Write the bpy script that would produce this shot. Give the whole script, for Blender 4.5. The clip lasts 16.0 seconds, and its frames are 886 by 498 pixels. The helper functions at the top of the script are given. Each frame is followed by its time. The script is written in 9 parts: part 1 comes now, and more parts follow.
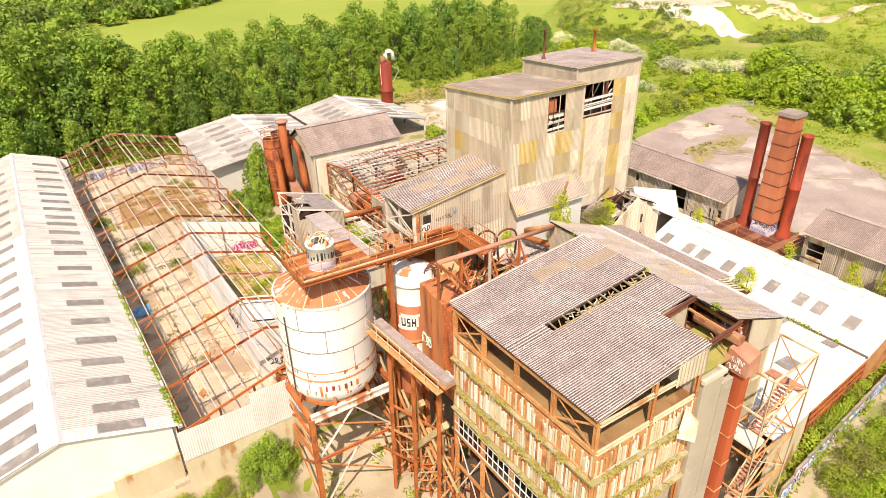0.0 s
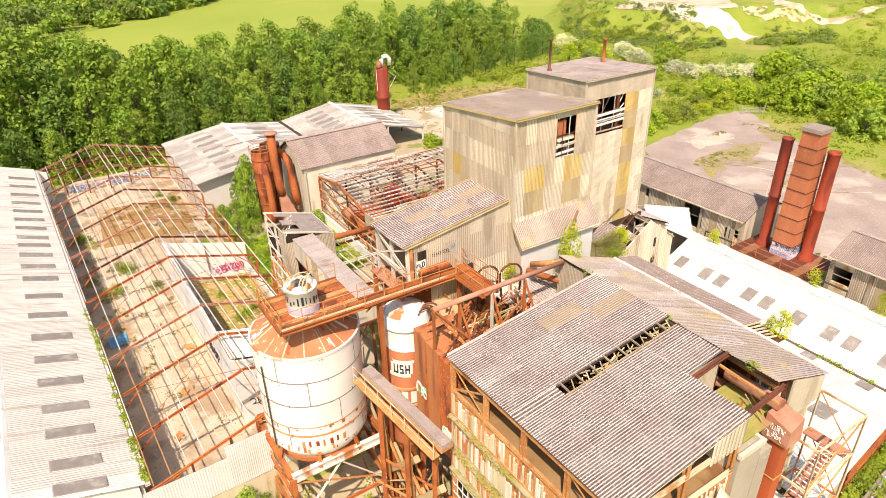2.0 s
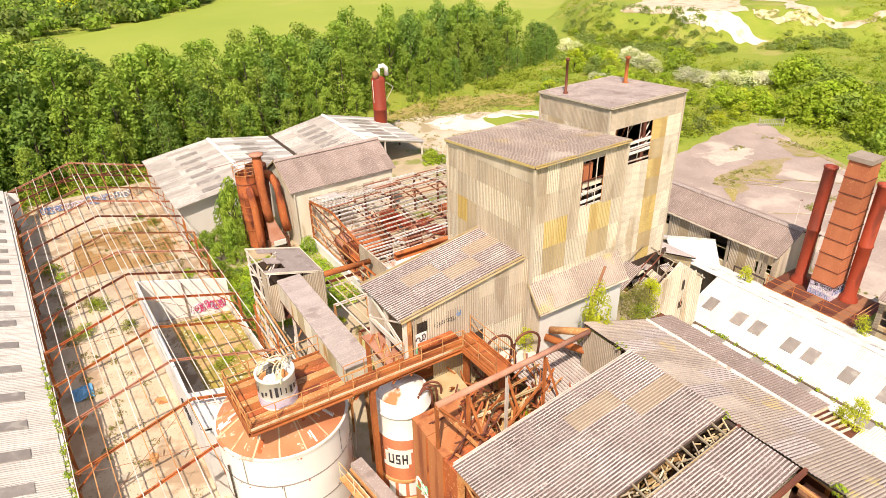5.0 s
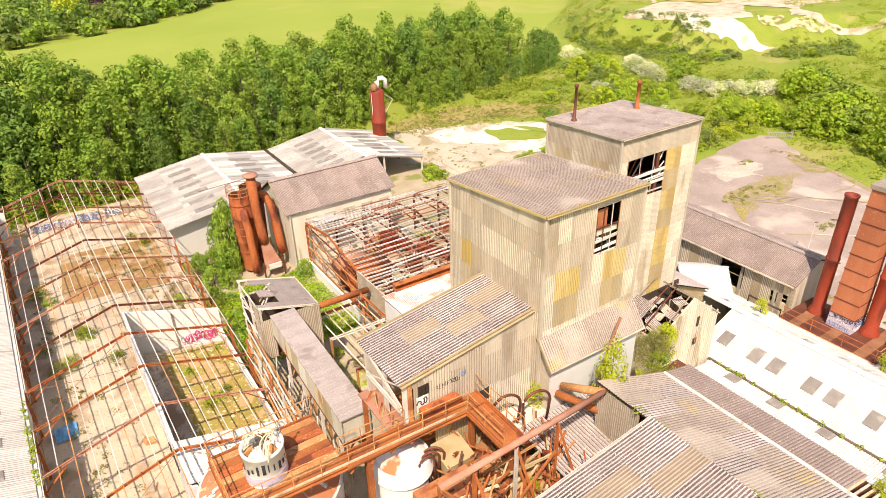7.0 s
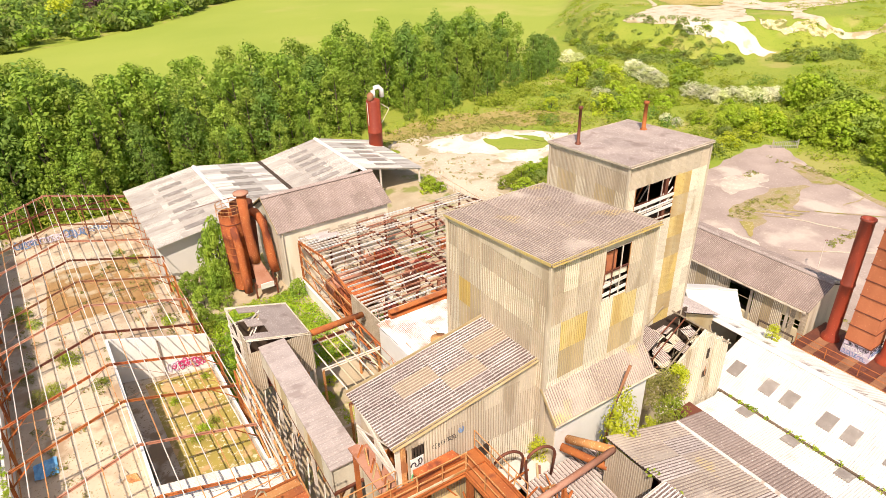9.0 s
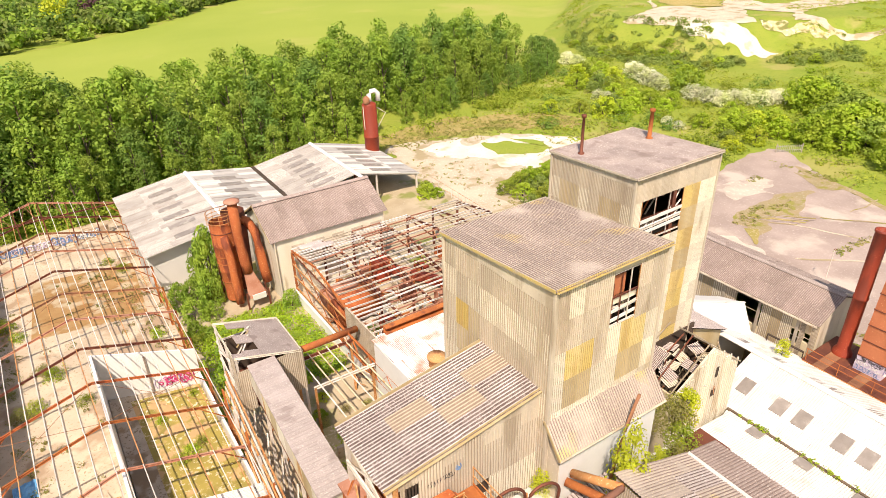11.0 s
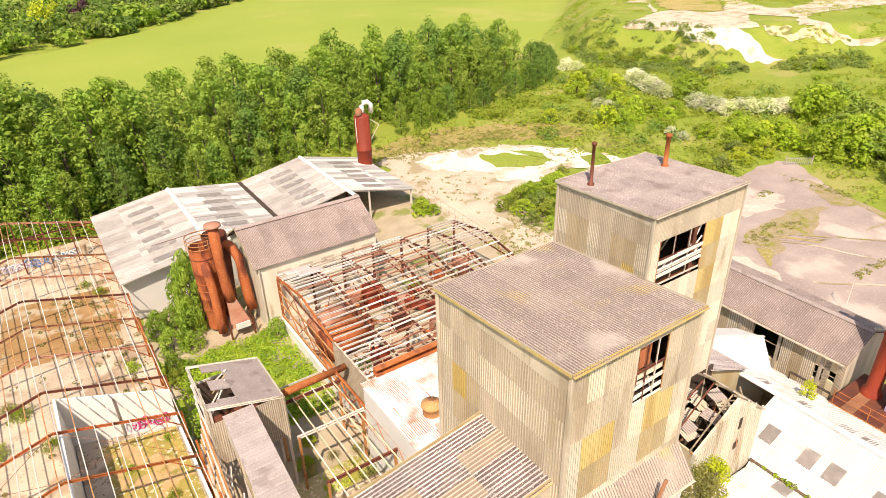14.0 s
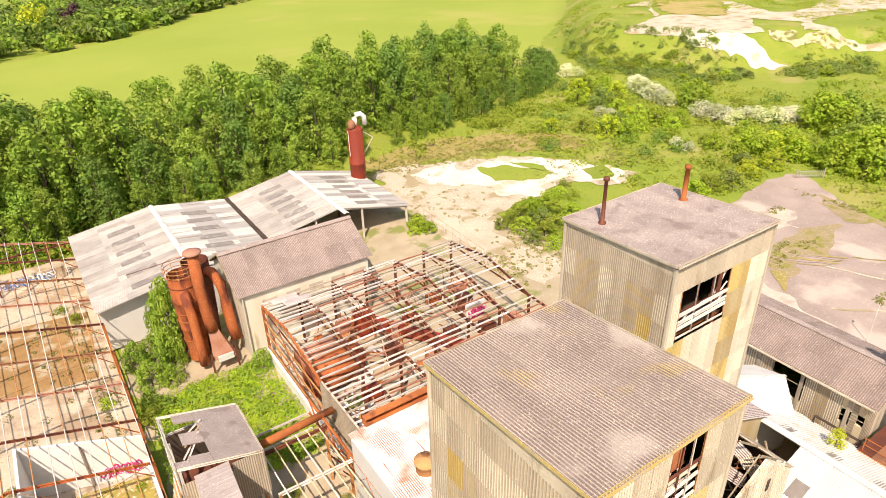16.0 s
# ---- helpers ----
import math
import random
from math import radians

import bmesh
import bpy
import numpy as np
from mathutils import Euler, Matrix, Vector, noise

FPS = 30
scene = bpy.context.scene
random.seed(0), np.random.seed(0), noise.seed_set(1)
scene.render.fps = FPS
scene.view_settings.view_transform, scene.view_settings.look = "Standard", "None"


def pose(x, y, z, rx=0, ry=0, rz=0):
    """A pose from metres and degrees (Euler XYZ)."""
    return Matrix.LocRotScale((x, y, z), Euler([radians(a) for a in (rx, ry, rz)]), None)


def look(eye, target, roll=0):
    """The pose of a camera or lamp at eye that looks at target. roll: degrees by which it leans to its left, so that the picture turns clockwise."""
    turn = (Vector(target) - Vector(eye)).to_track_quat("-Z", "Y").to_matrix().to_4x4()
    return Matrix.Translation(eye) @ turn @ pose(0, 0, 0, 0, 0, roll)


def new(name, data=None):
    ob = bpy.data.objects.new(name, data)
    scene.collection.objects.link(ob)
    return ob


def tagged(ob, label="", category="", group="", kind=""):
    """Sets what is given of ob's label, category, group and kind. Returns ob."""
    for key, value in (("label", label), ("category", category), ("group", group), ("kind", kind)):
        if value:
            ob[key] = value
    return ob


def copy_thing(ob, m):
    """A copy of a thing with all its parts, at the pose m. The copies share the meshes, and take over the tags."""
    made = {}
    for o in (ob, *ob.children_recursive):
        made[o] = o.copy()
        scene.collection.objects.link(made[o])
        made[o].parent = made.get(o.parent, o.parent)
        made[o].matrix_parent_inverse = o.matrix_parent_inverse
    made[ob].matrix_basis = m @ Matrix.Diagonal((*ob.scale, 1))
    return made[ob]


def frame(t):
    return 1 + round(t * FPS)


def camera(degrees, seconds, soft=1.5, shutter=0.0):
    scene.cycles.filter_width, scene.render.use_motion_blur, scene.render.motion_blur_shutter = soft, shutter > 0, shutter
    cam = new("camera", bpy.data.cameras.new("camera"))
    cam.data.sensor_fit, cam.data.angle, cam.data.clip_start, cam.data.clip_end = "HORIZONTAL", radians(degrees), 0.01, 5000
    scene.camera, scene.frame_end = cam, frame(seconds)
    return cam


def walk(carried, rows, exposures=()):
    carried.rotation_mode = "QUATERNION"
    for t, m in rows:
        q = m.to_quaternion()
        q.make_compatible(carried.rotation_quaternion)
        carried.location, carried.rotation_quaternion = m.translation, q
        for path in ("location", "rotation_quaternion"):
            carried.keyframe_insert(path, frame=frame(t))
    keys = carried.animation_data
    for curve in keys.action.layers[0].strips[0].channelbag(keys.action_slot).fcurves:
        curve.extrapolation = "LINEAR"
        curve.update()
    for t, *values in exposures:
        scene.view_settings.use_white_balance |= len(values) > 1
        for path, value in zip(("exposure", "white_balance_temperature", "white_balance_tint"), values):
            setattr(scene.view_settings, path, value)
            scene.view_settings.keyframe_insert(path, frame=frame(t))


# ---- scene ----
cam = camera(69.9, 16.0, soft=0.7)
METRES, EYE, TILT, LEAN, TURN = 30.0, 36.0, -2.5, 3.62, -34.7
ROWS = [
    (0.0, 0.0, 0.0, 0.0, 1.2, -25.86, -2.48),
    (0.5, 0.0004, 0.0392, 0.0016, 1.17, -25.89, -2.46),
    (1.0, 0.0014, 0.0809, 0.0033, 1.18, -25.9, -2.44),
    (1.5, 0.0026, 0.1237, 0.0058, 1.19, -25.93, -2.43),
    (2.0, 0.0029, 0.1658, 0.009, 1.18, -25.96, -2.43),
    (2.5, 0.003, 0.209, 0.0117, 1.16, -25.98, -2.42),
    (3.0, 0.0022, 0.2514, 0.0138, 1.14, -25.99, -2.42),
    (3.5, -0.0, 0.2925, 0.0157, 1.13, -26.02, -2.4),
    (4.0, -0.0037, 0.3313, 0.0173, 1.1, -26.02, -2.4),
    (6.5, -0.0187, 0.487, 0.0504, 1.04, -26.05, -2.39),
    (7.0, -0.02, 0.5124, 0.0633, 1.02, -26.01, -2.37),
    (7.5, -0.0209, 0.5388, 0.0735, 1.01, -25.99, -2.34),
    (8.0, -0.0219, 0.5644, 0.0825, 0.95, -26.01, -2.35),
    (8.5, -0.0206, 0.5887, 0.0893, 0.93, -26.04, -2.32),
    (9.0, -0.0188, 0.6111, 0.0917, 0.88, -26.05, -2.32),
    (11.5, -0.0161, 0.7013, 0.0913, 0.7, -25.99, -2.31),
    (12.0, -0.016, 0.7213, 0.0925, 0.67, -25.97, -2.31),
    (12.5, -0.0157, 0.7451, 0.0934, 0.62, -25.91, -2.3),
    (13.0, -0.0147, 0.7728, 0.095, 0.58, -25.88, -2.29),
    (13.5, -0.0143, 0.8036, 0.0977, 0.51, -25.85, -2.29),
    (14.0, -0.0138, 0.8374, 0.101, 0.43, -25.82, -2.28),
    (14.5, -0.0135, 0.8726, 0.1064, 0.33, -25.82, -2.27),
    (15.0, -0.0125, 0.9088, 0.1113, 0.28, -25.77, -2.27),
    (15.5, -0.0101, 0.9466, 0.1138, 0.29, -25.74, -2.26),
    (16.0, -0.0085, 0.9852, 0.1166, 0.26, -25.74, -2.26),
]
EXPOSURES = [(0.0, 0.25, 7300, 14), (16.0, 0.25, 7300, 14)]
walk(cam, [(t, pose(0, 0, EYE, TILT, LEAN, TURN) @ pose(METRES * x, METRES * y, METRES * z, 90 + pitch, roll, yaw)) for t, x, y, z, yaw, pitch, roll in ROWS], EXPOSURES)

# ---- world and sun ----
SHADOW = Vector((0.48, 0.57, -1.0))  # the way of the sunlight
world = bpy.data.worlds.new("world")
scene.world = world
world.use_nodes = True
wn = world.node_tree
sky = wn.nodes.new("ShaderNodeTexSky")
sky.sky_type, sky.sun_disc = "NISHITA", False
sky.sun_elevation, sky.sun_rotation = radians(53), radians(220)
sky.air_density, sky.dust_density = 1.2, 2.0
wn.links.new(sky.outputs[0], wn.nodes["Background"].inputs[0])
wn.nodes["Background"].inputs[1].default_value = 0.13
sun = new("sun", bpy.data.lights.new("sun", "SUN"))
sun.data.energy, sun.data.angle, sun.data.color = 4.6, radians(0.6), (1.0, 0.93, 0.82)
sun.matrix_basis = look(-SHADOW * 100, (0, 0, 0))


# ---- materials ----
def mat(name, c1, c2, c3=None, s1=0.6, s2=9.0, rough=0.85, metal=0.0, bump=0.25, streak=1.0, rnd=0.12, stain=None, amount=0.5, ss=0.25, spot=0.62, stretch=None):
    """Two colours mixed by broad noise, a third in fine spots, and stains of their own; lightly varied from object to object."""
    m = bpy.data.materials.new(name)
    m.use_nodes = True
    n, l = m.node_tree.nodes, m.node_tree.links
    bsdf = n["Principled BSDF"]
    geo, info = n.new("ShaderNodeNewGeometry"), n.new("ShaderNodeObjectInfo")
    place = n.new("ShaderNodeVectorMath")
    place.operation = "MULTIPLY"
    place.inputs[1].default_value = stretch or (1, 1, streak)
    l.new(geo.outputs["Position"], place.inputs[0])

    def noise_tex(scale, detail, source, grain=0.5):
        t = n.new("ShaderNodeTexNoise")
        t.inputs["Roughness"].default_value = grain
        t.inputs["Scale"].default_value, t.inputs["Detail"].default_value = scale, detail
        l.new(source, t.inputs["Vector"])
        return t.outputs["Fac"]

    def ramp(fac, lo, hi):
        r = n.new("ShaderNodeMapRange")
        r.inputs["From Min"].default_value, r.inputs["From Max"].default_value = lo, hi
        l.new(fac, r.inputs["Value"])
        return r.outputs["Result"]

    def mix(fac, a, b):
        x = n.new("ShaderNodeMix")
        x.data_type = "RGBA"
        for socket, value in ((x.inputs["Factor"], fac), (x.inputs["A"], a), (x.inputs["B"], b)):
            if isinstance(value, bpy.types.NodeSocket):
                l.new(value, socket)
            else:
                socket.default_value = (*value, 1) if isinstance(value, tuple) else value
        return x.outputs["Result"]

    broad = noise_tex(s1, 5, place.outputs[0])
    fine = noise_tex(s2, 9, geo.outputs["Position"], 0.62)
    colour = mix(ramp(broad, 0.36, 0.64), c1, c2)
    if c3:
        colour = mix(ramp(fine, spot, spot + 0.08), colour, c3)
    if stain:
        worn = noise_tex(ss, 8, place.outputs[0])
        colour = mix(ramp(worn, 0.64 - 0.3 * amount, 0.72 - 0.3 * amount), colour, stain)
    hsv = n.new("ShaderNodeHueSaturation")
    l.new(colour, hsv.inputs["Color"])
    both = n.new("ShaderNodeMath")
    both.operation = "ADD"
    l.new(ramp(info.outputs["Random"], 0, 1), both.inputs[0])
    l.new(fine, both.inputs[1])
    shade = n.new("ShaderNodeMapRange")
    shade.inputs["From Min"].default_value, shade.inputs["From Max"].default_value = 0.3, 1.7
    shade.inputs["To Min"].default_value, shade.inputs["To Max"].default_value = 1 - rnd, 1 + rnd
    l.new(both.outputs[0], shade.inputs["Value"])
    l.new(shade.outputs[0], hsv.inputs["Value"])
    l.new(hsv.outputs[0], bsdf.inputs["Base Color"])
    bsdf.inputs["Roughness"].default_value, bsdf.inputs["Metallic"].default_value = rough, metal
    bsdf.inputs["Specular IOR Level"].default_value = 0.25
    if bump:
        b = n.new("ShaderNodeBump")
        b.inputs["Strength"].default_value, b.inputs["Distance"].default_value = bump, 0.05
        l.new(fine, b.inputs["Height"])
        l.new(b.outputs[0], bsdf.inputs["Normal"])
    return m


def leaf_mat(name, c1, c2, c3, scale=0.35):
    m = bpy.data.materials.new(name)
    m.use_nodes = True
    n, l = m.node_tree.nodes, m.node_tree.links
    bsdf, out = n["Principled BSDF"], n["Material Output"]
    geo, info = n.new("ShaderNodeNewGeometry"), n.new("ShaderNodeObjectInfo")
    t = n.new("ShaderNodeTexNoise")
    t.inputs["Scale"].default_value = scale
    l.new(geo.outputs["Position"], t.inputs["Vector"])
    a, b = n.new("ShaderNodeMix"), n.new("ShaderNodeMix")
    a.data_type = b.data_type = "RGBA"
    a.inputs["A"].default_value, a.inputs["B"].default_value, b.inputs["B"].default_value = (*c1, 1), (*c2, 1), (*c3, 1)
    l.new(geo.outputs["Random Per Island"], a.inputs["Factor"])
    l.new(a.outputs["Result"], b.inputs["A"])
    r = n.new("ShaderNodeMapRange")
    r.inputs["From Min"].default_value, r.inputs["From Max"].default_value = 0.35, 0.75
    l.new(t.outputs["Fac"], r.inputs["Value"])
    l.new(r.outputs[0], b.inputs["Factor"])
    hsv = n.new("ShaderNodeHueSaturation")
    v = n.new("ShaderNodeMapRange")
    v.inputs["To Min"].default_value, v.inputs["To Max"].default_value = 0.8, 1.2
    l.new(info.outputs["Random"], v.inputs["Value"])
    l.new(v.outputs[0], hsv.inputs["Value"])
    l.new(b.outputs["Result"], hsv.inputs["Color"])
    l.new(hsv.outputs[0], bsdf.inputs["Base Color"])
    bsdf.inputs["Roughness"].default_value = 0.55
    bsdf.inputs["Specular IOR Level"].default_value = 0.2
    thin, both = n.new("ShaderNodeBsdfTranslucent"), n.new("ShaderNodeMixShader")
    l.new(hsv.outputs[0], thin.inputs["Color"])
    both.inputs[0].default_value = 0.42
    l.new(bsdf.outputs[0], both.inputs[1])
    l.new(thin.outputs[0], both.inputs[2])
    l.new(both.outputs[0], out.inputs["Surface"])
    return m


ROOF = mat("asbestos_roof", (0.56, 0.48, 0.455), (0.48, 0.405, 0.385), (0.82, 0.75, 0.71), s1=0.9, s2=13, rnd=0.12, stain=(0.66, 0.585, 0.555), amount=0.3, ss=0.35, spot=0.57)
ROOF_FLAT = mat("speckled_felt_roof", (0.41, 0.335, 0.31), (0.34, 0.275, 0.255), (0.6, 0.525, 0.48), s1=0.8, s2=13, rnd=0.14, spot=0.56, stain=(0.3, 0.235, 0.215), amount=0.14, ss=0.9)
GALLERY_ROOF = mat("pinkish_felt_roof", (0.5, 0.42, 0.395), (0.43, 0.355, 0.33), (0.6, 0.53, 0.49), s1=0.8, s2=10, rnd=0.08, spot=0.56, stain=(0.37, 0.3, 0.275), amount=0.22, ss=0.7)
ROOF_DIRT_SHADE = mat("silted_shaded_roof_furrow", (0.135, 0.095, 0.085), (0.2, 0.15, 0.135), (0.54, 0.47, 0.43), s1=1.1, s2=13, rnd=0.12, spot=0.565)
ROOF_MOSS = mat("mossy_roof_sheet", (0.54, 0.435, 0.335), (0.48, 0.39, 0.3), (0.62, 0.52, 0.4), s1=0.8, s2=9, rnd=0.1)
ROOF_LICHEN = mat("lichen_roof_sheet", (0.50, 0.415, 0.36), (0.43, 0.355, 0.31), (0.70, 0.58, 0.42), s1=0.7, s2=12, rnd=0.12, spot=0.56, stain=(0.58, 0.44, 0.2), amount=0.12, ss=0.4)
ROOF_BROWN = mat("brown_lichen_roof", (0.37, 0.29, 0.265), (0.32, 0.245, 0.22), (0.56, 0.48, 0.43), s1=0.7, s2=8, rnd=0.16, spot=0.57, stain=(0.29, 0.225, 0.2), amount=0.1, ss=0.6)
LITTER = mat("littered_slab", (0.58, 0.5, 0.41), (0.46, 0.38, 0.3), (0.26, 0.2, 0.14), s1=0.6, s2=4, rnd=0.14, spot=0.55, stain=(0.3, 0.22, 0.15), amount=0.36, ss=0.5)
WALL = mat("asbestos_wall", (0.62, 0.535, 0.43), (0.52, 0.44, 0.35), (0.74, 0.67, 0.56), s1=0.9, s2=9, streak=0.2, rnd=0.13, stain=(0.42, 0.34, 0.255), amount=0.26, ss=0.8)
WALL_DIRT_SHADE = mat("dirty_shaded_wall_furrow", (0.44, 0.36, 0.27), (0.35, 0.28, 0.21), (0.56, 0.48, 0.37), s1=1.2, s2=9, streak=0.1, rnd=0.14)
WALL_PALE = mat("pale_wall_sheet", (0.76, 0.70, 0.585), (0.68, 0.61, 0.49), (0.55, 0.485, 0.38), s1=0.8, s2=8, streak=0.2, rnd=0.18, stain=(0.52, 0.43, 0.31), amount=0.16, ss=0.9)
YELLOW = mat("yellowed_sheet", (0.62, 0.45, 0.14), (0.66, 0.54, 0.28), (0.54, 0.40, 0.17), s1=0.7, s2=7, streak=0.15, rnd=0.12, rough=0.6, stain=(0.5, 0.36, 0.16), amount=0.3, ss=0.8)
YELLOW_DIRT_SHADE = mat("yellowed_furrow", (0.42, 0.29, 0.08), (0.38, 0.26, 0.1), s1=1, s2=9, streak=0.15)
OCHRE = mat("ochre_sheet", (0.45, 0.33, 0.17), (0.52, 0.42, 0.26), (0.42, 0.32, 0.18), s1=1.0, s2=6, streak=0.2, rnd=0.12)
WHITE_ROOF = mat("white_painted_roof", (0.80, 0.785, 0.765), (0.72, 0.70, 0.67), (0.58, 0.53, 0.48), s1=0.5, s2=9, rnd=0.08, spot=0.64, stain=(0.62, 0.57, 0.52), amount=0.14, ss=0.8)
WHITE_DIRT_SHADE = mat("grey_roof_furrow", (0.66, 0.63, 0.60), (0.58, 0.54, 0.5), (0.48, 0.43, 0.38), s1=0.8, s2=9, spot=0.6, rnd=0.12)
PALE_ROOF = mat("weathered_white_roof", (0.66, 0.63, 0.60), (0.58, 0.55, 0.515), (0.46, 0.41, 0.37), s1=1.2, s2=9, rnd=0.08, spot=0.66, stretch=(0.1, 1.3, 0.1), stain=(0.42, 0.35, 0.30), amount=0.18, ss=1.6)
GREY_ROOF = mat("grey_streaked_roof", (0.46, 0.435, 0.415), (0.37, 0.35, 0.335), (0.56, 0.53, 0.51), s1=1.0, s2=8, rnd=0.12, spot=0.62, stretch=(0.12, 1.2, 0.12), stain=(0.27, 0.24, 0.22), amount=0.25, ss=1.4)
PALE_DIRT_SHADE = mat("brown_streaked_furrow", (0.36, 0.31, 0.275), (0.46, 0.42, 0.38), (0.28, 0.23, 0.2), s1=0.7, s2=9, rnd=0.15)
SKYLIGHT = mat("dirty_skylight", (0.27, 0.235, 0.215), (0.33, 0.29, 0.265), (0.24, 0.2, 0.18), s1=1.5, s2=9, rough=0.35, rnd=0.14, stain=(0.42, 0.38, 0.34), amount=0.2, ss=1.5)
RUST = mat("rust", (0.50, 0.165, 0.05), (0.36, 0.11, 0.04), (0.60, 0.30, 0.12), s1=0.9, s2=11, rough=0.8, metal=0.0, rnd=0.22, stain=(0.27, 0.085, 0.04), amount=0.2, ss=1.1)
RUST_PALE = mat("flaking_rust", (0.60, 0.31, 0.13), (0.50, 0.21, 0.075), (0.70, 0.53, 0.33), s1=0.9, s2=11, rnd=0.2, spot=0.58, stain=(0.36, 0.14, 0.06), amount=0.2, ss=1.2)
RUST_DARK = mat("dark_rust", (0.22, 0.075, 0.045), (0.15, 0.055, 0.04), (0.3, 0.12, 0.06), s1=0.8, s2=6, rnd=0.12, rough=0.6, metal=0.2)
BROWN_RUST = mat("brown_rust", (0.34, 0.16, 0.085), (0.26, 0.12, 0.07), (0.44, 0.26, 0.16), s1=0.9, s2=9, rnd=0.18)
RED = mat("red_oxide", (0.36, 0.06, 0.028), (0.26, 0.045, 0.027), (0.44, 0.14, 0.06), s1=0.7, s2=8, rough=0.5, streak=0.2, stain=(0.19, 0.04, 0.025), amount=0.3, ss=0.8)
BURNT = mat("burnt_orange_rust", (0.48, 0.135, 0.045), (0.34, 0.085, 0.035), (0.58, 0.28, 0.12), s1=1.1, s2=9, rnd=0.14, streak=0.3, spot=0.57, stain=(0.2, 0.055, 0.03), amount=0.33, ss=1.1)
PINK_RUST = mat("pink_rust_plate", (0.52, 0.27, 0.19), (0.44, 0.19, 0.12), (0.58, 0.36, 0.27), s1=0.8, s2=10, stain=(0.34, 0.13, 0.07), amount=0.2, ss=1.2)
OXIDE = mat("brown_oxide_stain", (0.34, 0.19, 0.075), (0.42, 0.26, 0.12), (0.25, 0.13, 0.055), s1=0.5, s2=6, stain=(0.5, 0.4, 0.27), amount=0.36, ss=0.4)
ORANGE = mat("orange_rusted_plate", (0.52, 0.185, 0.09), (0.42, 0.135, 0.065), (0.6, 0.3, 0.16), s1=0.6, s2=6, rough=0.7, streak=0.3, rnd=0.18)
WHITE = mat("stained_white_paint", (0.80, 0.79, 0.775), (0.755, 0.74, 0.715), (0.62, 0.54, 0.47), s1=0.6, s2=12, rough=0.6, rnd=0.05, spot=0.72)
PEELING = mat("peeling_white_over_rust", (0.78, 0.75, 0.70), (0.72, 0.67, 0.6), (0.5, 0.25, 0.12), s1=0.8, s2=9, spot=0.61, stain=(0.5, 0.2, 0.09), amount=0.34, ss=0.8, streak=0.5)
BURNT_EDGE = mat("silted_gutter", (0.2, 0.14, 0.1), (0.14, 0.1, 0.07), (0.4, 0.36, 0.24), s1=.8, s2=9)
CREAM = mat("cream_paint", (0.68, 0.59, 0.42), (0.60, 0.49, 0.32), (0.44, 0.28, 0.14), s1=0.9, s2=9, spot=0.63, stain=(0.47, 0.25, 0.1), amount=0.25, ss=0.9, streak=0.3)
RENDERED = mat("white_rendered_wall", (0.8, 0.79, 0.77), (0.73, 0.71, 0.68), (0.55, 0.52, 0.48), s1=0.4, s2=7, spot=0.69, rnd=0.05)
STEEL_PALE = mat("pale_galvanised_steel", (0.74, 0.68, 0.62), (0.64, 0.56, 0.49), (0.47, 0.29, 0.2), s1=1.2, s2=9, spot=0.63, rough=0.6, metal=0.0, rnd=0.2)
CONCRETE = mat("stained_concrete", (0.47, 0.41, 0.33), (0.38, 0.33, 0.27), (0.55, 0.5, 0.42), s1=0.25, s2=3, stain=(0.33, 0.22, 0.13), amount=0.25, ss=0.12, rnd=0.05)
FLOOR = mat("pale_concrete_floor", (0.57, 0.475, 0.36), (0.46, 0.365, 0.27), (0.34, 0.25, 0.165), s1=0.35, s2=4, stain=(0.37, 0.265, 0.18), amount=0.42, ss=0.3, rnd=0.14, spot=0.57)
YARD = mat("worn_yard_concrete", (0.44, 0.345, 0.305), (0.35, 0.27, 0.235), (0.48, 0.395, 0.345), s1=0.22, s2=3.5, stain=(0.55, 0.455, 0.39), amount=0.34, ss=0.13, rnd=0.16, spot=0.58)
WORN = mat("pale_worn_concrete", (0.62, 0.52, 0.43), (0.5, 0.405, 0.34), (0.7, 0.61, 0.51), s1=0.3, s2=3, rnd=0.1, spot=0.56, stain=(0.44, 0.345, 0.3), amount=0.3, ss=0.4)
CHALK = mat("bare_chalk", (0.77, 0.71, 0.61), (0.66, 0.59, 0.48), (0.5, 0.45, 0.32), s1=0.3, s2=3, rnd=0.1, spot=0.58, stain=(0.56, 0.46, 0.33), amount=0.26, ss=0.25)
SAND = mat("sandy_track", (0.62, 0.515, 0.395), (0.5, 0.4, 0.295), (0.72, 0.64, 0.53), s1=0.3, s2=4, rnd=0.12, spot=0.56, stain=(0.4, 0.32, 0.19), amount=0.3, ss=0.3)
RUBBLE = mat("yellow_quarry_rubble", (0.58, 0.48, 0.27), (0.42, 0.35, 0.17), (0.7, 0.62, 0.44), s1=0.5, s2=1.6, spot=0.52, stain=(0.2, 0.2, 0.06), amount=0.4, ss=0.5, bump=0.9)
HEATH = mat("ochre_heath", (0.42, 0.32, 0.12), (0.35, 0.29, 0.085), (0.5, 0.39, 0.22), s1=0.3, s2=4, spot=0.55, stain=(0.27, 0.27, 0.05), amount=0.24, ss=0.25, bump=0.7)
SILTED = mat("brown_silt", (0.4, 0.3, 0.17), (0.35, 0.28, 0.15), (0.44, 0.37, 0.27), s1=.6, s2=4, spot=.54, stain=(0.3, 0.27, 0.07), amount=.35, ss=.7)
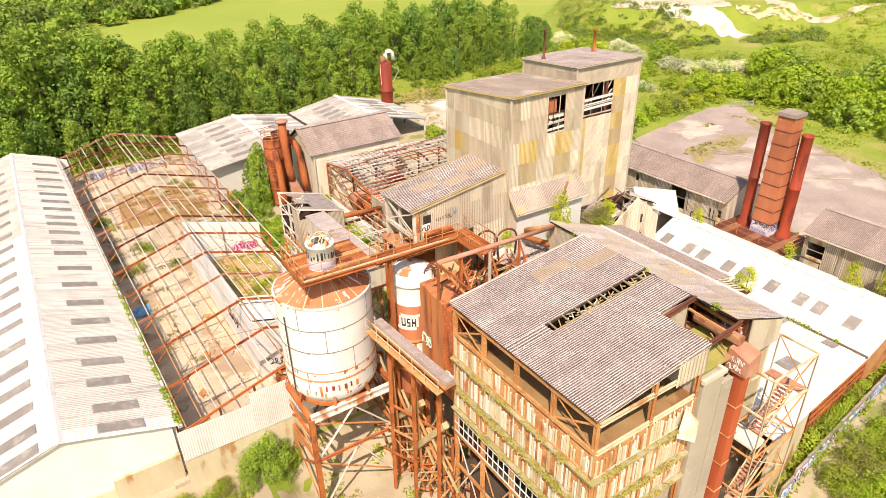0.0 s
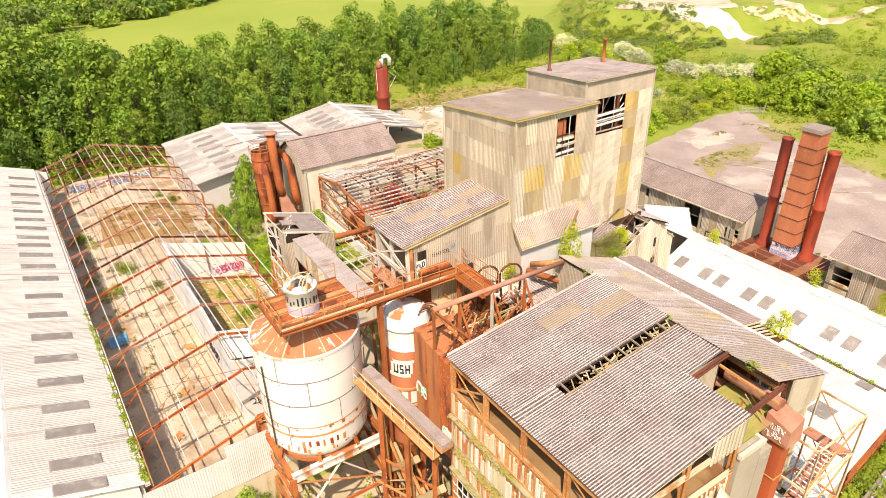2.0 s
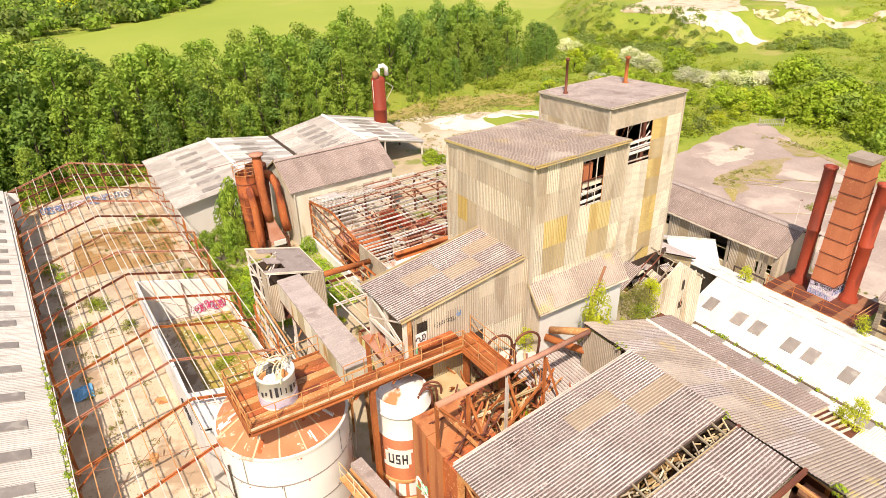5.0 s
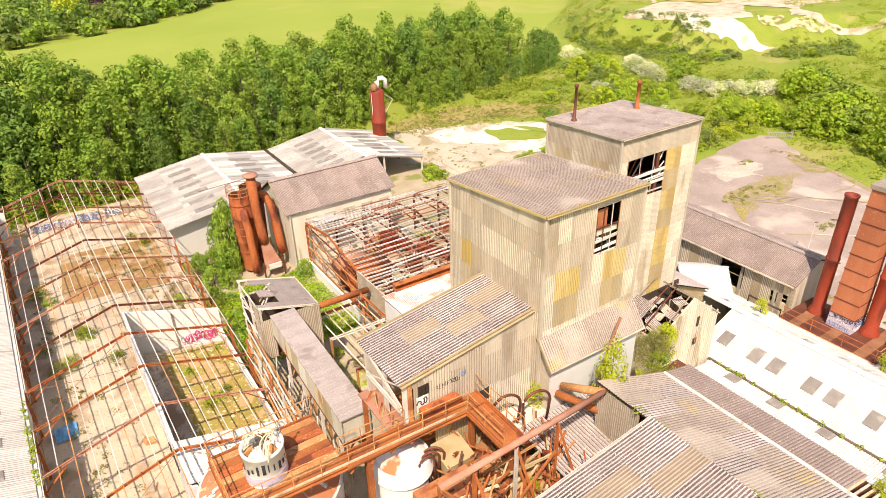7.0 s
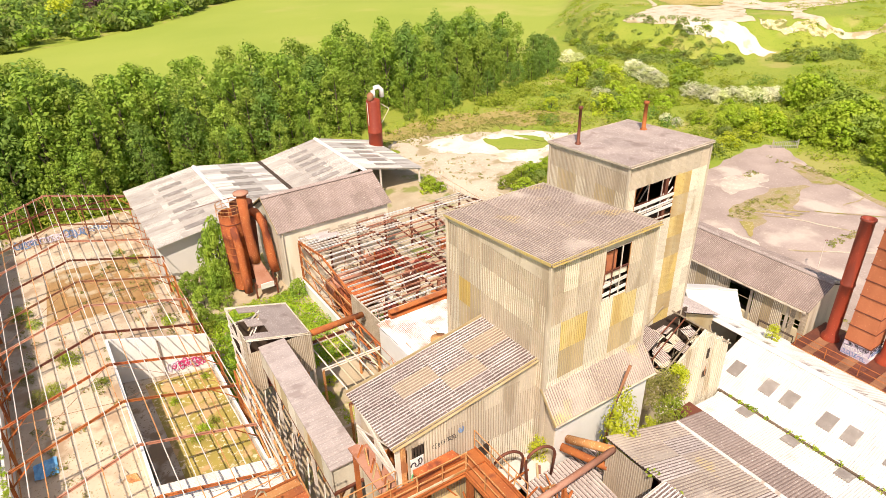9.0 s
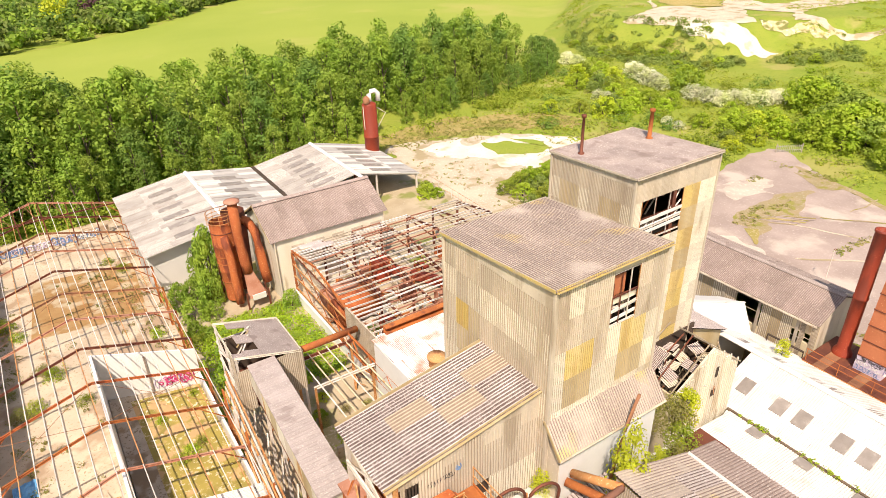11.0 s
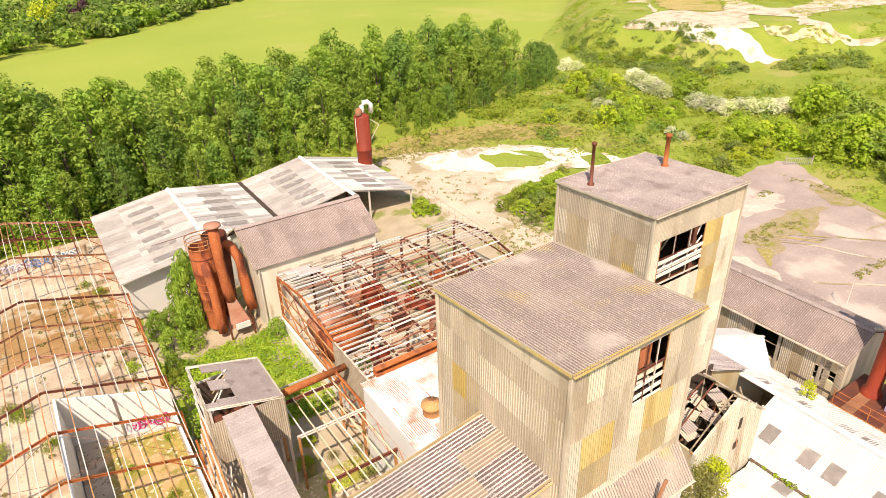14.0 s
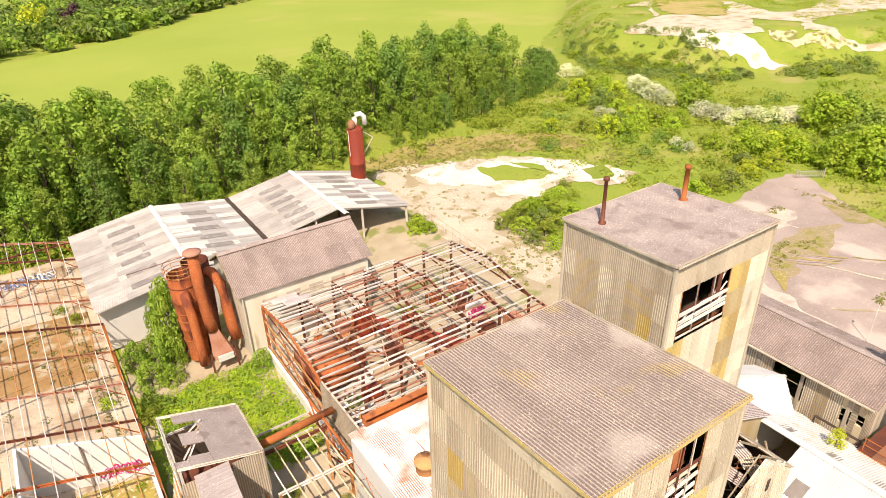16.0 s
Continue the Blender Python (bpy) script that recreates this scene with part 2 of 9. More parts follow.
EARTH = mat("dry_rubble_earth", (0.50, 0.41, 0.29), (0.42, 0.335, 0.225), (0.58, 0.51, 0.41), s1=0.4, s2=6, stain=(0.26, 0.27, 0.09), amount=0.27, ss=0.3, rnd=0.1, bump=0.6)
GRASS = mat("rough_grass", (0.215, 0.28, 0.035), (0.28, 0.31, 0.05), (0.15, 0.215, 0.026), s1=0.11, s2=2.5, spot=0.55, stain=(0.33, 0.31, 0.09), amount=0.26, ss=0.09, rnd=0.22, bump=0.8)
FIELD = mat("sheep_pasture", (0.27, 0.335, 0.05), (0.31, 0.36, 0.06), (0.25, 0.31, 0.048), s1=0.025, s2=1.2, rnd=0.06, bump=0.3, stain=(0.37, 0.37, 0.09), amount=0.18, ss=0.02)
BRICK = mat("sooty_brick", (0.3, 0.24, 0.2), (0.38, 0.31, 0.26), (0.45, 0.38, 0.32), s1=0.8, s2=6)
# near-black steel, also used where interior shade is put into the colour
DARK = mat("dark_steel_and_shade", (0.09, 0.06, 0.045), (0.06, 0.045, 0.035), (0.14, 0.08, 0.05), s1=1, s2=6)
BARK = mat("bark", (0.13, 0.1, 0.07), (0.09, 0.07, 0.05), s1=2, s2=9, bump=0.5)
WOOD = mat("grey_weathered_timber", (0.4, 0.33, 0.24), (0.3, 0.24, 0.17), (0.5, 0.43, 0.33), s1=1.5, s2=8)
PAINT_BLUE = mat("blue_spray_paint", (0.12, 0.22, 0.42), (0.2, 0.3, 0.5), s1=3, rough=0.5)
PAINT_BLACK = mat("black_spray_paint", (0.03, 0.03, 0.035), (0.06, 0.05, 0.06), s1=3, rough=0.5)
PAINT_GREEN = mat("green_spray_paint", (0.12, 0.4, 0.2), (0.2, 0.5, 0.3), s1=3, rough=0.5)
PAINT_PINK = mat("magenta_spray_paint", (0.5, 0.03, 0.14), (0.6, 0.1, 0.25), s1=3, rough=0.5)
PAINT_VIOLET = mat("pale_violet_spray_paint", (0.5, 0.42, 0.55), (0.62, 0.56, 0.66), s1=4, rough=0.5)
LEAF = leaf_mat("poplar_leaf", (0.19, 0.325, 0.045), (0.33, 0.48, 0.075), (0.37, 0.48, 0.07))
LEAF_DARK = leaf_mat("dark_leaf", (0.145, 0.27, 0.05), (0.225, 0.365, 0.075), (0.26, 0.37, 0.07))
LEAF_LIGHT = leaf_mat("bright_leaf", (0.3, 0.46, 0.035), (0.44, 0.57, 0.055), (0.48, 0.57, 0.07))
LEAF_FRESH = leaf_mat("fresh_spring_leaf", (0.38, 0.49, 0.03), (0.5, 0.58, 0.05), (0.54, 0.58, 0.07))
LEAF_YELLOW = leaf_mat("yellow_green_leaf", (0.48, 0.55, 0.03), (0.6, 0.63, 0.05), (0.54, 0.57, 0.07))
LEAF_SCRUB = leaf_mat("scrub_leaf", (0.24, 0.335, 0.035), (0.34, 0.42, 0.05), (0.42, 0.44, 0.07))
LEAF_STRAW = leaf_mat("dry_grass_blade", (0.45, 0.38, 0.15), (0.36, 0.34, 0.11), (0.28, 0.32, 0.07))
BLOSSOM = leaf_mat("hawthorn_blossom", (0.9, 0.87, 0.66), (0.92, 0.9, 0.74), (0.55, 0.62, 0.2))
FLAKED = mat("flaking_white_roof", (0.8, 0.79, 0.77), (0.74, 0.72, 0.69), (0.6, 0.42, 0.32), s1=0.5, s2=7, spot=0.64, stain=(0.52, 0.28, 0.19), amount=0.24, ss=0.5)
FLAKED_DIRT_SHADE = mat("flaking_roof_furrow", (0.68, 0.65, 0.62), (0.6, 0.56, 0.52), (0.5, 0.33, 0.24), s1=0.5, s2=7, spot=0.62, stain=(0.44, 0.21, 0.13), amount=0.36, ss=0.35)
LICHEN_DIRT_SHADE = mat("lichen_roof_furrow", (0.22, 0.16, 0.14), (0.28, 0.21, 0.18), (0.48, 0.4, 0.34), s1=0.5, s2=11, rnd=0.1, spot=0.57, stain=(0.46, 0.385, 0.335), amount=0.34, ss=0.3)
LICHEN_EDGE = mat("yellow_lichen_trim", (0.56, 0.4, 0.12), (0.5, 0.4, 0.22), (0.62, 0.5, 0.2), s1=1.2, s2=9, spot=0.55, stain=(0.46, 0.38, 0.28), amount=0.3, ss=0.9)
PIT_MOSS = mat("pit_moss", (0.4, 0.36, 0.1), (0.3, 0.3, 0.07), (0.48, 0.34, 0.18), s1=.9, s2=6, spot=.56, stain=(0.42, 0.25, 0.12), amount=.3, ss=.8)
TAN_DIRT_SHADE = mat("tan_roof_furrow", (0.33, 0.25, 0.185), (0.27, 0.2, 0.15), (0.48, 0.38, 0.28), s1=1.2, s2=10, rnd=0.1)
BROWN_DIRT_SHADE = mat("brown_roof_furrow", (0.27, 0.2, 0.175), (0.22, 0.16, 0.14), (0.42, 0.35, 0.3), s1=0.7, s2=9, rnd=0.12, spot=0.57)
# darker partner of each sheet: rib shade and silt put into one colour
FURROW = {ROOF_BROWN.name: BROWN_DIRT_SHADE, ROOF.name: ROOF_DIRT_SHADE, ROOF_MOSS.name: TAN_DIRT_SHADE, ROOF_LICHEN.name: LICHEN_DIRT_SHADE, FLAKED.name: FLAKED_DIRT_SHADE, WALL.name: WALL_DIRT_SHADE, WALL_PALE.name: WALL_DIRT_SHADE, OCHRE.name: WALL_DIRT_SHADE, YELLOW.name: YELLOW_DIRT_SHADE, WHITE_ROOF.name: WHITE_DIRT_SHADE, RENDERED.name: WHITE_DIRT_SHADE, PALE_ROOF.name: PALE_DIRT_SHADE, GREY_ROOF.name: PALE_DIRT_SHADE}

# ---- small toolkit ----
WORLD = {}
UP = Vector((0, 0, 1))


def smooth(x):
    x = min(1.0, max(0.0, x))
    return x * x * (3 - 2 * x)


def thing(name, base, label, category, group="", kind=""):
    ob = new(name)
    ob.empty_display_size = 0.2
    ob.location = base
    WORLD[ob.name] = Matrix.Translation(base)
    return tagged(ob, label, category, group, kind)


def put(ob, parent, m):
    WORLD[ob.name] = m
    if parent is None:
        ob.matrix_basis = m
    else:
        ob.parent = parent
        ob.matrix_basis = WORLD[parent.name].inverted() @ m
    return ob


def mesh_of(name, verts, faces, material, shade=False):
    me = bpy.data.meshes.new(name)
    me.from_pydata([tuple(v) for v in verts], [], faces)
    me.materials.append(material)
    if shade:
        me.polygons.foreach_set("use_smooth", [True] * len(me.polygons))
    me.update()
    return me


def part(name, bm, material, parent, label="", shade=False):
    """Links a bmesh, in world places, as one mesh object under a thing or a part."""
    me = bpy.data.meshes.new(name)
    bmesh.ops.recalc_face_normals(bm, faces=bm.faces)
    bm.to_mesh(me)
    bm.free()
    me.materials.append(material)
    if shade:
        me.polygons.foreach_set("use_smooth", [True] * len(me.polygons))
    return tagged(put(new(name, me), parent, Matrix()), label)


def solid(name, me, parent, m=None, label=""):
    return tagged(put(new(name, me), parent, m or Matrix()), label)


def hull(bm, corners):
    """Adds a six-sided block of eight corners: four below, four above, in the same order."""
    v = [bm.verts.new(c) for c in corners]
    for f in ((3, 2, 1, 0), (4, 5, 6, 7), (0, 1, 5, 4), (1, 2, 6, 5), (2, 3, 7, 6), (3, 0, 4, 7)):
        bm.faces.new([v[i] for i in f])
    return bm


def block(bm, x0, y0, z0, x1, y1, z1):
    return hull(bm, [(x0, y0, z0), (x1, y0, z0), (x1, y1, z0), (x0, y1, z0), (x0, y0, z1), (x1, y0, z1), (x1, y1, z1), (x0, y1, z1)])


def slab(bm, a, b, c, d, thick):
    """A plate with its four upper corners given in turn."""
    a, b, c, d = Vector(a), Vector(b), Vector(c), Vector(d)
    n = (b - a).cross(d - a).normalized() * thick
    if n.z < 0:
        n = -n
    return hull(bm, [a - n, b - n, c - n, d - n, a, b, c, d])


def lathe(bm, axis, rings, sides=24, arc=(0, 360)):
    """Turns (radius, height) rings about a vertical axis at (x, y)."""
    rows = []
    closed = arc == (0, 360)
    count = sides if closed else sides + 1
    for r, z in rings:
        rows.append([bm.verts.new((axis[0] + r * math.cos(radians(arc[0] + (arc[1] - arc[0]) * i / sides)), axis[1] + r * math.sin(radians(arc[0] + (arc[1] - arc[0]) * i / sides)), z)) for i in range(count)])
    for low, high in zip(rows, rows[1:]):
        for i in range(sides):
            j = (i + 1) % count
            bm.faces.new((low[i], low[j], high[j], high[i]))
    return bm


def tube(bm, points, r, sides=8):
    """A round pipe along points."""
    points = [Vector(p) for p in points]
    rows = []
    for i, p in enumerate(points):
        way = (points[min(i + 1, len(points) - 1)] - points[max(i - 1, 0)]).normalized()
        side = way.cross(UP if abs(way.z) < 0.95 else Vector((1, 0, 0))).normalized()
        top = side.cross(way)
        rows.append([bm.verts.new(p + r * (side * math.cos(2 * math.pi * k / sides) + top * math.sin(2 * math.pi * k / sides))) for k in range(sides)])
    for low, high in zip(rows, rows[1:]):
        for k in range(sides):
            bm.faces.new((low[k], low[(k + 1) % sides], high[(k + 1) % sides], high[k]))
    bm.faces.new(rows[0][::-1])
    bm.faces.new(rows[-1])
    return bm


def arc_points(centre, r, u, v, a0, a1, n=10):
    centre, u, v = Vector(centre), Vector(u), Vector(v)
    return [centre + r * (u * math.cos(radians(a0 + (a1 - a0) * i / n)) + v * math.sin(radians(a0 + (a1 - a0) * i / n))) for i in range(n + 1)]


PROFILES = {
    "I": [(-.5, -.5), (.5, -.5), (.5, -.36), (.09, -.36), (.09, .36), (.5, .36), (.5, .5), (-.5, .5), (-.5, .36), (-.09, .36), (-.09, -.36), (-.5, -.36)],
    "L": [(-.5, -.5), (.5, -.5), (.5, -.34), (-.34, -.34), (-.34, .5), (-.5, .5)],
    "C": [(-.5, -.5), (.5, -.5), (.5, -.36), (-.3, -.36), (-.3, .36), (.5, .36), (.5, .5), (-.5, .5)],
    "O": [(.5 * math.cos(math.pi * k / 4), .5 * math.sin(math.pi * k / 4)) for k in range(8)],
    "B": [(-.5, -.42), (-.42, -.5), (.42, -.5), (.5, -.42), (.5, .42), (.42, .5), (-.42, .5), (-.5, .42)],
}
UNITS = {}


def unit(kind, material):
    key = (kind, material.name)
    if key not in UNITS:
        p = PROFILES[kind]
        n = len(p)
        verts = [(x, y, -0.5) for x, y in p] + [(x, y, 0.5) for x, y in p]
        faces = [(i, (i + 1) % n, n + (i + 1) % n, n + i) for i in range(n)] + [tuple(range(n))[::-1], tuple(range(n, 2 * n))]
        UNITS[key] = mesh_of("bar_" + kind, verts, faces, material)
    return UNITS[key]


def bar(name, parent, a, b, w, h, kind, material, label=""):
    """A steel section from a to b, w wide and h deep."""
    a, b = Vector(a), Vector(b)
    way = (b - a)
    length = way.length
    way = way / length
    side = way.cross(UP if abs(way.z) < 0.98 else Vector((0, 1, 0))).normalized()
    top = side.cross(way)
    m = Matrix(((side.x * w, top.x * h, way.x * length, 0), (side.y * w, top.y * h, way.y * length, 0), (side.z * w, top.z * h, way.z * length, 0), (0, 0, 0, 1)))
    m.translation = (a + b) / 2
    return solid(name, unit(kind, material), parent, m, label)


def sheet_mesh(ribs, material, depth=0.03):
    """A unit sheet of trapezoid ribs along y; furrow and one flank are painted darker, for rib shade and silt."""
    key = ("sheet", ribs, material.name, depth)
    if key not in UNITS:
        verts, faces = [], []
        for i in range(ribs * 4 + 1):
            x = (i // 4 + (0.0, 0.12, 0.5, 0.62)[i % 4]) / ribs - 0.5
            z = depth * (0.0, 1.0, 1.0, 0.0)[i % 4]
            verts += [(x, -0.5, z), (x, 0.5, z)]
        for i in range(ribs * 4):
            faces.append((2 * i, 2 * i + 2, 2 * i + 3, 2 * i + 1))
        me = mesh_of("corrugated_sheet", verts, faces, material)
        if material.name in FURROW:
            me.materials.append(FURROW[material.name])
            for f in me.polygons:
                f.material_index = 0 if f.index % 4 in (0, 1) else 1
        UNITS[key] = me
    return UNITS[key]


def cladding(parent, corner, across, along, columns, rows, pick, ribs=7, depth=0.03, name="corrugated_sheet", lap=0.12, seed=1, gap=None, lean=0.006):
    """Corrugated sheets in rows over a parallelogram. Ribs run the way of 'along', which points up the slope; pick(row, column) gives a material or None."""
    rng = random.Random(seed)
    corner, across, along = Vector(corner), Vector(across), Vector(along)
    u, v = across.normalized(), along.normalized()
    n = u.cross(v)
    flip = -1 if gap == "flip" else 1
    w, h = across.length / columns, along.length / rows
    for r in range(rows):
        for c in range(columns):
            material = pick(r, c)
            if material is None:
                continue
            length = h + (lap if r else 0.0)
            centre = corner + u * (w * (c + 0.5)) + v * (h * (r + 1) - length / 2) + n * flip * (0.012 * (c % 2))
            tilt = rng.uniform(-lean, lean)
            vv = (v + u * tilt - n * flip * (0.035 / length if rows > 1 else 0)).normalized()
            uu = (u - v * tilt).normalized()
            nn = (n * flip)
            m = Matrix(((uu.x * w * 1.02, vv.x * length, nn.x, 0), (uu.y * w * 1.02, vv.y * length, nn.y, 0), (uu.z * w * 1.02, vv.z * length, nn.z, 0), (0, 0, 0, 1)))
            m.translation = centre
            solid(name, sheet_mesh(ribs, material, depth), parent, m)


def leaves(name, centres, radii, per, size, material, seed, squash=0.8, flat=0.8, stray=0.45):
    """A mesh of many small bent leaf sprays round clump centres."""
    rng = np.random.default_rng(seed)
    centres, radii = np.repeat(np.asarray(centres, float), per, 0), np.repeat(np.asarray(radii, float), per)
    n = len(centres)
    d = rng.normal(size=(n, 3))
    d /= np.linalg.norm(d, axis=1)[:, None]
    p = centres + d * (radii * rng.uniform(0.4, 1.0, n) ** 0.5)[:, None] * np.array([1, 1, squash])
    nrm = d + rng.normal(scale=stray, size=(n, 3)) + np.array([0, 0, flat])
    nrm /= np.linalg.norm(nrm, axis=1)[:, None]
    a = np.cross(nrm, rng.normal(size=(n, 3)))
    a /= np.linalg.norm(a, axis=1)[:, None]
    b = np.cross(nrm, a)
    s = (size * rng.uniform(0.55, 1.3, n))[:, None]
    verts = np.stack([p - a * s, p - b * s * 0.55 + nrm * s * 0.2, p + a * s, p + b * s * 0.55 + nrm * s * 0.2], 1).reshape(-1, 3)
    me = bpy.data.meshes.new(name)
    me.vertices.add(4 * n)
    me.vertices.foreach_set("co", verts.ravel())
    me.loops.add(4 * n)
    me.loops.foreach_set("vertex_index", np.arange(4 * n, dtype=np.int32))
    me.polygons.add(n)
    me.polygons.foreach_set("loop_start", np.arange(0, 4 * n, 4, dtype=np.int32))
    me.materials.append(material)
    me.update(calc_edges=True)
    me.validate()
    return me


# ---- ground ----
# foot of the quarry bank: bearing in degrees and distance from (16, 20)
FOOT = [(22.2, 177), (24.6, 179), (27.2, 170), (29.5, 172), (34.7, 156), (39.4, 160), (44.1, 168), (46.0, 183), (47.7, 198)]


def foot_at(a):
    return float(np.interp(a, [f[0] for f in FOOT], [f[1] for f in FOOT]))


def bank(x, y):
    """The raised quarry ground and the green bank in front of it."""
    a, r = math.degrees(math.atan2(y - 20, x - 16)), math.hypot(x - 16, y - 20)
    foot = foot_at(a)
    return 7.5 * smooth((r - foot) / 16) * smooth((47.5 - a) / 4)


def relief(x, y):
    base = 0.55 + 2.5 * smooth((x - 8) / 58)
    pit = -3.4 * smooth((37.5 - y) / 4.5) * smooth((x - 5.5) / 4.5) * (1 - smooth((x - 27) / 9)) * smooth((y + 30) / 20)
    far = 0.4 * noise.noise(Vector((x * 0.012, y * 0.012, 3))) * smooth((abs(x - 40) + abs(y - 60) - 110) / 80)
    return base + pit + far * 2.5 + bank(x, y)


GRID, HEIGHTS = 1.8, {}


def ground(x, y):
    """Height of the ground's mesh, between the corners of its grid."""
    if not (-59 < x < 268 and -29 < y < 318):
        return relief(x, y)
    i, j = math.floor((x + 60) / GRID), math.floor((y + 30) / GRID)
    u, v = (x + 60) / GRID - i, (y + 30) / GRID - j
    z = []
    for a, b in ((i, j), (i + 1, j), (i, j + 1), (i + 1, j + 1)):
        if (a, b) not in HEIGHTS:
            HEIGHTS[a, b] = relief(a * GRID - 60, b * GRID - 30)
        z.append(HEIGHTS[a, b])
    return (z[0] * (1 - u) + z[1] * u) * (1 - v) + (z[2] * (1 - u) + z[3] * u) * v


def ground_sheet():
    def ticks(lo, hi, step):
        out, far = [], []
        a, s = lo, step
        while a > -3000:
            s *= 1.3
            a -= s
            out.insert(0, a)
        inner = [lo + step * i for i in range(int((hi - lo) / step) + 1)]
        a, s = inner[-1], step
        while a < 3500:
            s *= 1.3
            a += s
            far.append(a)
        return out + inner + far
    xs, ys = ticks(-60, 270, GRID), ticks(-30, 320, GRID)
    verts = [(x, y, ground(x, y)) for y in ys for x in xs]
    w = len(xs)
    faces = [(j * w + i, j * w + i + 1, (j + 1) * w + i + 1, (j + 1) * w + i) for j in range(len(ys) - 1) for i in range(w - 1)]
    return tagged(solid("ground", mesh_of("ground", verts, faces, GRASS, True), None), "rough green and straw-coloured grassland", "ground", kind="structure")


def patch(name, outline, material, label, category, lift=0.07, step=0.8, ragged=1.2, seed=0, kind="structure"):
    """A thin surface that lies on the ground inside an outline, with an uneven edge."""
    xs, ys = [p[0] for p in outline], [p[1] for p in outline]
    nx, ny = int((max(xs) - min(xs)) / step) + 2, int((max(ys) - min(ys)) / step) + 2

    def inside(x, y):
        x += ragged * noise.noise(Vector((x * 0.35, y * 0.35, seed)))
        y += ragged * noise.noise(Vector((x * 0.35, y * 0.35, seed + 7)))
        hit = False
        for (x0, y0), (x1, y1) in zip(outline, outline[1:] + outline[:1]):
            if (y0 > y) != (y1 > y) and x < (x1 - x0) * (y - y0) / (y1 - y0) + x0:
                hit = not hit
        return hit
    nodes = {(i, j): inside(min(xs) + (i - 1) * step, min(ys) + (j - 1) * step) for j in range(ny + 3) for i in range(nx + 3)}
    grid, verts, faces = {}, [], []
    for j in range(ny + 2):
        for i in range(nx + 2):
            ring = [(i, j), (i + 1, j), (i + 1, j + 1), (i, j + 1)]
            held = [k for k in ring if nodes[k]]
            if not held:
                continue
            for key in ring:
                if key in grid:
                    continue
                x, y = min(xs) + (key[0] - 1) * step, min(ys) + (key[1] - 1) * step
                if not nodes[key]:
                    # draw an outer corner back to the edge
                    near = min(held, key=lambda k: abs(k[0] - key[0]) + abs(k[1] - key[1]))
                    ax, ay = min(xs) + (near[0] - 1) * step, min(ys) + (near[1] - 1) * step
                    lo, hi = 0.0, 1.0
                    for _ in range(5):
                        m = (lo + hi) / 2
                        if inside(ax + (x - ax) * m, ay + (y - ay) * m):
                            lo = m
                        else:
                            hi = m
                    x, y = ax + (x - ax) * lo, ay + (y - ay) * lo
                grid[key] = len(verts)
                verts.append((x, y, ground(x, y) + lift))
            faces.append([grid[k] for k in ring])
    return tagged(solid(name, mesh_of(name, verts, faces, material, True), None), label, category, kind=kind)


ground_sheet()
patch("pasture", [(-80, 150), (-80, 238), (14, 259), (39, 266), (59, 272), (71, 288), (101, 318), (119, 333), (180, 396), (300, 480), (330, 330), (240, 250), (186, 197), (172, 185), (161, 178), (139, 160), (127, 154), (110, 146), (60, 150)], FIELD, "bright green grazed pasture behind the trees", "field", lift=0.06, step=2.0, ragged=2)
patch("yard", [(66, 22), (66, 54), (75.9, 63.7), (84.6, 65.6), (90.9, 67), (99.2, 68), (106, 68.2), (108, 66), (104.8, 62.4), (99.5, 53.5), (96.5, 45), (94.5, 39), (91.5, 30), (84, 12), (70, 5)], YARD, "cracked pinkish-grey concrete yard with weeds", "yard", lift=0.08, step=0.6, ragged=.7)
patch("earth", [(-14, 18), (-14, 37.5), (3, 38), (17.7, 38), (17.9, 60), (18.2, 110), (56, 104), (61, 94), (64, 80), (66, 70), (62, 54), (64, 18), (64, 2), (40, -8), (30, -12), (-14, -8)], EARTH, "dry rubble ground with weeds between the sheds", "ground", lift=0.05, step=0.7, seed=3)
patch("sand_track", [(57.8, 104), (59.7, 106.5), (66, 104), (72.2, 101.5), (78.7, 99), (85.1, 92.5), (88.4, 87), (89.4, 81), (84.7, 80), (80.8, 83.2), (78.2, 85.8), (72.9, 83), (68.2, 84.2), (64, 81.9), (60.2, 78.7), (62, 74.7), (62, 66), (57, 66), (55.5, 76), (55.5, 92)], SAND, "bare sandy track past the sheds", "track", lift=0.09, seed=4, ragged=1.6, step=0.6)
patch("chalk_patch", [(62.9, 102.2), (69.7, 101.1), (70.7, 98), (78.5, 98), (85.1, 92), (87.4, 87), (88.4, 81.5), (84.7, 80.8), (81.1, 84), (78.8, 87), (71.9, 83.8), (68.8, 86), (67.9, 91.4), (64, 94.4), (61.9, 98.8)], CHALK, "bare white chalk patch beside the sheds", "chalk ground", lift=0.13, seed=5, ragged=2.0, step=0.5)
for k, outline in enumerate(([(72.1, 96.9), (75.8, 95.9), (78, 92.3), (79.7, 87.9), (76, 88.2), (70.4, 91.9)], [(84.1, 87.5), (86.7, 86.5), (86.9, 83.2), (85, 82), (82.2, 83.9)], [(77.7, 96.1), (80, 93.7), (80.6, 89.3), (78.3, 91.6)])):
    patch("weed_patch", outline, GRASS, "grass grown through the chalk", "grass", lift=0.17, seed=6 + k, ragged=1.4, step=0.4)
patch("heath", [(54.5, 104.5), (58, 103.6), (62, 105.5), (67.2, 104.5), (76, 104), (84, 99), (90, 94), (96, 97), (90, 106), (76, 112.5), (66, 112), (57, 110)], HEATH, "ochre dry heath with short grass at the wood's edge", "heath", lift=0.06, seed=14, ragged=3, step=0.8)
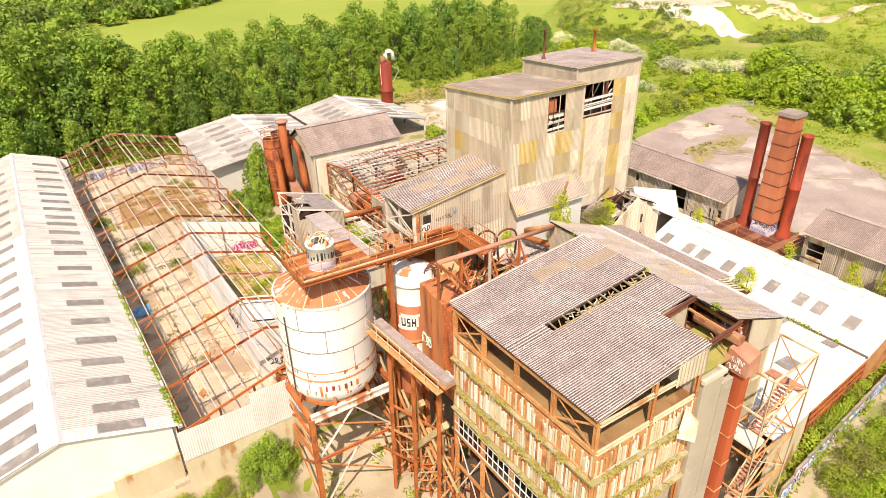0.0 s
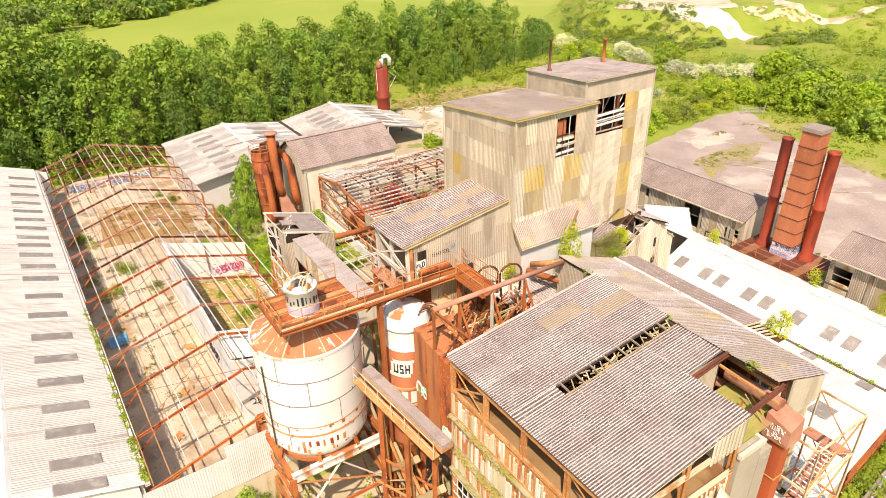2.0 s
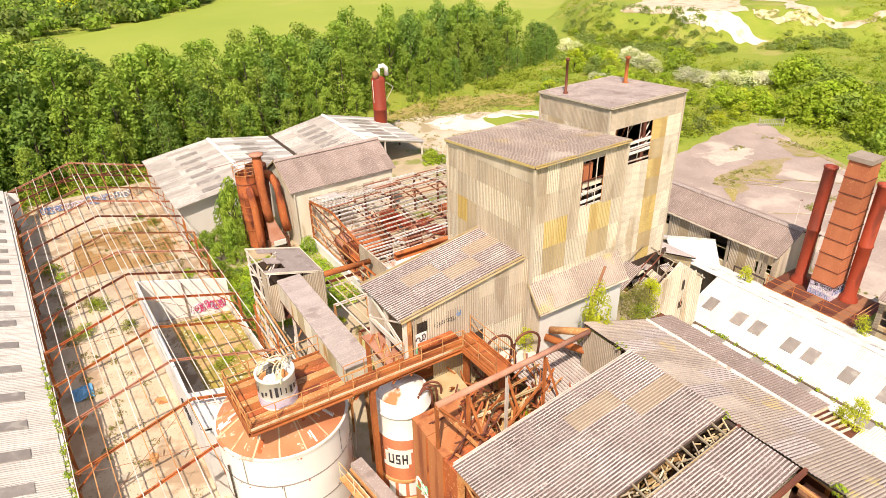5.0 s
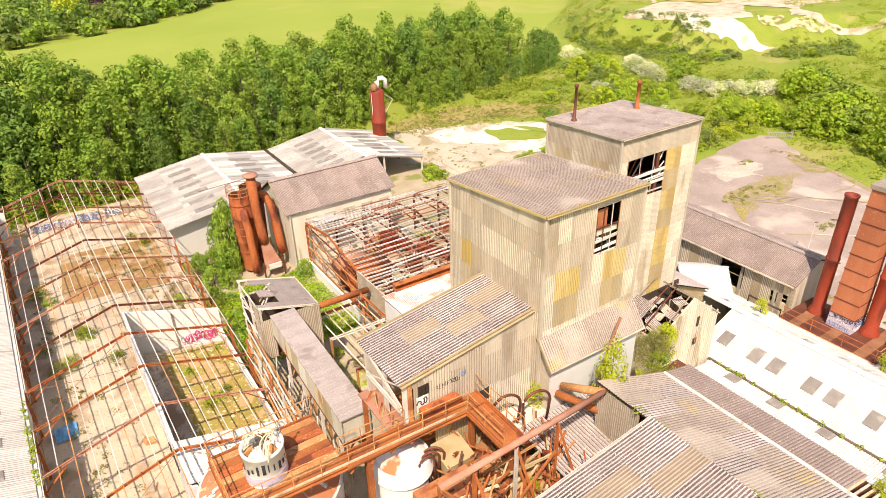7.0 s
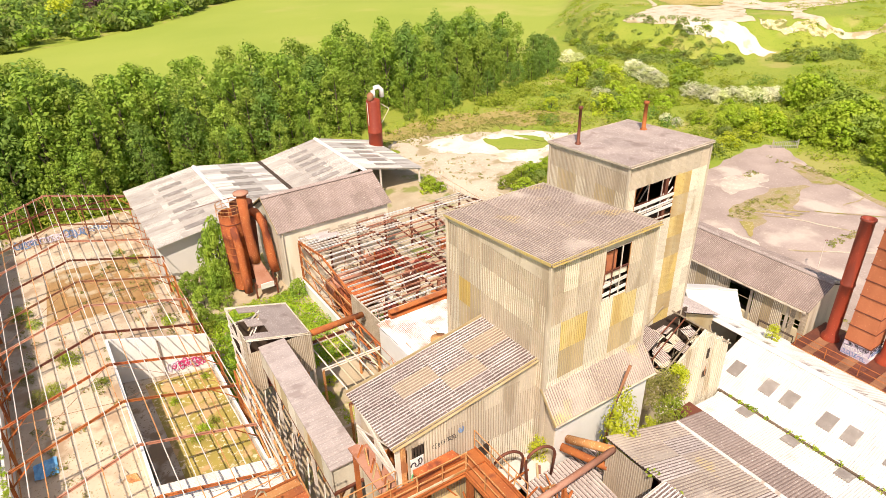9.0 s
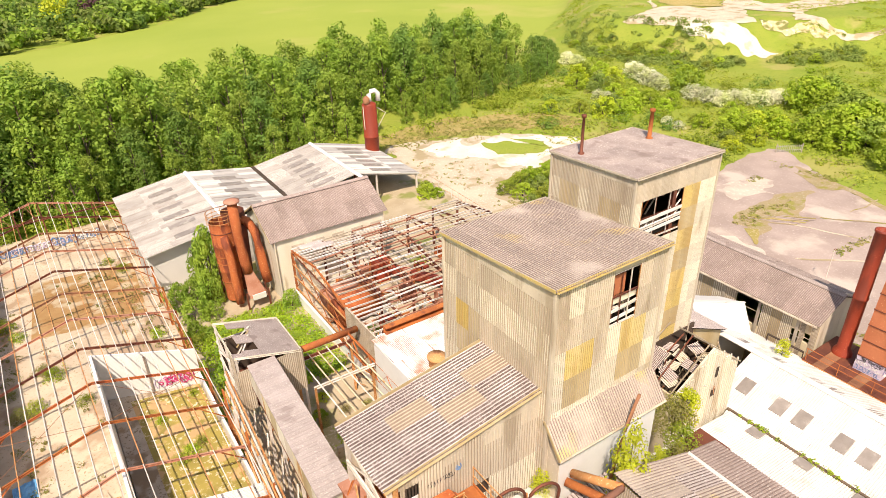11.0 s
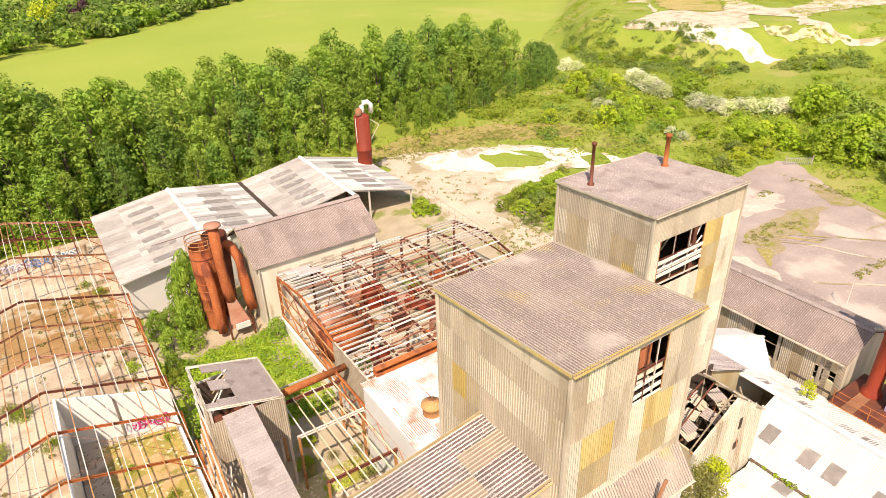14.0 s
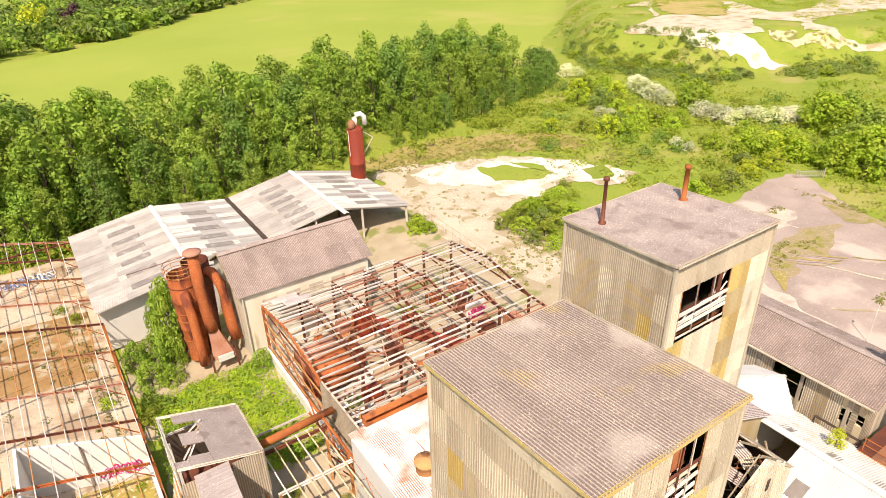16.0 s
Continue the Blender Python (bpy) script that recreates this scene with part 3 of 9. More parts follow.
QUARRY = "pale chalk quarry workings on the hillside"
patch("quarry_track", [(177, 163), (191, 166), (193, 165), (179, 154), (171, 144), (168, 144), (181, 157)], SAND, QUARRY, "track", lift=0.12, step=1.0, seed=11, ragged=1.0)
patch("quarry_floor", [(171, 144), (177, 142), (177, 134), (184, 132), (183, 124), (175, 119), (171, 113), (165, 115), (162, 118), (156, 121), (153, 123), (150, 129), (148, 135), (148, 137), (156, 139)], SAND, QUARRY, "quarry", lift=0.12, step=1.0, seed=9, ragged=1.0)
patch("chalk_scree", [(165, 115), (166, 112), (167, 110), (168, 108), (168, 104.5), (161, 107.5), (160, 110), (159, 112), (153, 114), (152, 119), (154, 122), (160, 119)], CHALK, "white chalk scree sliding down the bank", "quarry", lift=0.12, step=0.5, seed=10, ragged=2.4)
patch("quarry_track", [(207, 150), (208, 146), (202, 136), (197, 127), (202, 124), (215, 125), (227, 130), (260, 128), (252, 105), (228, 110), (205, 113), (196, 114), (188, 111), (184, 102), (189, 93), (205, 84), (203, 82), (188, 91), (182, 101), (179, 108), (188, 114), (184, 123), (183, 132), (197, 141)], SAND, QUARRY, "track", lift=0.12, step=1.0, seed=12, ragged=1.0)
patch("rubble_bank", [(172, 114), (177, 109.5), (179.5, 104), (184.5, 100), (185.5, 96.5), (174, 103.5), (174, 109), (171, 112)], RUBBLE, "bank of yellowish quarried rubble", "quarry", lift=0.13, step=0.5, seed=13, ragged=2.6)
patch("quarry_mound", [(193, 164), (206, 151), (194, 140), (183, 133), (175, 142), (179, 151)], HEATH, "ochre overgrown spoil above the quarry", "quarry", lift=0.14, step=1.0, seed=15, ragged=3)


def scribble(parent, origin, u, v, w, h, strokes, r, material, seed, name="spray_tag"):
    """Loose looping sprayed strokes on a flat surface: one tag."""
    dice = random.Random(seed)
    origin, u, v = Vector(origin), Vector(u).normalized(), Vector(v).normalized()
    bm, line = bmesh.new(), []
    for k in range(strokes):
        cx, cy = w * (k + .5) / strokes, h * dice.uniform(.35, .65)
        a, turn, wide = dice.uniform(0, 6.3), dice.uniform(2.5, 5.5) * dice.choice((-1, 1)), w / strokes * dice.uniform(.5, .8)
        tall = h * dice.uniform(.3, .5)
        line += [origin + u * (cx + wide * math.cos(a + turn * i / 7)) + v * (cy + tall * math.sin(a + turn * i / 7)) for i in range(8)]
    tube(bm, line, r, 5)
    return part(name, bm, material, parent)
patch("moss_patch", [(23.3, 42), (30, 42), (30, 54), (23.4, 54)], mat("mossy_rubble", (0.3, 0.26, 0.1), (0.24, 0.19, 0.1), (0.42, 0.34, 0.2), s1=.5, s2=5, stain=(0.2, 0.22, 0.06), amount=.45, ss=.6), "mossy brown rubble between the foundations", "ground", lift=0.1, seed=18, ragged=.5, step=.6)
patch("silt_patch", [(80, 56.5), (84.4, 56.6), (90.8, 56.8), (94.7, 55.2), (92.7, 53.2), (84.6, 52.6), (77.5, 51.5)], SILTED, "brown silt and dry moss on the yard", "ground", lift=0.1, seed=19, ragged=2.6, step=.4)
patch("silt_patch", [(102.5, 61.5), (100.6, 53), (97.5, 45), (95.5, 40), (94, 40), (96.5, 46), (99, 53), (100.5, 60)], SILTED, "brown silt and dry moss along the yard's edge", "ground", lift=0.1, seed=20, ragged=.9, step=.4)
patch("worn_patch", [(85.5, 64.4), (90.9, 63.2), (95, 60.2), (89.5, 57.9), (84, 59.3)], WORN, "pale worn concrete on the yard", "ground", lift=0.1, seed=21, ragged=2.2, step=.4)
patch("worn_patch", [(70.5, 56), (74, 56), (75.6, 53), (74.6, 48.6), (72.4, 44), (70.4, 40), (69.2, 40), (69.8, 48)], WORN, "pale sandy wash along the yard's edge", "ground", lift=0.1, seed=22, ragged=1.6, step=.4)
patch("silt_patch", [(99.6, 60.2), (98, 57), (96.4, 54.8), (97.8, 53.6), (99.5, 52.9), (100.6, 56.3)], SILTED, "brown silt drifted at the yard's edge", "ground", lift=0.11, seed=23, ragged=.8, step=.3)
patch("moss_patch", [(78.6, 54.4), (79.8, 52.6), (78, 51.4), (76, 50.8), (77, 52.6)], HEATH, "low olive moss on the yard", "ground", lift=0.12, seed=24, ragged=1.2, step=.3)
for k in range(6):
    patch("wheel_streak", [(79.6 + .9 * k, 56.4 - .5 * k), (79.9 + .9 * k, 56.3 - .5 * k), (84.2 + .7 * k, 50.6 - .1 * k), (83.9 + .7 * k, 50.5 - .1 * k)], (SILTED, YARD, HEATH)[k % 3], "streak of dried mud across the yard", "ground", lift=0.13, seed=30 + k, ragged=.4, step=.25)
for xa, ya, xb, yb, k in ((92.5, 48.6, 99, 48.3, 1), (83.6, 51.3, 86.6, 43.5, 2), (88, 50, 95, 42, 3), (76, 46, 88, 36, 4)):
    patch("yard_joint", [(xa, ya), (xa + .25, ya + .2), (xb + .25, yb + .2), (xb, yb)], SILTED if k % 2 else SAND, "earth-filled joint between the yard's slabs", "ground", lift=0.12, seed=40 + k, ragged=.3, step=.2)


# ---- buildings ----
def gable_walls(parent, material, x0, x1, y0, y1, z0, eave, ridge, axis="y", wall=0.16, skip=()):
    """Four thick walls of a pitched building, each a part; the ridge runs along axis."""
    def prism(outline, way):
        bm = bmesh.new()
        low = [bm.verts.new(p) for p in outline]
        high = [bm.verts.new(Vector(p) + Vector(way)) for p in outline]
        bm.faces.new(low)
        bm.faces.new(high[::-1])
        for i in range(len(low)):
            bm.faces.new((low[i - 1], low[i], high[i], high[i - 1]))
        return bm
    xm, ym = (x0 + x1) / 2, (y0 + y1) / 2
    if axis == "y":
        for y in (y0, y1 - wall):
            part("gable_wall", prism([(x0, y, z0), (x1, y, z0), (x1, y, eave), (xm, y, ridge), (x0, y, eave)], (0, wall, 0)), material, parent)
        sides = [(x0, y0 + wall, x0 + wall, y1 - wall), (x1 - wall, y0 + wall, x1, y1 - wall)]
    else:
        for x in (x0, x1 - wall):
            part("gable_wall", prism([(x, y0, z0), (x, y1, z0), (x, y1, eave), (x, ym, ridge), (x, y0, eave)], (wall, 0, 0)), material, parent)
        sides = [(x0 + wall, y0, x1 - wall, y0 + wall), (x0 + wall, y1 - wall, x1 - wall, y1)]
    for i, (xa, ya, xb, yb) in enumerate(sides):
        if i not in skip:
            part("wall", block(bmesh.new(), xa, ya, z0, xb, yb, eave), material, parent)


def plate(parent, a, b, c, d, material, name="roof", thick=0.08, label=""):
    return part(name, slab(bmesh.new(), a, b, c, d, thick), material, parent, label)


def skylights(parent, corner, across, along, places, size, lift=0.07, name="skylight"):
    """Flat dirty rooflights on a slope: places are fractions (across, along)."""
    corner, across, along = Vector(corner), Vector(across), Vector(along)
    u, v = across.normalized(), along.normalized()
    n = u.cross(v)
    n = n if n.z > 0 else -n
    me = UNITS.setdefault(("skylight",), mesh_of("skylight", [(-.5, -.5, -.04), (.5, -.5, -.04), (.5, .5, -.04), (-.5, .5, -.04), (-.47, -.47, .02), (.47, -.47, .02), (.47, .47, .02), (-.47, .47, .02)], [(3, 2, 1, 0), (4, 5, 6, 7), (0, 1, 5, 4), (1, 2, 6, 5), (2, 3, 7, 6), (3, 0, 4, 7)], SKYLIGHT))
    for fa, fb in places:
        m = Matrix(((u.x * size[0], v.x * size[1], n.x, 0), (u.y * size[0], v.y * size[1], n.y, 0), (u.z * size[0], v.z * size[1], n.z, 0), (0, 0, 0, 1)))
        m.translation = corner + across * fa + along * fb + n * lift
        solid(name, me, parent, m)


def ridge_cap(parent, a, b, material, w=0.35, name="ridge_cap"):
    a, b = Vector(a), Vector(b)
    side = (b - a).cross(UP).normalized() * w
    bm = bmesh.new()
    for s in (-1, 1):
        hull(bm, [a + side * s - UP * 0.1, b + side * s - UP * 0.1, b + UP * 0.02, a + UP * 0.02, a + side * s - UP * 0.04, b + side * s - UP * 0.04, b + UP * 0.12, a + UP * 0.12])
    return part(name, bm, material, parent)


# -- the long white shed with rooflights; its eave along the valley runs askew
def valley_x(y):
    return 2.2 - .026 * (y - 37)


def white_shed():
    t = thing("white_shed", (-4, 70, 0.8), "long white-roofed shed with rows of dirty rooflights", "shed")
    x0, xm, x1, y0, y1, e, r = -11.0, -4.4, 2.0, 37.2, 102.0, 5.5, 7.6
    gable_walls(t, RENDERED, x0 + 0.2, x1 - 0.2, y0 + 0.2, y1 - 0.2, 0.0, e - 0.1, r - 0.1, skip=(1,))
    roof = plate(t, (x0, y0, e - 0.05), (xm, y0, r - 0.05), (xm, y1, r - 0.05), (x0, y1, e - 0.05), PALE_ROOF)

    def slope_z(x):
        return r - (r - e) * (x - xm) / (x1 - xm)
    xa, xb = valley_x(y0) - .15, valley_x(y1) - .15
    part("wall", hull(bmesh.new(), [(xa - .2, y0 + .4, 0), (xa, y0 + .4, 0), (xb, y1 - .4, 0), (xb - .2, y1 - .4, 0), (xa - .2, y0 + .4, slope_z(xa) - .12), (xa, y0 + .4, slope_z(xa) - .12), (xb, y1 - .4, slope_z(xb) - .12), (xb - .2, y1 - .4, slope_z(xb) - .12)]), RENDERED, t)
    roof2 = plate(t, (xm, y0, r - 0.05), (xa, y0, slope_z(xa) - 0.05), (xb, y1, slope_z(xb) - 0.05), (xm, y1, r - 0.05), PALE_ROOF)

    def pick_left(r_, c):
        return WHITE_ROOF if c > 41 or (r_ == 1 and c > 24) else PALE_ROOF
    for k in range(9):
        ya, yb = y0 - .1 + (y1 - y0 + .1) * k / 9, y0 - .1 + (y1 - y0 + .1) * (k + 1) / 9
        xa, xb = valley_x(ya), valley_x(yb)
        cladding(roof2, (xa, ya, slope_z(xa) + .01), (xb - xa, yb - ya, slope_z(xb) - slope_z(xa)), (xm - xa, 0, r - slope_z(xa)), 6, 3, lambda r_, c: WHITE_ROOF if k == 0 and c < 1 else PALE_ROOF, ribs=6, seed=k)
    cladding(roof, (x0 - 0.15, y1, e - 0.04), (0, y0 - y1, 0), (xm - x0, 0, r - e), 54, 2, pick_left, ribs=6)
    ridge_cap(t, (xm, y0 - 0.1, r + 0.0), (xm, y1, r + 0.0), WHITE_ROOF, 0.22)
    skylights(roof2, (x1, y0, e), (0, y1 - y0, 0), (xm - x1, 0, r - e), [((y - y0) / (y1 - y0), 0.47) for y in (38.0, 40.2, 43.4, 46.1, 49.4, 52.6, 56.0, 59.7, 63.3, 67.0, 69.8, 72.6, 75.1, 77.2, 79.9, 82.5, 85.2, 88.0, 91.0, 94.2, 97.5)], (1.0, 2.9), 0.06)
    skylights(roof, (x0, y0, e), (0, y1 - y0, 0), (xm - x0, 0, r - e), [((y - y0) / (y1 - y0), 0.62) for y in (37.9, 39.9, 42.5, 45.3, 47.9, 51.2, 54.6, 57.4, 60.6, 63.8, 67.2, 70.4, 73.6, 77.0, 80.4, 84.0, 87.6, 91.0, 94.6)], (1.0, 2.9), 0.06)
    part("plinth", block(bmesh.new(), x0, y0 - 0.15, 0.0, -2.5, y0 + 0.19, 2.45), CREAM, t, "bare cream plinth under the white gable")
    part("plinth", block(bmesh.new(), -2.5, y0 - 0.15, 0.0, x1 - 0.2, y0 + 0.19, 3.05), CREAM, t, "bare cream plinth under the white gable")
    bar("gutter", t, (valley_x(y0) + .1, y0 - .1, e - .2), (valley_x(y1) + .1, y1, slope_z(valley_x(y1)) - .22), .3, .16, "C", STEEL_PALE)


white_shed()


# -- the roofless shed
def roofless_shed():
    t = thing("roofless_shed", (9.7, 70, 0.8), "roofless shed of rusty steel rafters and pale bare purlins", "shed frame")
    y0, y1, e, r = 36.4, 102.5, 5.4, 7.75
    bays = 13
    step = (y1 - y0) / bays
    rng = random.Random(8)

    def left(y):
        return valley_x(y) + .2

    def ridge(y):
        return 10.25 - .027 * (y - 37)

    def right(y):
        return 17.45
    for i in range(bays + 1):
        y = y0 + step * i
        x0, xm, x1 = left(y), ridge(y), right(y)
        for a, b in (((x0, y, e), (xm, y, r)), ((xm, y, r), (x1, y, e))):
            bar("rafter", t, a, b, 0.11, 0.19, "I", (RUST, BURNT, RUST, PINK_RUST)[i % 4] if i < 6 else (RUST_DARK, PINK_RUST, BROWN_RUST)[i % 3])
        bar("column", t, (x0, y, 0.6), (x0, y, e), 0.2, 0.2, "I", RUST)
        bar("column", t, (x1, y, 0.6), (x1, y, e), 0.2, 0.2, "I", RUST)
        for s, xa in ((1, x0), (-1, x1)):
            bar("knee_brace", t, (xa, y, e - 1.3), (xa + s * 1.8, y, e + 0.45), 0.09, 0.09, "L", RUST)
        if i in (0, bays):
            for k in range(1, 6):
                x = x0 + (x1 - x0) * k / 6
                z = r - abs(x - xm) * (r - e) / ((xm - x0) if x < xm else (x1 - xm))
                bar("gable_post", t, (x, y, 0.6), (x, y, z), 0.14, 0.14, "I", RUST_DARK)
        if i == bays:
            bar("tie", t, (x0, y, e), (x1, y, e), .12, .16, "I", RUST_DARK)
            for k in range(6):
                x = x0 + (x1 - x0) * (k + .5) / 6
                z = r - abs(x - xm) * (r - e) / ((xm - x0) if x < xm else (x1 - xm))
                bar("truss_web", t, (x - .9, y, e), (x, y, z), .08, .08, "L", RUST_DARK)
                bar("truss_web", t, (x + .9, y, e), (x, y, z), .08, .08, "L", BROWN_RUST)
    for k in range(8):
        f = (k + 0.15) / 7.4
        za = e + (r - e) * f + 0.2
        for side in (left, right):
            for i in range(bays):
                if rng.random() < 0.035:
                    continue
                ya, yb = y0 + step * i, y0 + step * (i + 1)
                xa, xb = side(ya) + (ridge(ya) - side(ya)) * f, side(yb) + (ridge(yb) - side(yb)) * f
                bar("purlin", t, (xa, ya, za), (xb + rng.uniform(-0.03, 0.03), yb, za + rng.uniform(-0.04, 0.02)), 0.055, 0.1, "C", STEEL_PALE if rng.random() < 0.7 else RUST_PALE)
    for k in range(2):
        for side, off in ((left, -.05), (right, .05)):
            for i in range(bays):
                ya, yb = y0 + step * i, y0 + step * (i + 1)
                bar("side_rail", t, (side(ya) + off, ya, 1.7 + 1.7 * k), (side(yb) + off, yb, 1.7 + 1.7 * k), 0.07, 0.12, "C", RUST_PALE)
    for i in (0, bays - 1, 6):
        for side in (left, right):
            ya, yb = y0 + step * i, y0 + step * (i + 1)
            bar("brace", t, (side(ya), ya, 1.0), (side(yb), yb, e - 0.3), 0.06, 0.06, "L", RUST)
            bar("brace", t, (side(yb), yb, 1.0), (side(ya), ya, e - 0.3), 0.06, 0.06, "L", RUST)
    for i in (1, 4, 7, 10):
        for a, b in ((left, ridge), (right, ridge)):
            ya, yb = y0 + step * i, y0 + step * (i + 1)
            bar("wind_brace", t, (a(ya), ya, e + .1), (b(yb), yb, r + .05), .035, .035, "O", BROWN_RUST)
            bar("wind_brace", t, (a(yb), yb, e + .1), (b(ya), ya, r + .05), .035, .035, "O", BROWN_RUST)
    # the white end wall of sheets
    wall = part("end_wall", block(bmesh.new(), 1.9, 36.0, 0.0, 11.2, 36.15, 3.3), CREAM, t, "cream lower end wall")
    cladding(wall, (1.9, 35.95, 3.25), (5.0, 0, 0), (0, 0, 2.6), 5, 1, lambda a, b: RENDERED, ribs=6, depth=0.01)
    cladding(wall, (6.9, 35.95, 3.25), (4.6, 0, 0), (0, 0, 3.5), 5, 1, lambda a, b: RENDERED, ribs=7, depth=0.015)
    return t


roofless_shed()
bm = bmesh.new()
block(bm, .9, 36.6, 0.2, 17.6, 108.6, 0.95)
tagged(part("floor", bm, FLOOR, None), "pale stained concrete floor with moss", "floor", kind="structure")


def white_room():
    t = thing("roofless_room", (13.5, 57, 0.95), "roofless white-painted room inside the shed frame", "room")
    x0, x1, y0, top = 9.82, 17.3, 47.6, 7.05
    part("wall", block(bmesh.new(), x0, y0 - 3.5, 1.3, x0 + 0.2, 66.98, 6.85), WHITE, t)
    part("wall", block(bmesh.new(), x0 - .01, y0 - 3.5, 0.9, x0 + 0.21, 66.98, 1.3), CREAM, t, "stained foot of the white wall")
    yl, yr = 67.0, 64.7
    part("floor", slab(bmesh.new(), (x0 + .27, y0 + .16, 2.15), (x1 - .21, y0 + .16, 2.15), (x1 - .21, yr - .05, 2.15), (x0 + .27, yl - .05, 2.15), 1.2), LITTER, t, "littered brown floor")
    bm = bmesh.new()
    hull(bm, [(x0, yl, .9), (x1, yr, .9), (x1, yr + .2, .9), (x0, yl + .2, .9), (x0, yl, top - .3), (x1, yr, 5.6), (x1, yr + .2, 5.6), (x0, yl + .2, top - .3)])
    part("wall", bm, WHITE, t)
    w = part("wall", block(bmesh.new(), x0 + 0.2, y0, 0.9, x1, y0 + 0.15, 3.0), WHITE, t)
    part("wall", block(bmesh.new(), x1 - 0.2, y0 + 0.2, 0.9, x1, yr - .05, 3.2), WHITE, t)
    cladding(w, (x0, y0 - 0.05, 2.9), (x1 - x0, 0, 0), (0, 0, 2.4), 8, 1, lambda a, b: WHITE, ribs=7)
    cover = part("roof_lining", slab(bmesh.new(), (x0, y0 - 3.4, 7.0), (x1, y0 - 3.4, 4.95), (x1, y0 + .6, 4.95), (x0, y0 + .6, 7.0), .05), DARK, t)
    cladding(cover, (x1 + .1, y0 - 3.5, 5.0), (0, 4.2, 0), (x0 - x1 - .1, 0, 2.06), 5, 2, lambda a, b: WHITE_ROOF, ribs=7, lean=.02)
    part("moss", slab(bmesh.new(), (x0 + 2.2, y0 + .3, 2.2), (x1 - .3, y0 + .3, 2.2), (x1 - .3, yr - .2, 2.2), (x0 + 1.8, yr + .8, 2.2), 0.04), mat("room_moss", (0.4, 0.31, 0.08), (0.29, 0.235, 0.065), (0.68, 0.57, 0.4), s1=0.6, s2=2.6, spot=0.55, stain=(0.52, 0.34, 0.17), amount=0.4, ss=0.7), t, "yellow-green moss over the floor")
    for k in range(3):
        scribble(t, (13.8 + .25 * k, yl - (4.0 + .25 * k) * .3075 - .04, 2.35 + .1 * k), (1, -.3075, 0), (0, 0, 1), 2.6, 1.0, 7, .06, PAINT_PINK if k else PAINT_VIOLET, 41 + k)
    bar("wall_post", t, (13.5, 65.75, 1.2), (13.5, 65.75, 5.9), .12, .12, "I", BRICK)
    front = part("wall", hull(bmesh.new(), [(x0, y0 - 3.7, .9), (x1, y0 - 3.7, .9), (x1, y0 - 3.5, .9), (x0, y0 - 3.5, .9), (x0, y0 - 3.7, 6.9), (x1, y0 - 3.7, 4.85), (x1, y0 - 3.5, 4.85), (x0, y0 - 3.5, 6.9)]), WHITE, t)
    scribble(front, (10.5, y0 - 3.72, 2.2), (1, 0, 0), (0, 0, 1), 3.4, .8, 9, .035, PAINT_BLACK, 46)
    scribble(t, (x0 - .03, 52, 3.2), (0, -1, 0), (0, 0, 1), 3.2, 1.2, 6, .04, PAINT_BLACK, 47)


white_room()


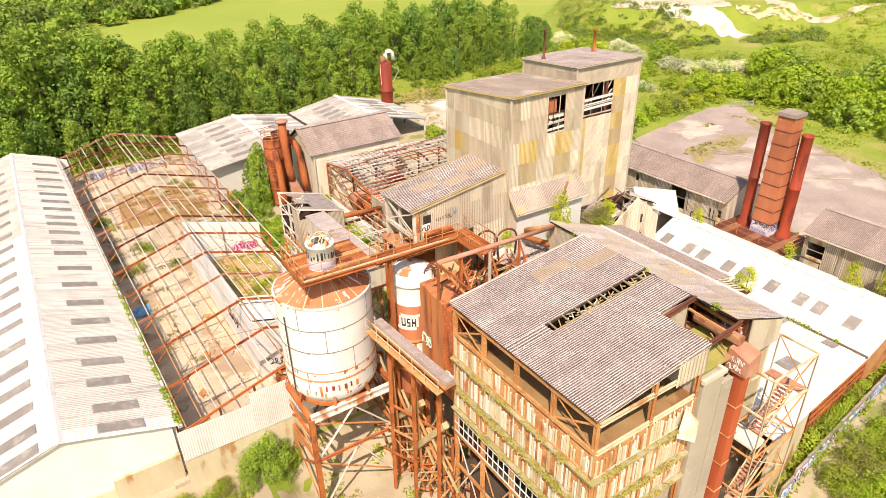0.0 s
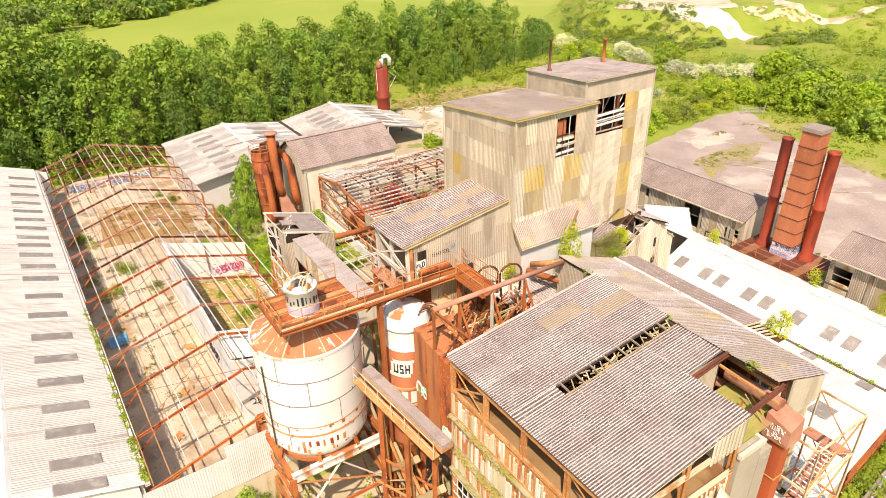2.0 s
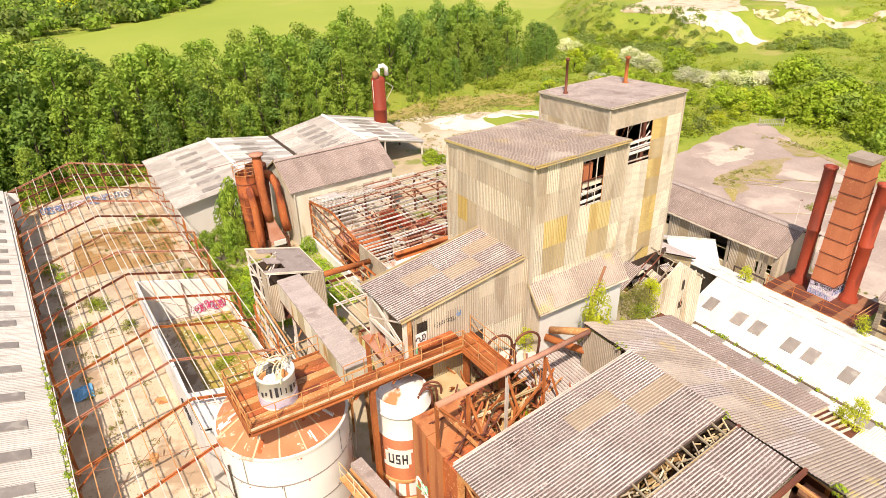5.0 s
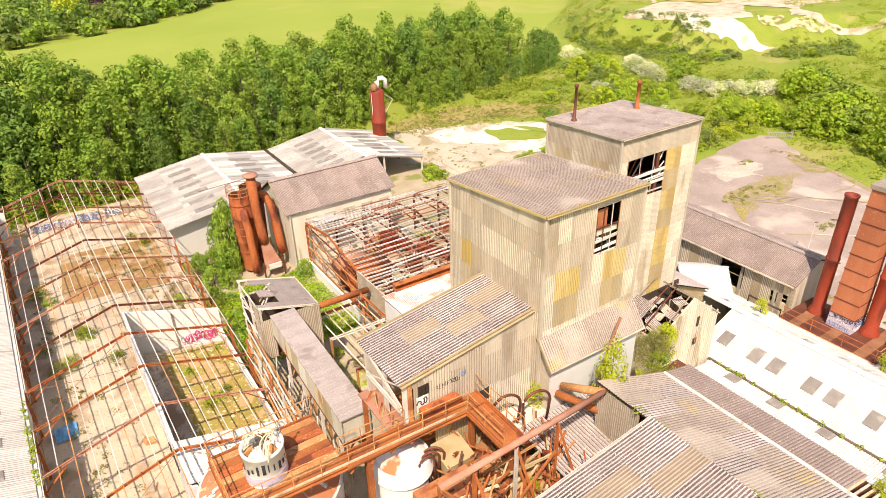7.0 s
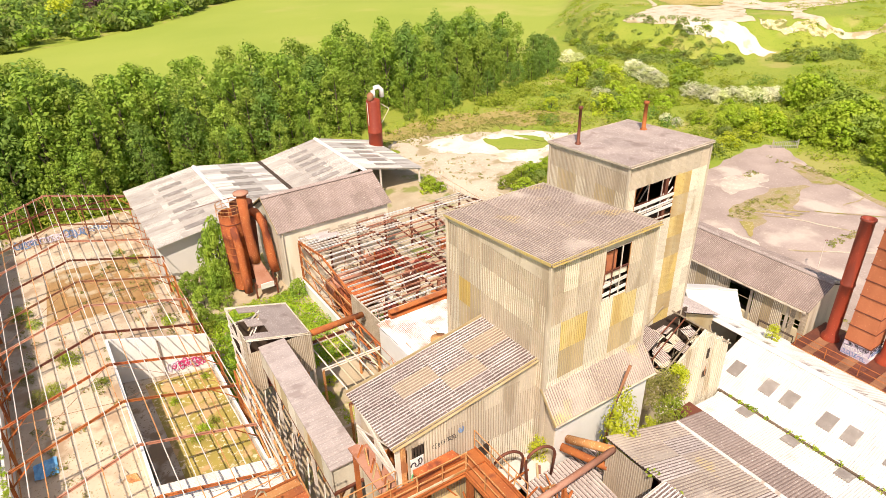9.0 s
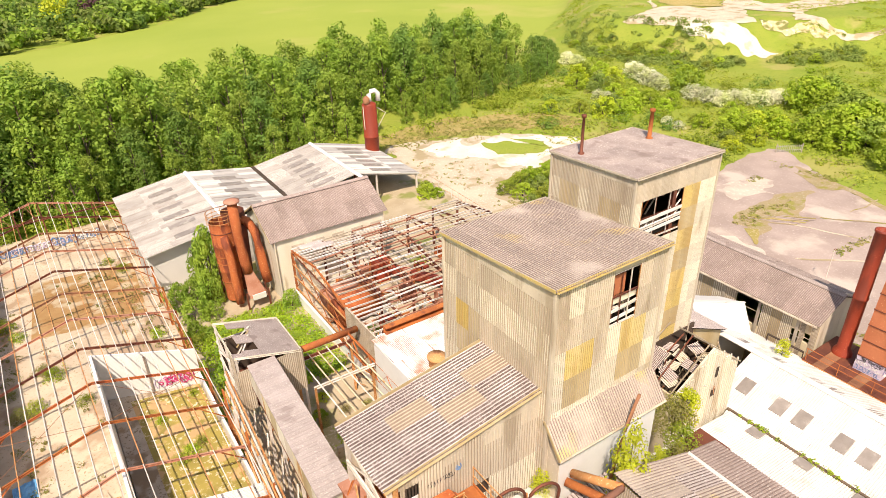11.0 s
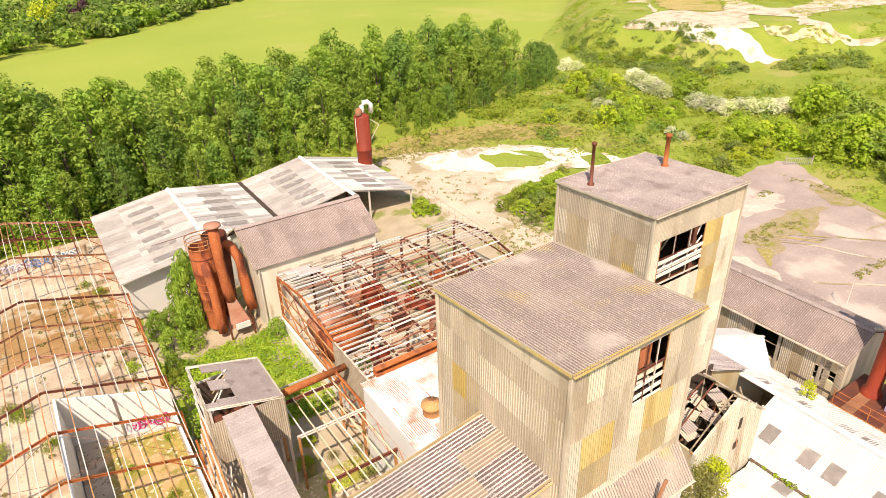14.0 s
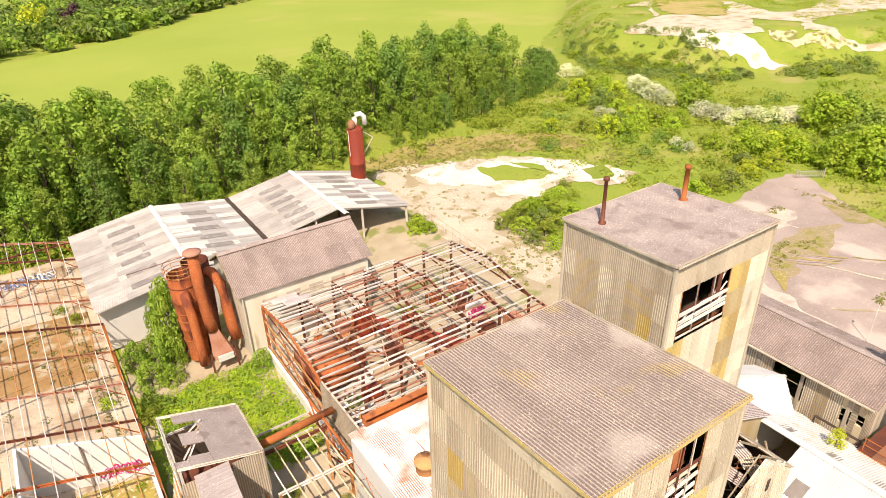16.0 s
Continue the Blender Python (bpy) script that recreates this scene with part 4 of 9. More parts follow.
# -- the two clad towers
def tower(name, x0, x1, y0, y1, z0, front, back, pick_left, pick_right, label, window, rows=8, roof_sheet=ROOF, nx=7, ny=8):
    t = thing(name, ((x0 + x1) / 2, (y0 + y1) / 2, 2.0), label, "tower")
    for x in (x0 + 0.2, (x0 + x1) / 2, x1 - 0.2):
        for y in (y0 + 0.2, y1 - 0.2):
            bar("column", t, (x, y, z0), (x, y, min(front, back) - 0.25), 0.3, 0.3, "I", RUST_DARK)
    # near-black decks: the closed interior's shade is in their colour
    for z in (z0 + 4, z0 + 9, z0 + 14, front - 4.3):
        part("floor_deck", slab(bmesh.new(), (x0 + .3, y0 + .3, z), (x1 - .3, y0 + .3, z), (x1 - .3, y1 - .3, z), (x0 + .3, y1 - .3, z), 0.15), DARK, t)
    h = front - z0
    part("sill_rail", block(bmesh.new(), x0, y0 + .08, z0, x1, y0 + .2, z0 + .2), RUST_DARK, t)
    right = part("wall", block(bmesh.new(), x0, y0 + .08, front - .35, x1, y0 + .2, front - .2), RUST_DARK, t)
    cladding(right, (x0 - .02, y0, z0), (x1 - x0 + .04, 0, 0), (0, 0, h), nx, rows, pick_right, seed=3)
    part("sill_rail", block(bmesh.new(), x0 + .08, y0, z0, x0 + .2, y1, z0 + .2), RUST_DARK, t)
    left = part("wall", block(bmesh.new(), x0 + .08, y0, back - .35, x0 + .2, y1, back - .2), RUST_DARK, t)
    cladding(left, (x0, y1, z0), (0, y0 - y1, 0), (0, 0, back - z0 + 0.1), ny, rows, pick_left, seed=5)
    part("fascia", hull(bmesh.new(), [(x0 - .03, y0, back - .3), (x0 + .05, y0, back - .3), (x0 + .05, y1, back - .3), (x0 - .03, y1, back - .3), (x0 - .03, y0, front - .06), (x0 + .05, y0, front - .06), (x0 + .05, y1, back - .06), (x0 - .03, y1, back - .06)]), WALL, t)
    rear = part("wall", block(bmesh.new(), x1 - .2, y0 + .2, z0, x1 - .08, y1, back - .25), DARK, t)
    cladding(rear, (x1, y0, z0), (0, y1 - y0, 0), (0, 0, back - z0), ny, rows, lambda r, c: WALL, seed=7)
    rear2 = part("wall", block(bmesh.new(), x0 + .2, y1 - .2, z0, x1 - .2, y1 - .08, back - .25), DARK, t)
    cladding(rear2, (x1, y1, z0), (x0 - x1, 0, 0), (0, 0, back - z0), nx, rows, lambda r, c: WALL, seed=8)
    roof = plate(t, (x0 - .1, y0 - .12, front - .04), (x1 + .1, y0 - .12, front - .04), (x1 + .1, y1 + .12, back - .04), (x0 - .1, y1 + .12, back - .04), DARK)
    cladding(roof, (x1 + .18, y1 + .2, back), (x0 - x1 - .36, 0, 0), (0, y0 - y1 - .4, front - back), nx, 3, lambda r, c: roof_sheet, seed=9, ribs=7, depth=0.024)
    edges = [((x0 - .14, y0 - .14, front), (x0 - .14, y1 + .14, back)), ((x0 - .14, y0 - .2, front), (x1 + .14, y0 - .2, front)), ((x1 + .14, y0 - .14, front), (x1 + .14, y1 + .14, back)), ((x0 - .14, y1 + .18, back), (x1 + .14, y1 + .18, back))]
    for k, (a, b) in enumerate(edges):
        bar("verge_trim", t, a, b, 0.11, 0.14, "L", LICHEN_EDGE if k < 2 and roof_sheet is ROOF_LICHEN else WALL)
    for x, y in ((x0 - .03, y0 - .03), (x1 + .03, y0 - .03), (x0 - .03, y1 + .03)):
        bar("corner_trim", t, (x, y, z0), (x, y, front - 0.15 if y < y1 else back - .15), 0.16, 0.16, "B", WALL)
    # the broken window: steel bars in front of a dark opening
    wx0, wx1, wz0, wz1 = window
    for i in range(4):
        x = wx0 + (wx1 - wx0) * i / 3
        bar("window_mullion", t, (x, y0 + .03, wz0), (x, y0 + .03, wz1), 0.05, 0.07, "L", (RUST_PALE, RUST_DARK, STEEL_PALE, RUST_PALE)[i])
    for f in (0.0, 0.28, 0.55, 1.0):
        z = wz0 + (wz1 - wz0) * f
        bar("window_rail", t, (wx0, y0 + .02, z), (wx1, y0 + .02, z + (0.12 if f == .28 else 0)), 0.06, 0.08, "C", RUST_DARK if f == .55 else STEEL_PALE)
    return t


W1 = {(8, 1): YELLOW, (8, 2): YELLOW, (7, 1): OCHRE, (7, 2): OCHRE, (8, 5): YELLOW, (8, 6): YELLOW, (7, 5): OCHRE, (7, 6): OCHRE}
rng_w = random.Random(2)


def pick_tw_right(r, c):
    if r in (9, 10) and c in (4, 5):
        return None
    return W1.get((r, c), WALL if rng_w.random() < (0.85 if r > 8 else 0.3) else WALL_PALE)


def pick_tw_left(r, c):
    if c in (1, 2) and r in (7, 8):
        return YELLOW if r == 8 and c == 1 else OCHRE
    if r in (8, 10) or (r == 6 and c > 4):
        return WALL
    return WALL_PALE if rng_w.random() < 0.93 else WALL


tw = tower("clad_tower", 26.0, 32.4, 31.72, 39.3, 8.0, 25.08, 24.35, pick_tw_left, pick_tw_right, "tall corrugated tower with yellowed sheets and a broken window", (29.2, 30.8, 22.0, 24.6), rows=11, roof_sheet=ROOF_LICHEN, nx=8, ny=8)


part("window_head", block(bmesh.new(), 29.2, 31.7, 24.62, 30.8, 31.78, 24.95), WALL, tw)
part("inner_panel", block(bmesh.new(), 29.24, 31.92, 23.35, 30.15, 31.97, 24.3), ORANGE, tw, "orange-red plate inside the broken window")
part("inner_panel", block(bmesh.new(), 29.22, 31.8, 23.02, 30.78, 31.86, 23.3), WALL_PALE, tw, "pale sheet inside the broken window")
for a, b in (((29.3, 31.9, 22.2), (30.6, 32.4, 23.6)), ((29.25, 31.8, 22.9), (30.75, 31.9, 22.6)), ((30.5, 32.0, 22.1), (29.9, 32.3, 24.3))):
    bar("loose_rail", tw, a, b, .08, .06, "L", STEEL_PALE)
for z in (22.25, 22.7):
    bar("slat", tw, (29.2, 31.76, z), (30.8, 31.78, z + .06), .05, .16, "B", RENDERED)


def pick_tb_right(r, c):
    if r in (11, 12) and 1 <= c <= 5:
        return None
    if r == 13:
        return WALL
    if c in (6, 7) or (c in (0, 1) and r < 11):
        return (YELLOW, OCHRE, YELLOW, YELLOW, OCHRE)[r % 5]
    return WALL_PALE


def pick_tb_left(r, c):
    if c in (1, 2) and r < 13:
        return OCHRE
    if c in (5, 6) and r < 13:
        return YELLOW if c == 6 and r % 3 else OCHRE
    return WALL if r == 13 or rng_w.random() < 0.6 else WALL_PALE


tb = tower("rear_clad_tower", 38.95, 46.65, 39.0, 45.9, 2.5, 24.0, 23.65, pick_tb_left, pick_tb_right, "rear corrugated tower with strips of yellow sheets", (39.75, 43.55, 19.6, 22.4), rows=14, nx=10, ny=8, roof_sheet=ROOF_FLAT)
for x, y, top, r in ((39.85, 44.3, 26.35, .09), (45.5, 43.65, 25.85, .13)):
    bm = bmesh.new()
    lathe(bm, (x, y), [(r + .12, 23.6), (r + .12, 23.85), (r + .02, 23.9), (r, top - .25), (r + .07, top - .22), (r + .07, top - .05), (.02, top)], 10)
    part("vent_pipe", bm, (RUST_DARK, RUST)[r > .1], tb, shade=True)
for x in (41.0, 42.3):
    bar("window_mullion", tb, (x, 39.05, 19.6), (x, 39.05, 22.4), .06, .08, "L", STEEL_PALE)
for z, w in ((20.15, .2), (20.55, .1), (20.95, .24)):
    bar("slat", tb, (39.75, 39.0, z), (43.6, 39.02, z + .1), .06, w, "B", RENDERED)
for a, b in (((40.1, 39.1, 20.2), (40.7, 39.1, 20.9)), ((42.6, 39.1, 21.1), (43.5, 39.2, 22.3)), ((42.4, 39.1, 20.1), (43.4, 39.1, 20.9)), ((42.9, 39.1, 21.0), (43.5, 39.1, 21.5))):
    bar("loose_rail", tb, a, b, .06, .06, "L", STEEL_PALE)
part("inner_floor", block(bmesh.new(), 39.3, 39.4, 19.3, 45, 45, 19.45), RUST, tb)
for k in range(5):
    bar("inner_beam", tb, (39.5 + .9 * k, 40.2 + .3 * k, 19.5), (40.2 + .85 * k, 40.5, 22.2), .1, .1, "I", (RUST, STEEL_PALE, RUST_DARK)[k % 3])


# -- lean-to and monopitch house against the front tower
def lean_to():
    t = thing("lean_to", (29.5, 31.3, 8), "corrugated lean-to roof over a white wall at the tower's foot", "lean-to")
    part("wall", block(bmesh.new(), 26.2, 30.95, 8.0, 32.4, 31.1, 17.2), RENDERED, t, "stained white lower wall")
    part("wall", hull(bmesh.new(), [(26.15, 31.0, 8), (26.25, 31.0, 8), (26.25, 31.7, 8), (26.15, 31.7, 8), (26.15, 31.0, 17.2), (26.25, 31.0, 17.2), (26.25, 31.7, 18.2), (26.15, 31.7, 18.2)]), WALL, t)
    roof = plate(t, (25.95, 30.8, 17.1), (32.6, 30.8, 17.0), (32.6, 31.7, 18.35), (25.95, 31.7, 18.4), DARK)
    cladding(roof, (25.9, 30.68, 17.06), (6.75, 0, -.05), (0, 1.08, 1.45), 7, 2, lambda r, c: ROOF_LICHEN, seed=2)
    bar("verge_trim", t, (25.9, 30.65, 17.02), (25.9, 31.75, 18.5), .12, .14, "L", OCHRE)
    part("bent_pipe", tube(bmesh.new(), [(30.35, 30.5, 18.6), (30.1, 30.5, 18.0), (29.75, 30.45, 17.2), (29.3, 30.4, 16.0), (28.9, 30.3, 14.4)], .08, 8), BROWN_RUST, t, "dark rusty bent pipe leaning on the eave", True)
    bar("eave_trim", t, (25.9, 30.66, 17.02), (32.7, 30.66, 16.95), .1, .1, "L", WALL)
    return t


lean_to()


def monopitch():
    t = thing("monopitch_house", (22, 34, 8), "monopitch corrugated house with moss-yellow sheets and an open steel front", "house")
    x0, x1, y0, y1, lo, hi = 18.55, 26.0, 32.3, 36.25, 18.75, 19.9
    roof = plate(t, (x0, y0, lo - .05), (x1, y0, hi - .05), (x1, y1, hi - .05), (x0, y1, lo - .05), DARK)

    def pick(r, c):
        return ROOF_MOSS if (r, c) in ((1, 1), (2, 2), (3, 1)) else ROOF
    cladding(roof, (x0 - .25, y1 + .1, lo - .02), (0, y0 - y1 - .2, 0), (x1 - x0 + .25, 0, hi - lo), 4, 4, pick, ribs=6, depth=0.03, seed=4)
    for y in (y0 - .12, y1 + .12):
        bar("verge_trim", t, (x0 - .2, y, lo), (x1, y, hi), 0.14, 0.18, "L", OCHRE)
    wall = part("wall", block(bmesh.new(), x0 + 1.6, y0 + .1, 8, x1, y0 + .22, 13.0), OCHRE, t)
    cladding(wall, (x0 + 1.6, y0, 13.0), (x1 - x0 - 1.6, 0, 0), (0, 0, 3.4), 6, 1, lambda r, c: OCHRE if c < 3 else WALL_PALE, seed=5)
    cladding(wall, (x0 + 0.5, y0 - .02, 16.3), (x1 - x0 - 0.5, 0, 0), (0, 0, 2.75), 7, 1, lambda r, c: WALL, seed=6)
    part("fascia", hull(bmesh.new(), [(x0 + .4, y0 - .03, 18.3), (x1, y0 - .03, 18.3), (x1, y0 + .06, 18.3), (x0 + .4, y0 + .06, 18.3), (x0 + .4, y0 - .03, lo + .02), (x1, y0 - .03, hi - .08), (x1, y0 + .06, hi - .08), (x0 + .4, y0 + .06, lo + .02)]), WALL, t)
    part("wall", block(bmesh.new(), x0 + .1, y1 - .2, 8, x1, y1 - .05, 18.7), WALL, t)
    part("floor_deck", slab(bmesh.new(), (x0, y0 + .2, 14.6), (x1, y0 + .2, 14.6), (x1, y1 - .2, 14.6), (x0, y1 - .2, 14.6), 0.15), RUST, t)
    for y in (y0 + .1, (y0 + y1) / 2, y1 - .15):
        bar("column", t, (x0 + .1, y, 15.6), (x0 + .1, y, lo - .2), 0.18, 0.18, "I", STEEL_PALE)
    bar("column", t, (x0 + .3, y0, 16.5), (x0 + .3, y0, lo - .1), 0.2, 0.2, "B", RUST_PALE)
    part("painted_panel", block(bmesh.new(), x0 + .62, y0 - .06, 15.95, x0 + 1.24, y0 - .03, 17.65), RENDERED, t, "white panel with blue and green spray paint")
    # near-black plates on the wall stand in for the shade in openings
    part("dark_opening", block(bmesh.new(), x0 + .7, y0 - .05, 17.66, x0 + 1.3, y0 - .03, 18.25), DARK, t)
    scribble(t, (x0 + .66, y0 - .07, 17.05), (1, 0, 0), (0, 0, 1), .5, .5, 3, .03, PAINT_BLACK, 51)
    part("dark_opening", hull(bmesh.new(), [(22.25, y0 - .05, 15.6), (23.3, y0 - .05, 15.6), (23.3, y0 - .03, 15.6), (22.25, y0 - .03, 15.6), (22.25, y0 - .05, 16.2), (23.3, y0 - .05, 16.35), (23.3, y0 - .03, 16.35), (22.25, y0 - .03, 16.2)]), DARK, t)
    scribble(t, (x0 + .66, y0 - .07, 16.3), (1, 0, 0), (0, 0, 1), .5, .5, 4, .05, PAINT_GREEN, 52)
    scribble(t, (x0 + 1.75, y0 - .05, 17.55), (1, 0, .05), (0, 0, 1), 1.25, .3, 11, .012, PAINT_BLACK, 53)
    scribble(t, (x0 + 3.1, y0 - .05, 17.75), (1, 0, 0), (0, 0, 1), .22, .3, 3, .025, PAINT_BLUE, 54)
    for za, zb in ((16.9, 18.5), (18.5, 16.9), (17.2, 18.6)):
        bar("brace", t, (x0, y0 + .2, za), (x0, y1 - .2, zb), 0.09, 0.09, "L", STEEL_PALE)
    for z in (16.75, 16.95):
        bar("rail", t, (x0, y0 + .2, z), (x0, y1 - .2, z), 0.09, 0.12, "C", STEEL_PALE)
    return t


monopitch()


# -- the steel-framed works building with the big slotted roof
def works():
    t = thing("works_building", (22, 20, -2.5), "open-sided steel works building with a corrugated roof and peeling cladding", "building")
    x0, x1, y0, y1 = 17.15, 27.3, 14.1, 25.6

    def roof_z(x):
        return 15.95 + (x - x0) * 0.125
    roof = plate(t, (x0, 14.1, roof_z(x0) - .06), (24.4, 14.1, roof_z(24.4) - .06), (24.4, 19.75, roof_z(24.4) - .06), (x0, 19.75, roof_z(x0) - .06), DARK, thick=0.05)
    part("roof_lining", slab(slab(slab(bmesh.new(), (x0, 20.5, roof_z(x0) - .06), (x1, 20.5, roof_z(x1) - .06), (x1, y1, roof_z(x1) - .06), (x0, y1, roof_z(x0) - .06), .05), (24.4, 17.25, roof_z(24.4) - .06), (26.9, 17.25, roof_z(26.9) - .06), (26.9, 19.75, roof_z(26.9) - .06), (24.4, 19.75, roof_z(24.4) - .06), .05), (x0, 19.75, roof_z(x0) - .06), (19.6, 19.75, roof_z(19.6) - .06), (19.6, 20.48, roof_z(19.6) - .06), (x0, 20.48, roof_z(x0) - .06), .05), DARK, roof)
    slope = Vector((1, 0, 0.125))
    rng = random.Random(3)

    def pick(r, c):
        return ROOF
    cladding(roof, (x0 - .3, 19.85, roof_z(x0 - .3)), (0, -5.9, 0), slope * (24.6 - x0 + .3), 6, 3, pick, ribs=7, depth=0.026, seed=1)
    cladding(roof, (24.5, 19.85, roof_z(24.5) - .01), (0, -2.7, 0), slope * 2.5, 3, 1, pick, ribs=6, depth=0.026, seed=2)
    cladding(roof, (x0 - .3, y1 + .1, roof_z(x0 - .3)), (0, -5.15, 0), slope * (x1 - x0 + .3), 5, 4, lambda r, c: ROOF_MOSS if (r, c) in ((3, 2), (2, 1)) else ROOF, ribs=7, depth=0.026, seed=3)
    cladding(roof, (x0 - .3, 20.58, roof_z(x0 - .3)), (0, -0.78, 0), slope * 2.7, 1, 1, lambda r, c: ROOF, ribs=4, depth=0.04, seed=4)
    for i in range(8):
        x = 19.8 + i * 0.93
        bar("roof_batten", t, (x, 19.7, roof_z(x) - .02), (x + .1, 20.6, roof_z(x) - .02), 0.07, 0.09, "B", WOOD)
        bar("broken_lath", t, (x + .3, 19.75, roof_z(x) - .12), (x + .75, 20.55, roof_z(x) - .05), 0.06, 0.05, "B", (OCHRE, CREAM, WOOD)[i % 3])
        part("ceiling_board", block(bmesh.new(), x, 19.8, roof_z(x) - .62, x + .86, 20.1 + .08 * (i % 4), roof_z(x) - .58), OCHRE if i % 3 else CREAM, t)
    dice = random.Random(91)
    for i in range(44):
        x, y = dice.uniform(20.6, 26.8), dice.uniform(19.8, 20.35)
        q = Vector((x, y, roof_z(x) - dice.uniform(.05, .3)))
        way = Vector((dice.uniform(-.7, .7), dice.uniform(-.25, .25), 0))
        way.z = way.x * .125 + dice.uniform(-.1, .12)
        bar("broken_batten", t, q, q + way, .06, .05, "B", (OCHRE, WOOD, CREAM, OCHRE)[i % 4])
    bar("slot_trim", t, (19.7, 19.72, roof_z(19.7) + .02), (26.9, 19.72, roof_z(26.9) + .02), 0.16, 0.12, "L", OCHRE)
    for y in (14.0, 25.7):
        bar("verge_trim", t, (x0 - .2, y, roof_z(x0)), (24.5 if y < 20 else x1, y, roof_z(24.5 if y < 20 else x1)), 0.12, 0.14, "L", STEEL_PALE)
    # columns, beams and crossed braces of the two open fronts
    ys = [y0 + .1 + (y1 - y0 - .2) * i / 4 for i in range(5)]
    xs = [x0, 20.8, 24.2]
    for y in ys:
        bar("column", t, (x0, y, -2.6), (x0, y, roof_z(x0) - .15), 0.22, 0.22, "I", RUST_PALE)
        bar("rafter", t, (x0, y, roof_z(x0) - .25), (x1, y, roof_z(x1) - .25), 0.15, 0.25, "I", RUST_DARK)
    for x in xs[1:]:
        bar("column", t, (x, y0, -2.6), (x, y0, roof_z(x) - .15), 0.22, 0.22, "I", RUST_PALE)
    for x in (20.8, 24.2, 27.0):
        bar("column", t, (x, y1, -2.6), (x, y1, roof_z(x) - .15), 0.22, 0.22, "I", RUST)
    levels = (15.5, 13.75, 12.1, 9.8, 8.1, 6.0, 3.2, 0.5)
    for z in levels:
        bar("edge_beam", t, (x0 - .05, y0, z), (x0 - .05, y1, z), 0.14, 0.22, "C", RUST_PALE)
        bar("edge_beam", t, (x0, y0 - .05, z), (24.3, y0 - .05, z), 0.14, 0.22, "C", CREAM)
    for i in range(4):
        if i in (0, 3):
            bar("brace", t, (x0, ys[i], 13.8), (x0, ys[i + 1], 15.4), 0.08, 0.08, "L", RUST_PALE)
            bar("brace", t, (x0, ys[i + 1], 13.8), (x0, ys[i], 15.4), 0.08, 0.08, "L", RUST_PALE)
    SILT = mat("ochre_silt", (0.4, 0.25, 0.12), (0.33, 0.19, 0.085), (0.47, 0.33, 0.19), s1=.5, s2=5, stain=(0.27, 0.13, 0.06), amount=.3, ss=.6)
    for z, w in ((13.6, 0.2), (9.6, 0.6), (8.0, .3), (3.0, .2)):
        part("floor_deck", slab(bmesh.new(), (x0 + .1, y0 + .1, z), (x1, y0 + .1, z), (x1, y1 - .1, z), (x0 + .1, y1 - .1, z), 0.12), SILT if z > 13 else RUST_DARK if z > 9 else DARK, t)
    MOSSY = mat("mossy_ledge", (0.46, 0.4, 0.27), (0.36, 0.33, 0.14), (0.6, 0.53, 0.4), s1=1.2, s2=8, stain=(0.34, 0.33, 0.1), amount=0.25, ss=0.9)
    # peeling boarded bands with small ledges
    rng = random.Random(11)
    board = {m.name: mesh_of("cladding_board", [(-.5, -.5, -.5), (.5, -.5, -.5), (.5, .5, -.5), (-.5, .5, -.5), (-.44, -.44, .5), (.44, -.44, .5), (.44, .44, .5), (-.44, .44, .5)], [(3, 2, 1, 0), (4, 5, 6, 7), (0, 1, 5, 4), (1, 2, 6, 5), (2, 3, 7, 6), (3, 0, 4, 7)], m) for m in (PEELING, CREAM, RUST_PALE, RUST)}
    for zlo, zhi in ((12.2, 13.6), (10.0, 11.75), (8.3, 9.5)):
        part("backing", block(bmesh.new(), x0 - .02, y0, zlo, x0 + .04, y1, zhi - .2), RUST_PALE, t)
        part("backing", block(bmesh.new(), x0 + .05, y0 - .02, zlo, 24.2, y0 + .04, zhi - .2), RUST_PALE, t)
        for face in (0, 1):
            length = (y1 - y0) if face == 0 else 7.0
            n = int(length / 0.16)
            for i in range(n):
                if rng.random() < 0.12:
                    continue
                m = rng.choice(("PEELING", "PEELING", "CREAM", "CREAM", "CREAM", "CREAM", "RUST_PALE")) if face == 0 else rng.choice(("RUST_PALE", "CREAM", "CREAM", "PEELING"))
                me = board[{"PEELING": PEELING, "CREAM": CREAM, "RUST_PALE": RUST_PALE, "RUST": RUST}[m].name]
                h = (zhi - zlo) * rng.uniform(0.6, 1.0)
                a = (i + 0.5) * length / n
                sx = 0.13 * rng.uniform(.7, 1.15)
                if face == 0:
                    m4 = Matrix(((0, 0, -0.05, x0 - .08 + rng.uniform(-.02, .02)), (sx, 0, 0, y0 + a), (0, h, 0, zlo + h / 2), (0, 0, 0, 1)))
                else:
                    m4 = Matrix(((sx, 0, 0, x0 + a), (0, 0, -0.05, y0 - .08 + rng.uniform(-.02, .02)), (0, h, 0, zlo + h / 2), (0, 0, 0, 1)))
                solid("cladding_board", me, t, m4)
        part("ledge", block(bmesh.new(), x0 - .34, y0 - .34, zlo - .2, x0 + .1, y1, zlo - .08), MOSSY, t, "moss-grown ledge")
        part("ledge", block(bmesh.new(), x0 + .1, y0 - .34, zlo - .2, 24.3, y0 + .1, zlo - .08), MOSSY, t, "moss-grown ledge")
    # window band below
    for i in range(22):
        y = y0 + .4 + i * (y1 - y0 - .8) / 21
        bar("window_mullion", t, (x0 - .06, y, 6.2), (x0 - .06, y, 7.6), 0.07, 0.07, "L", WHITE)
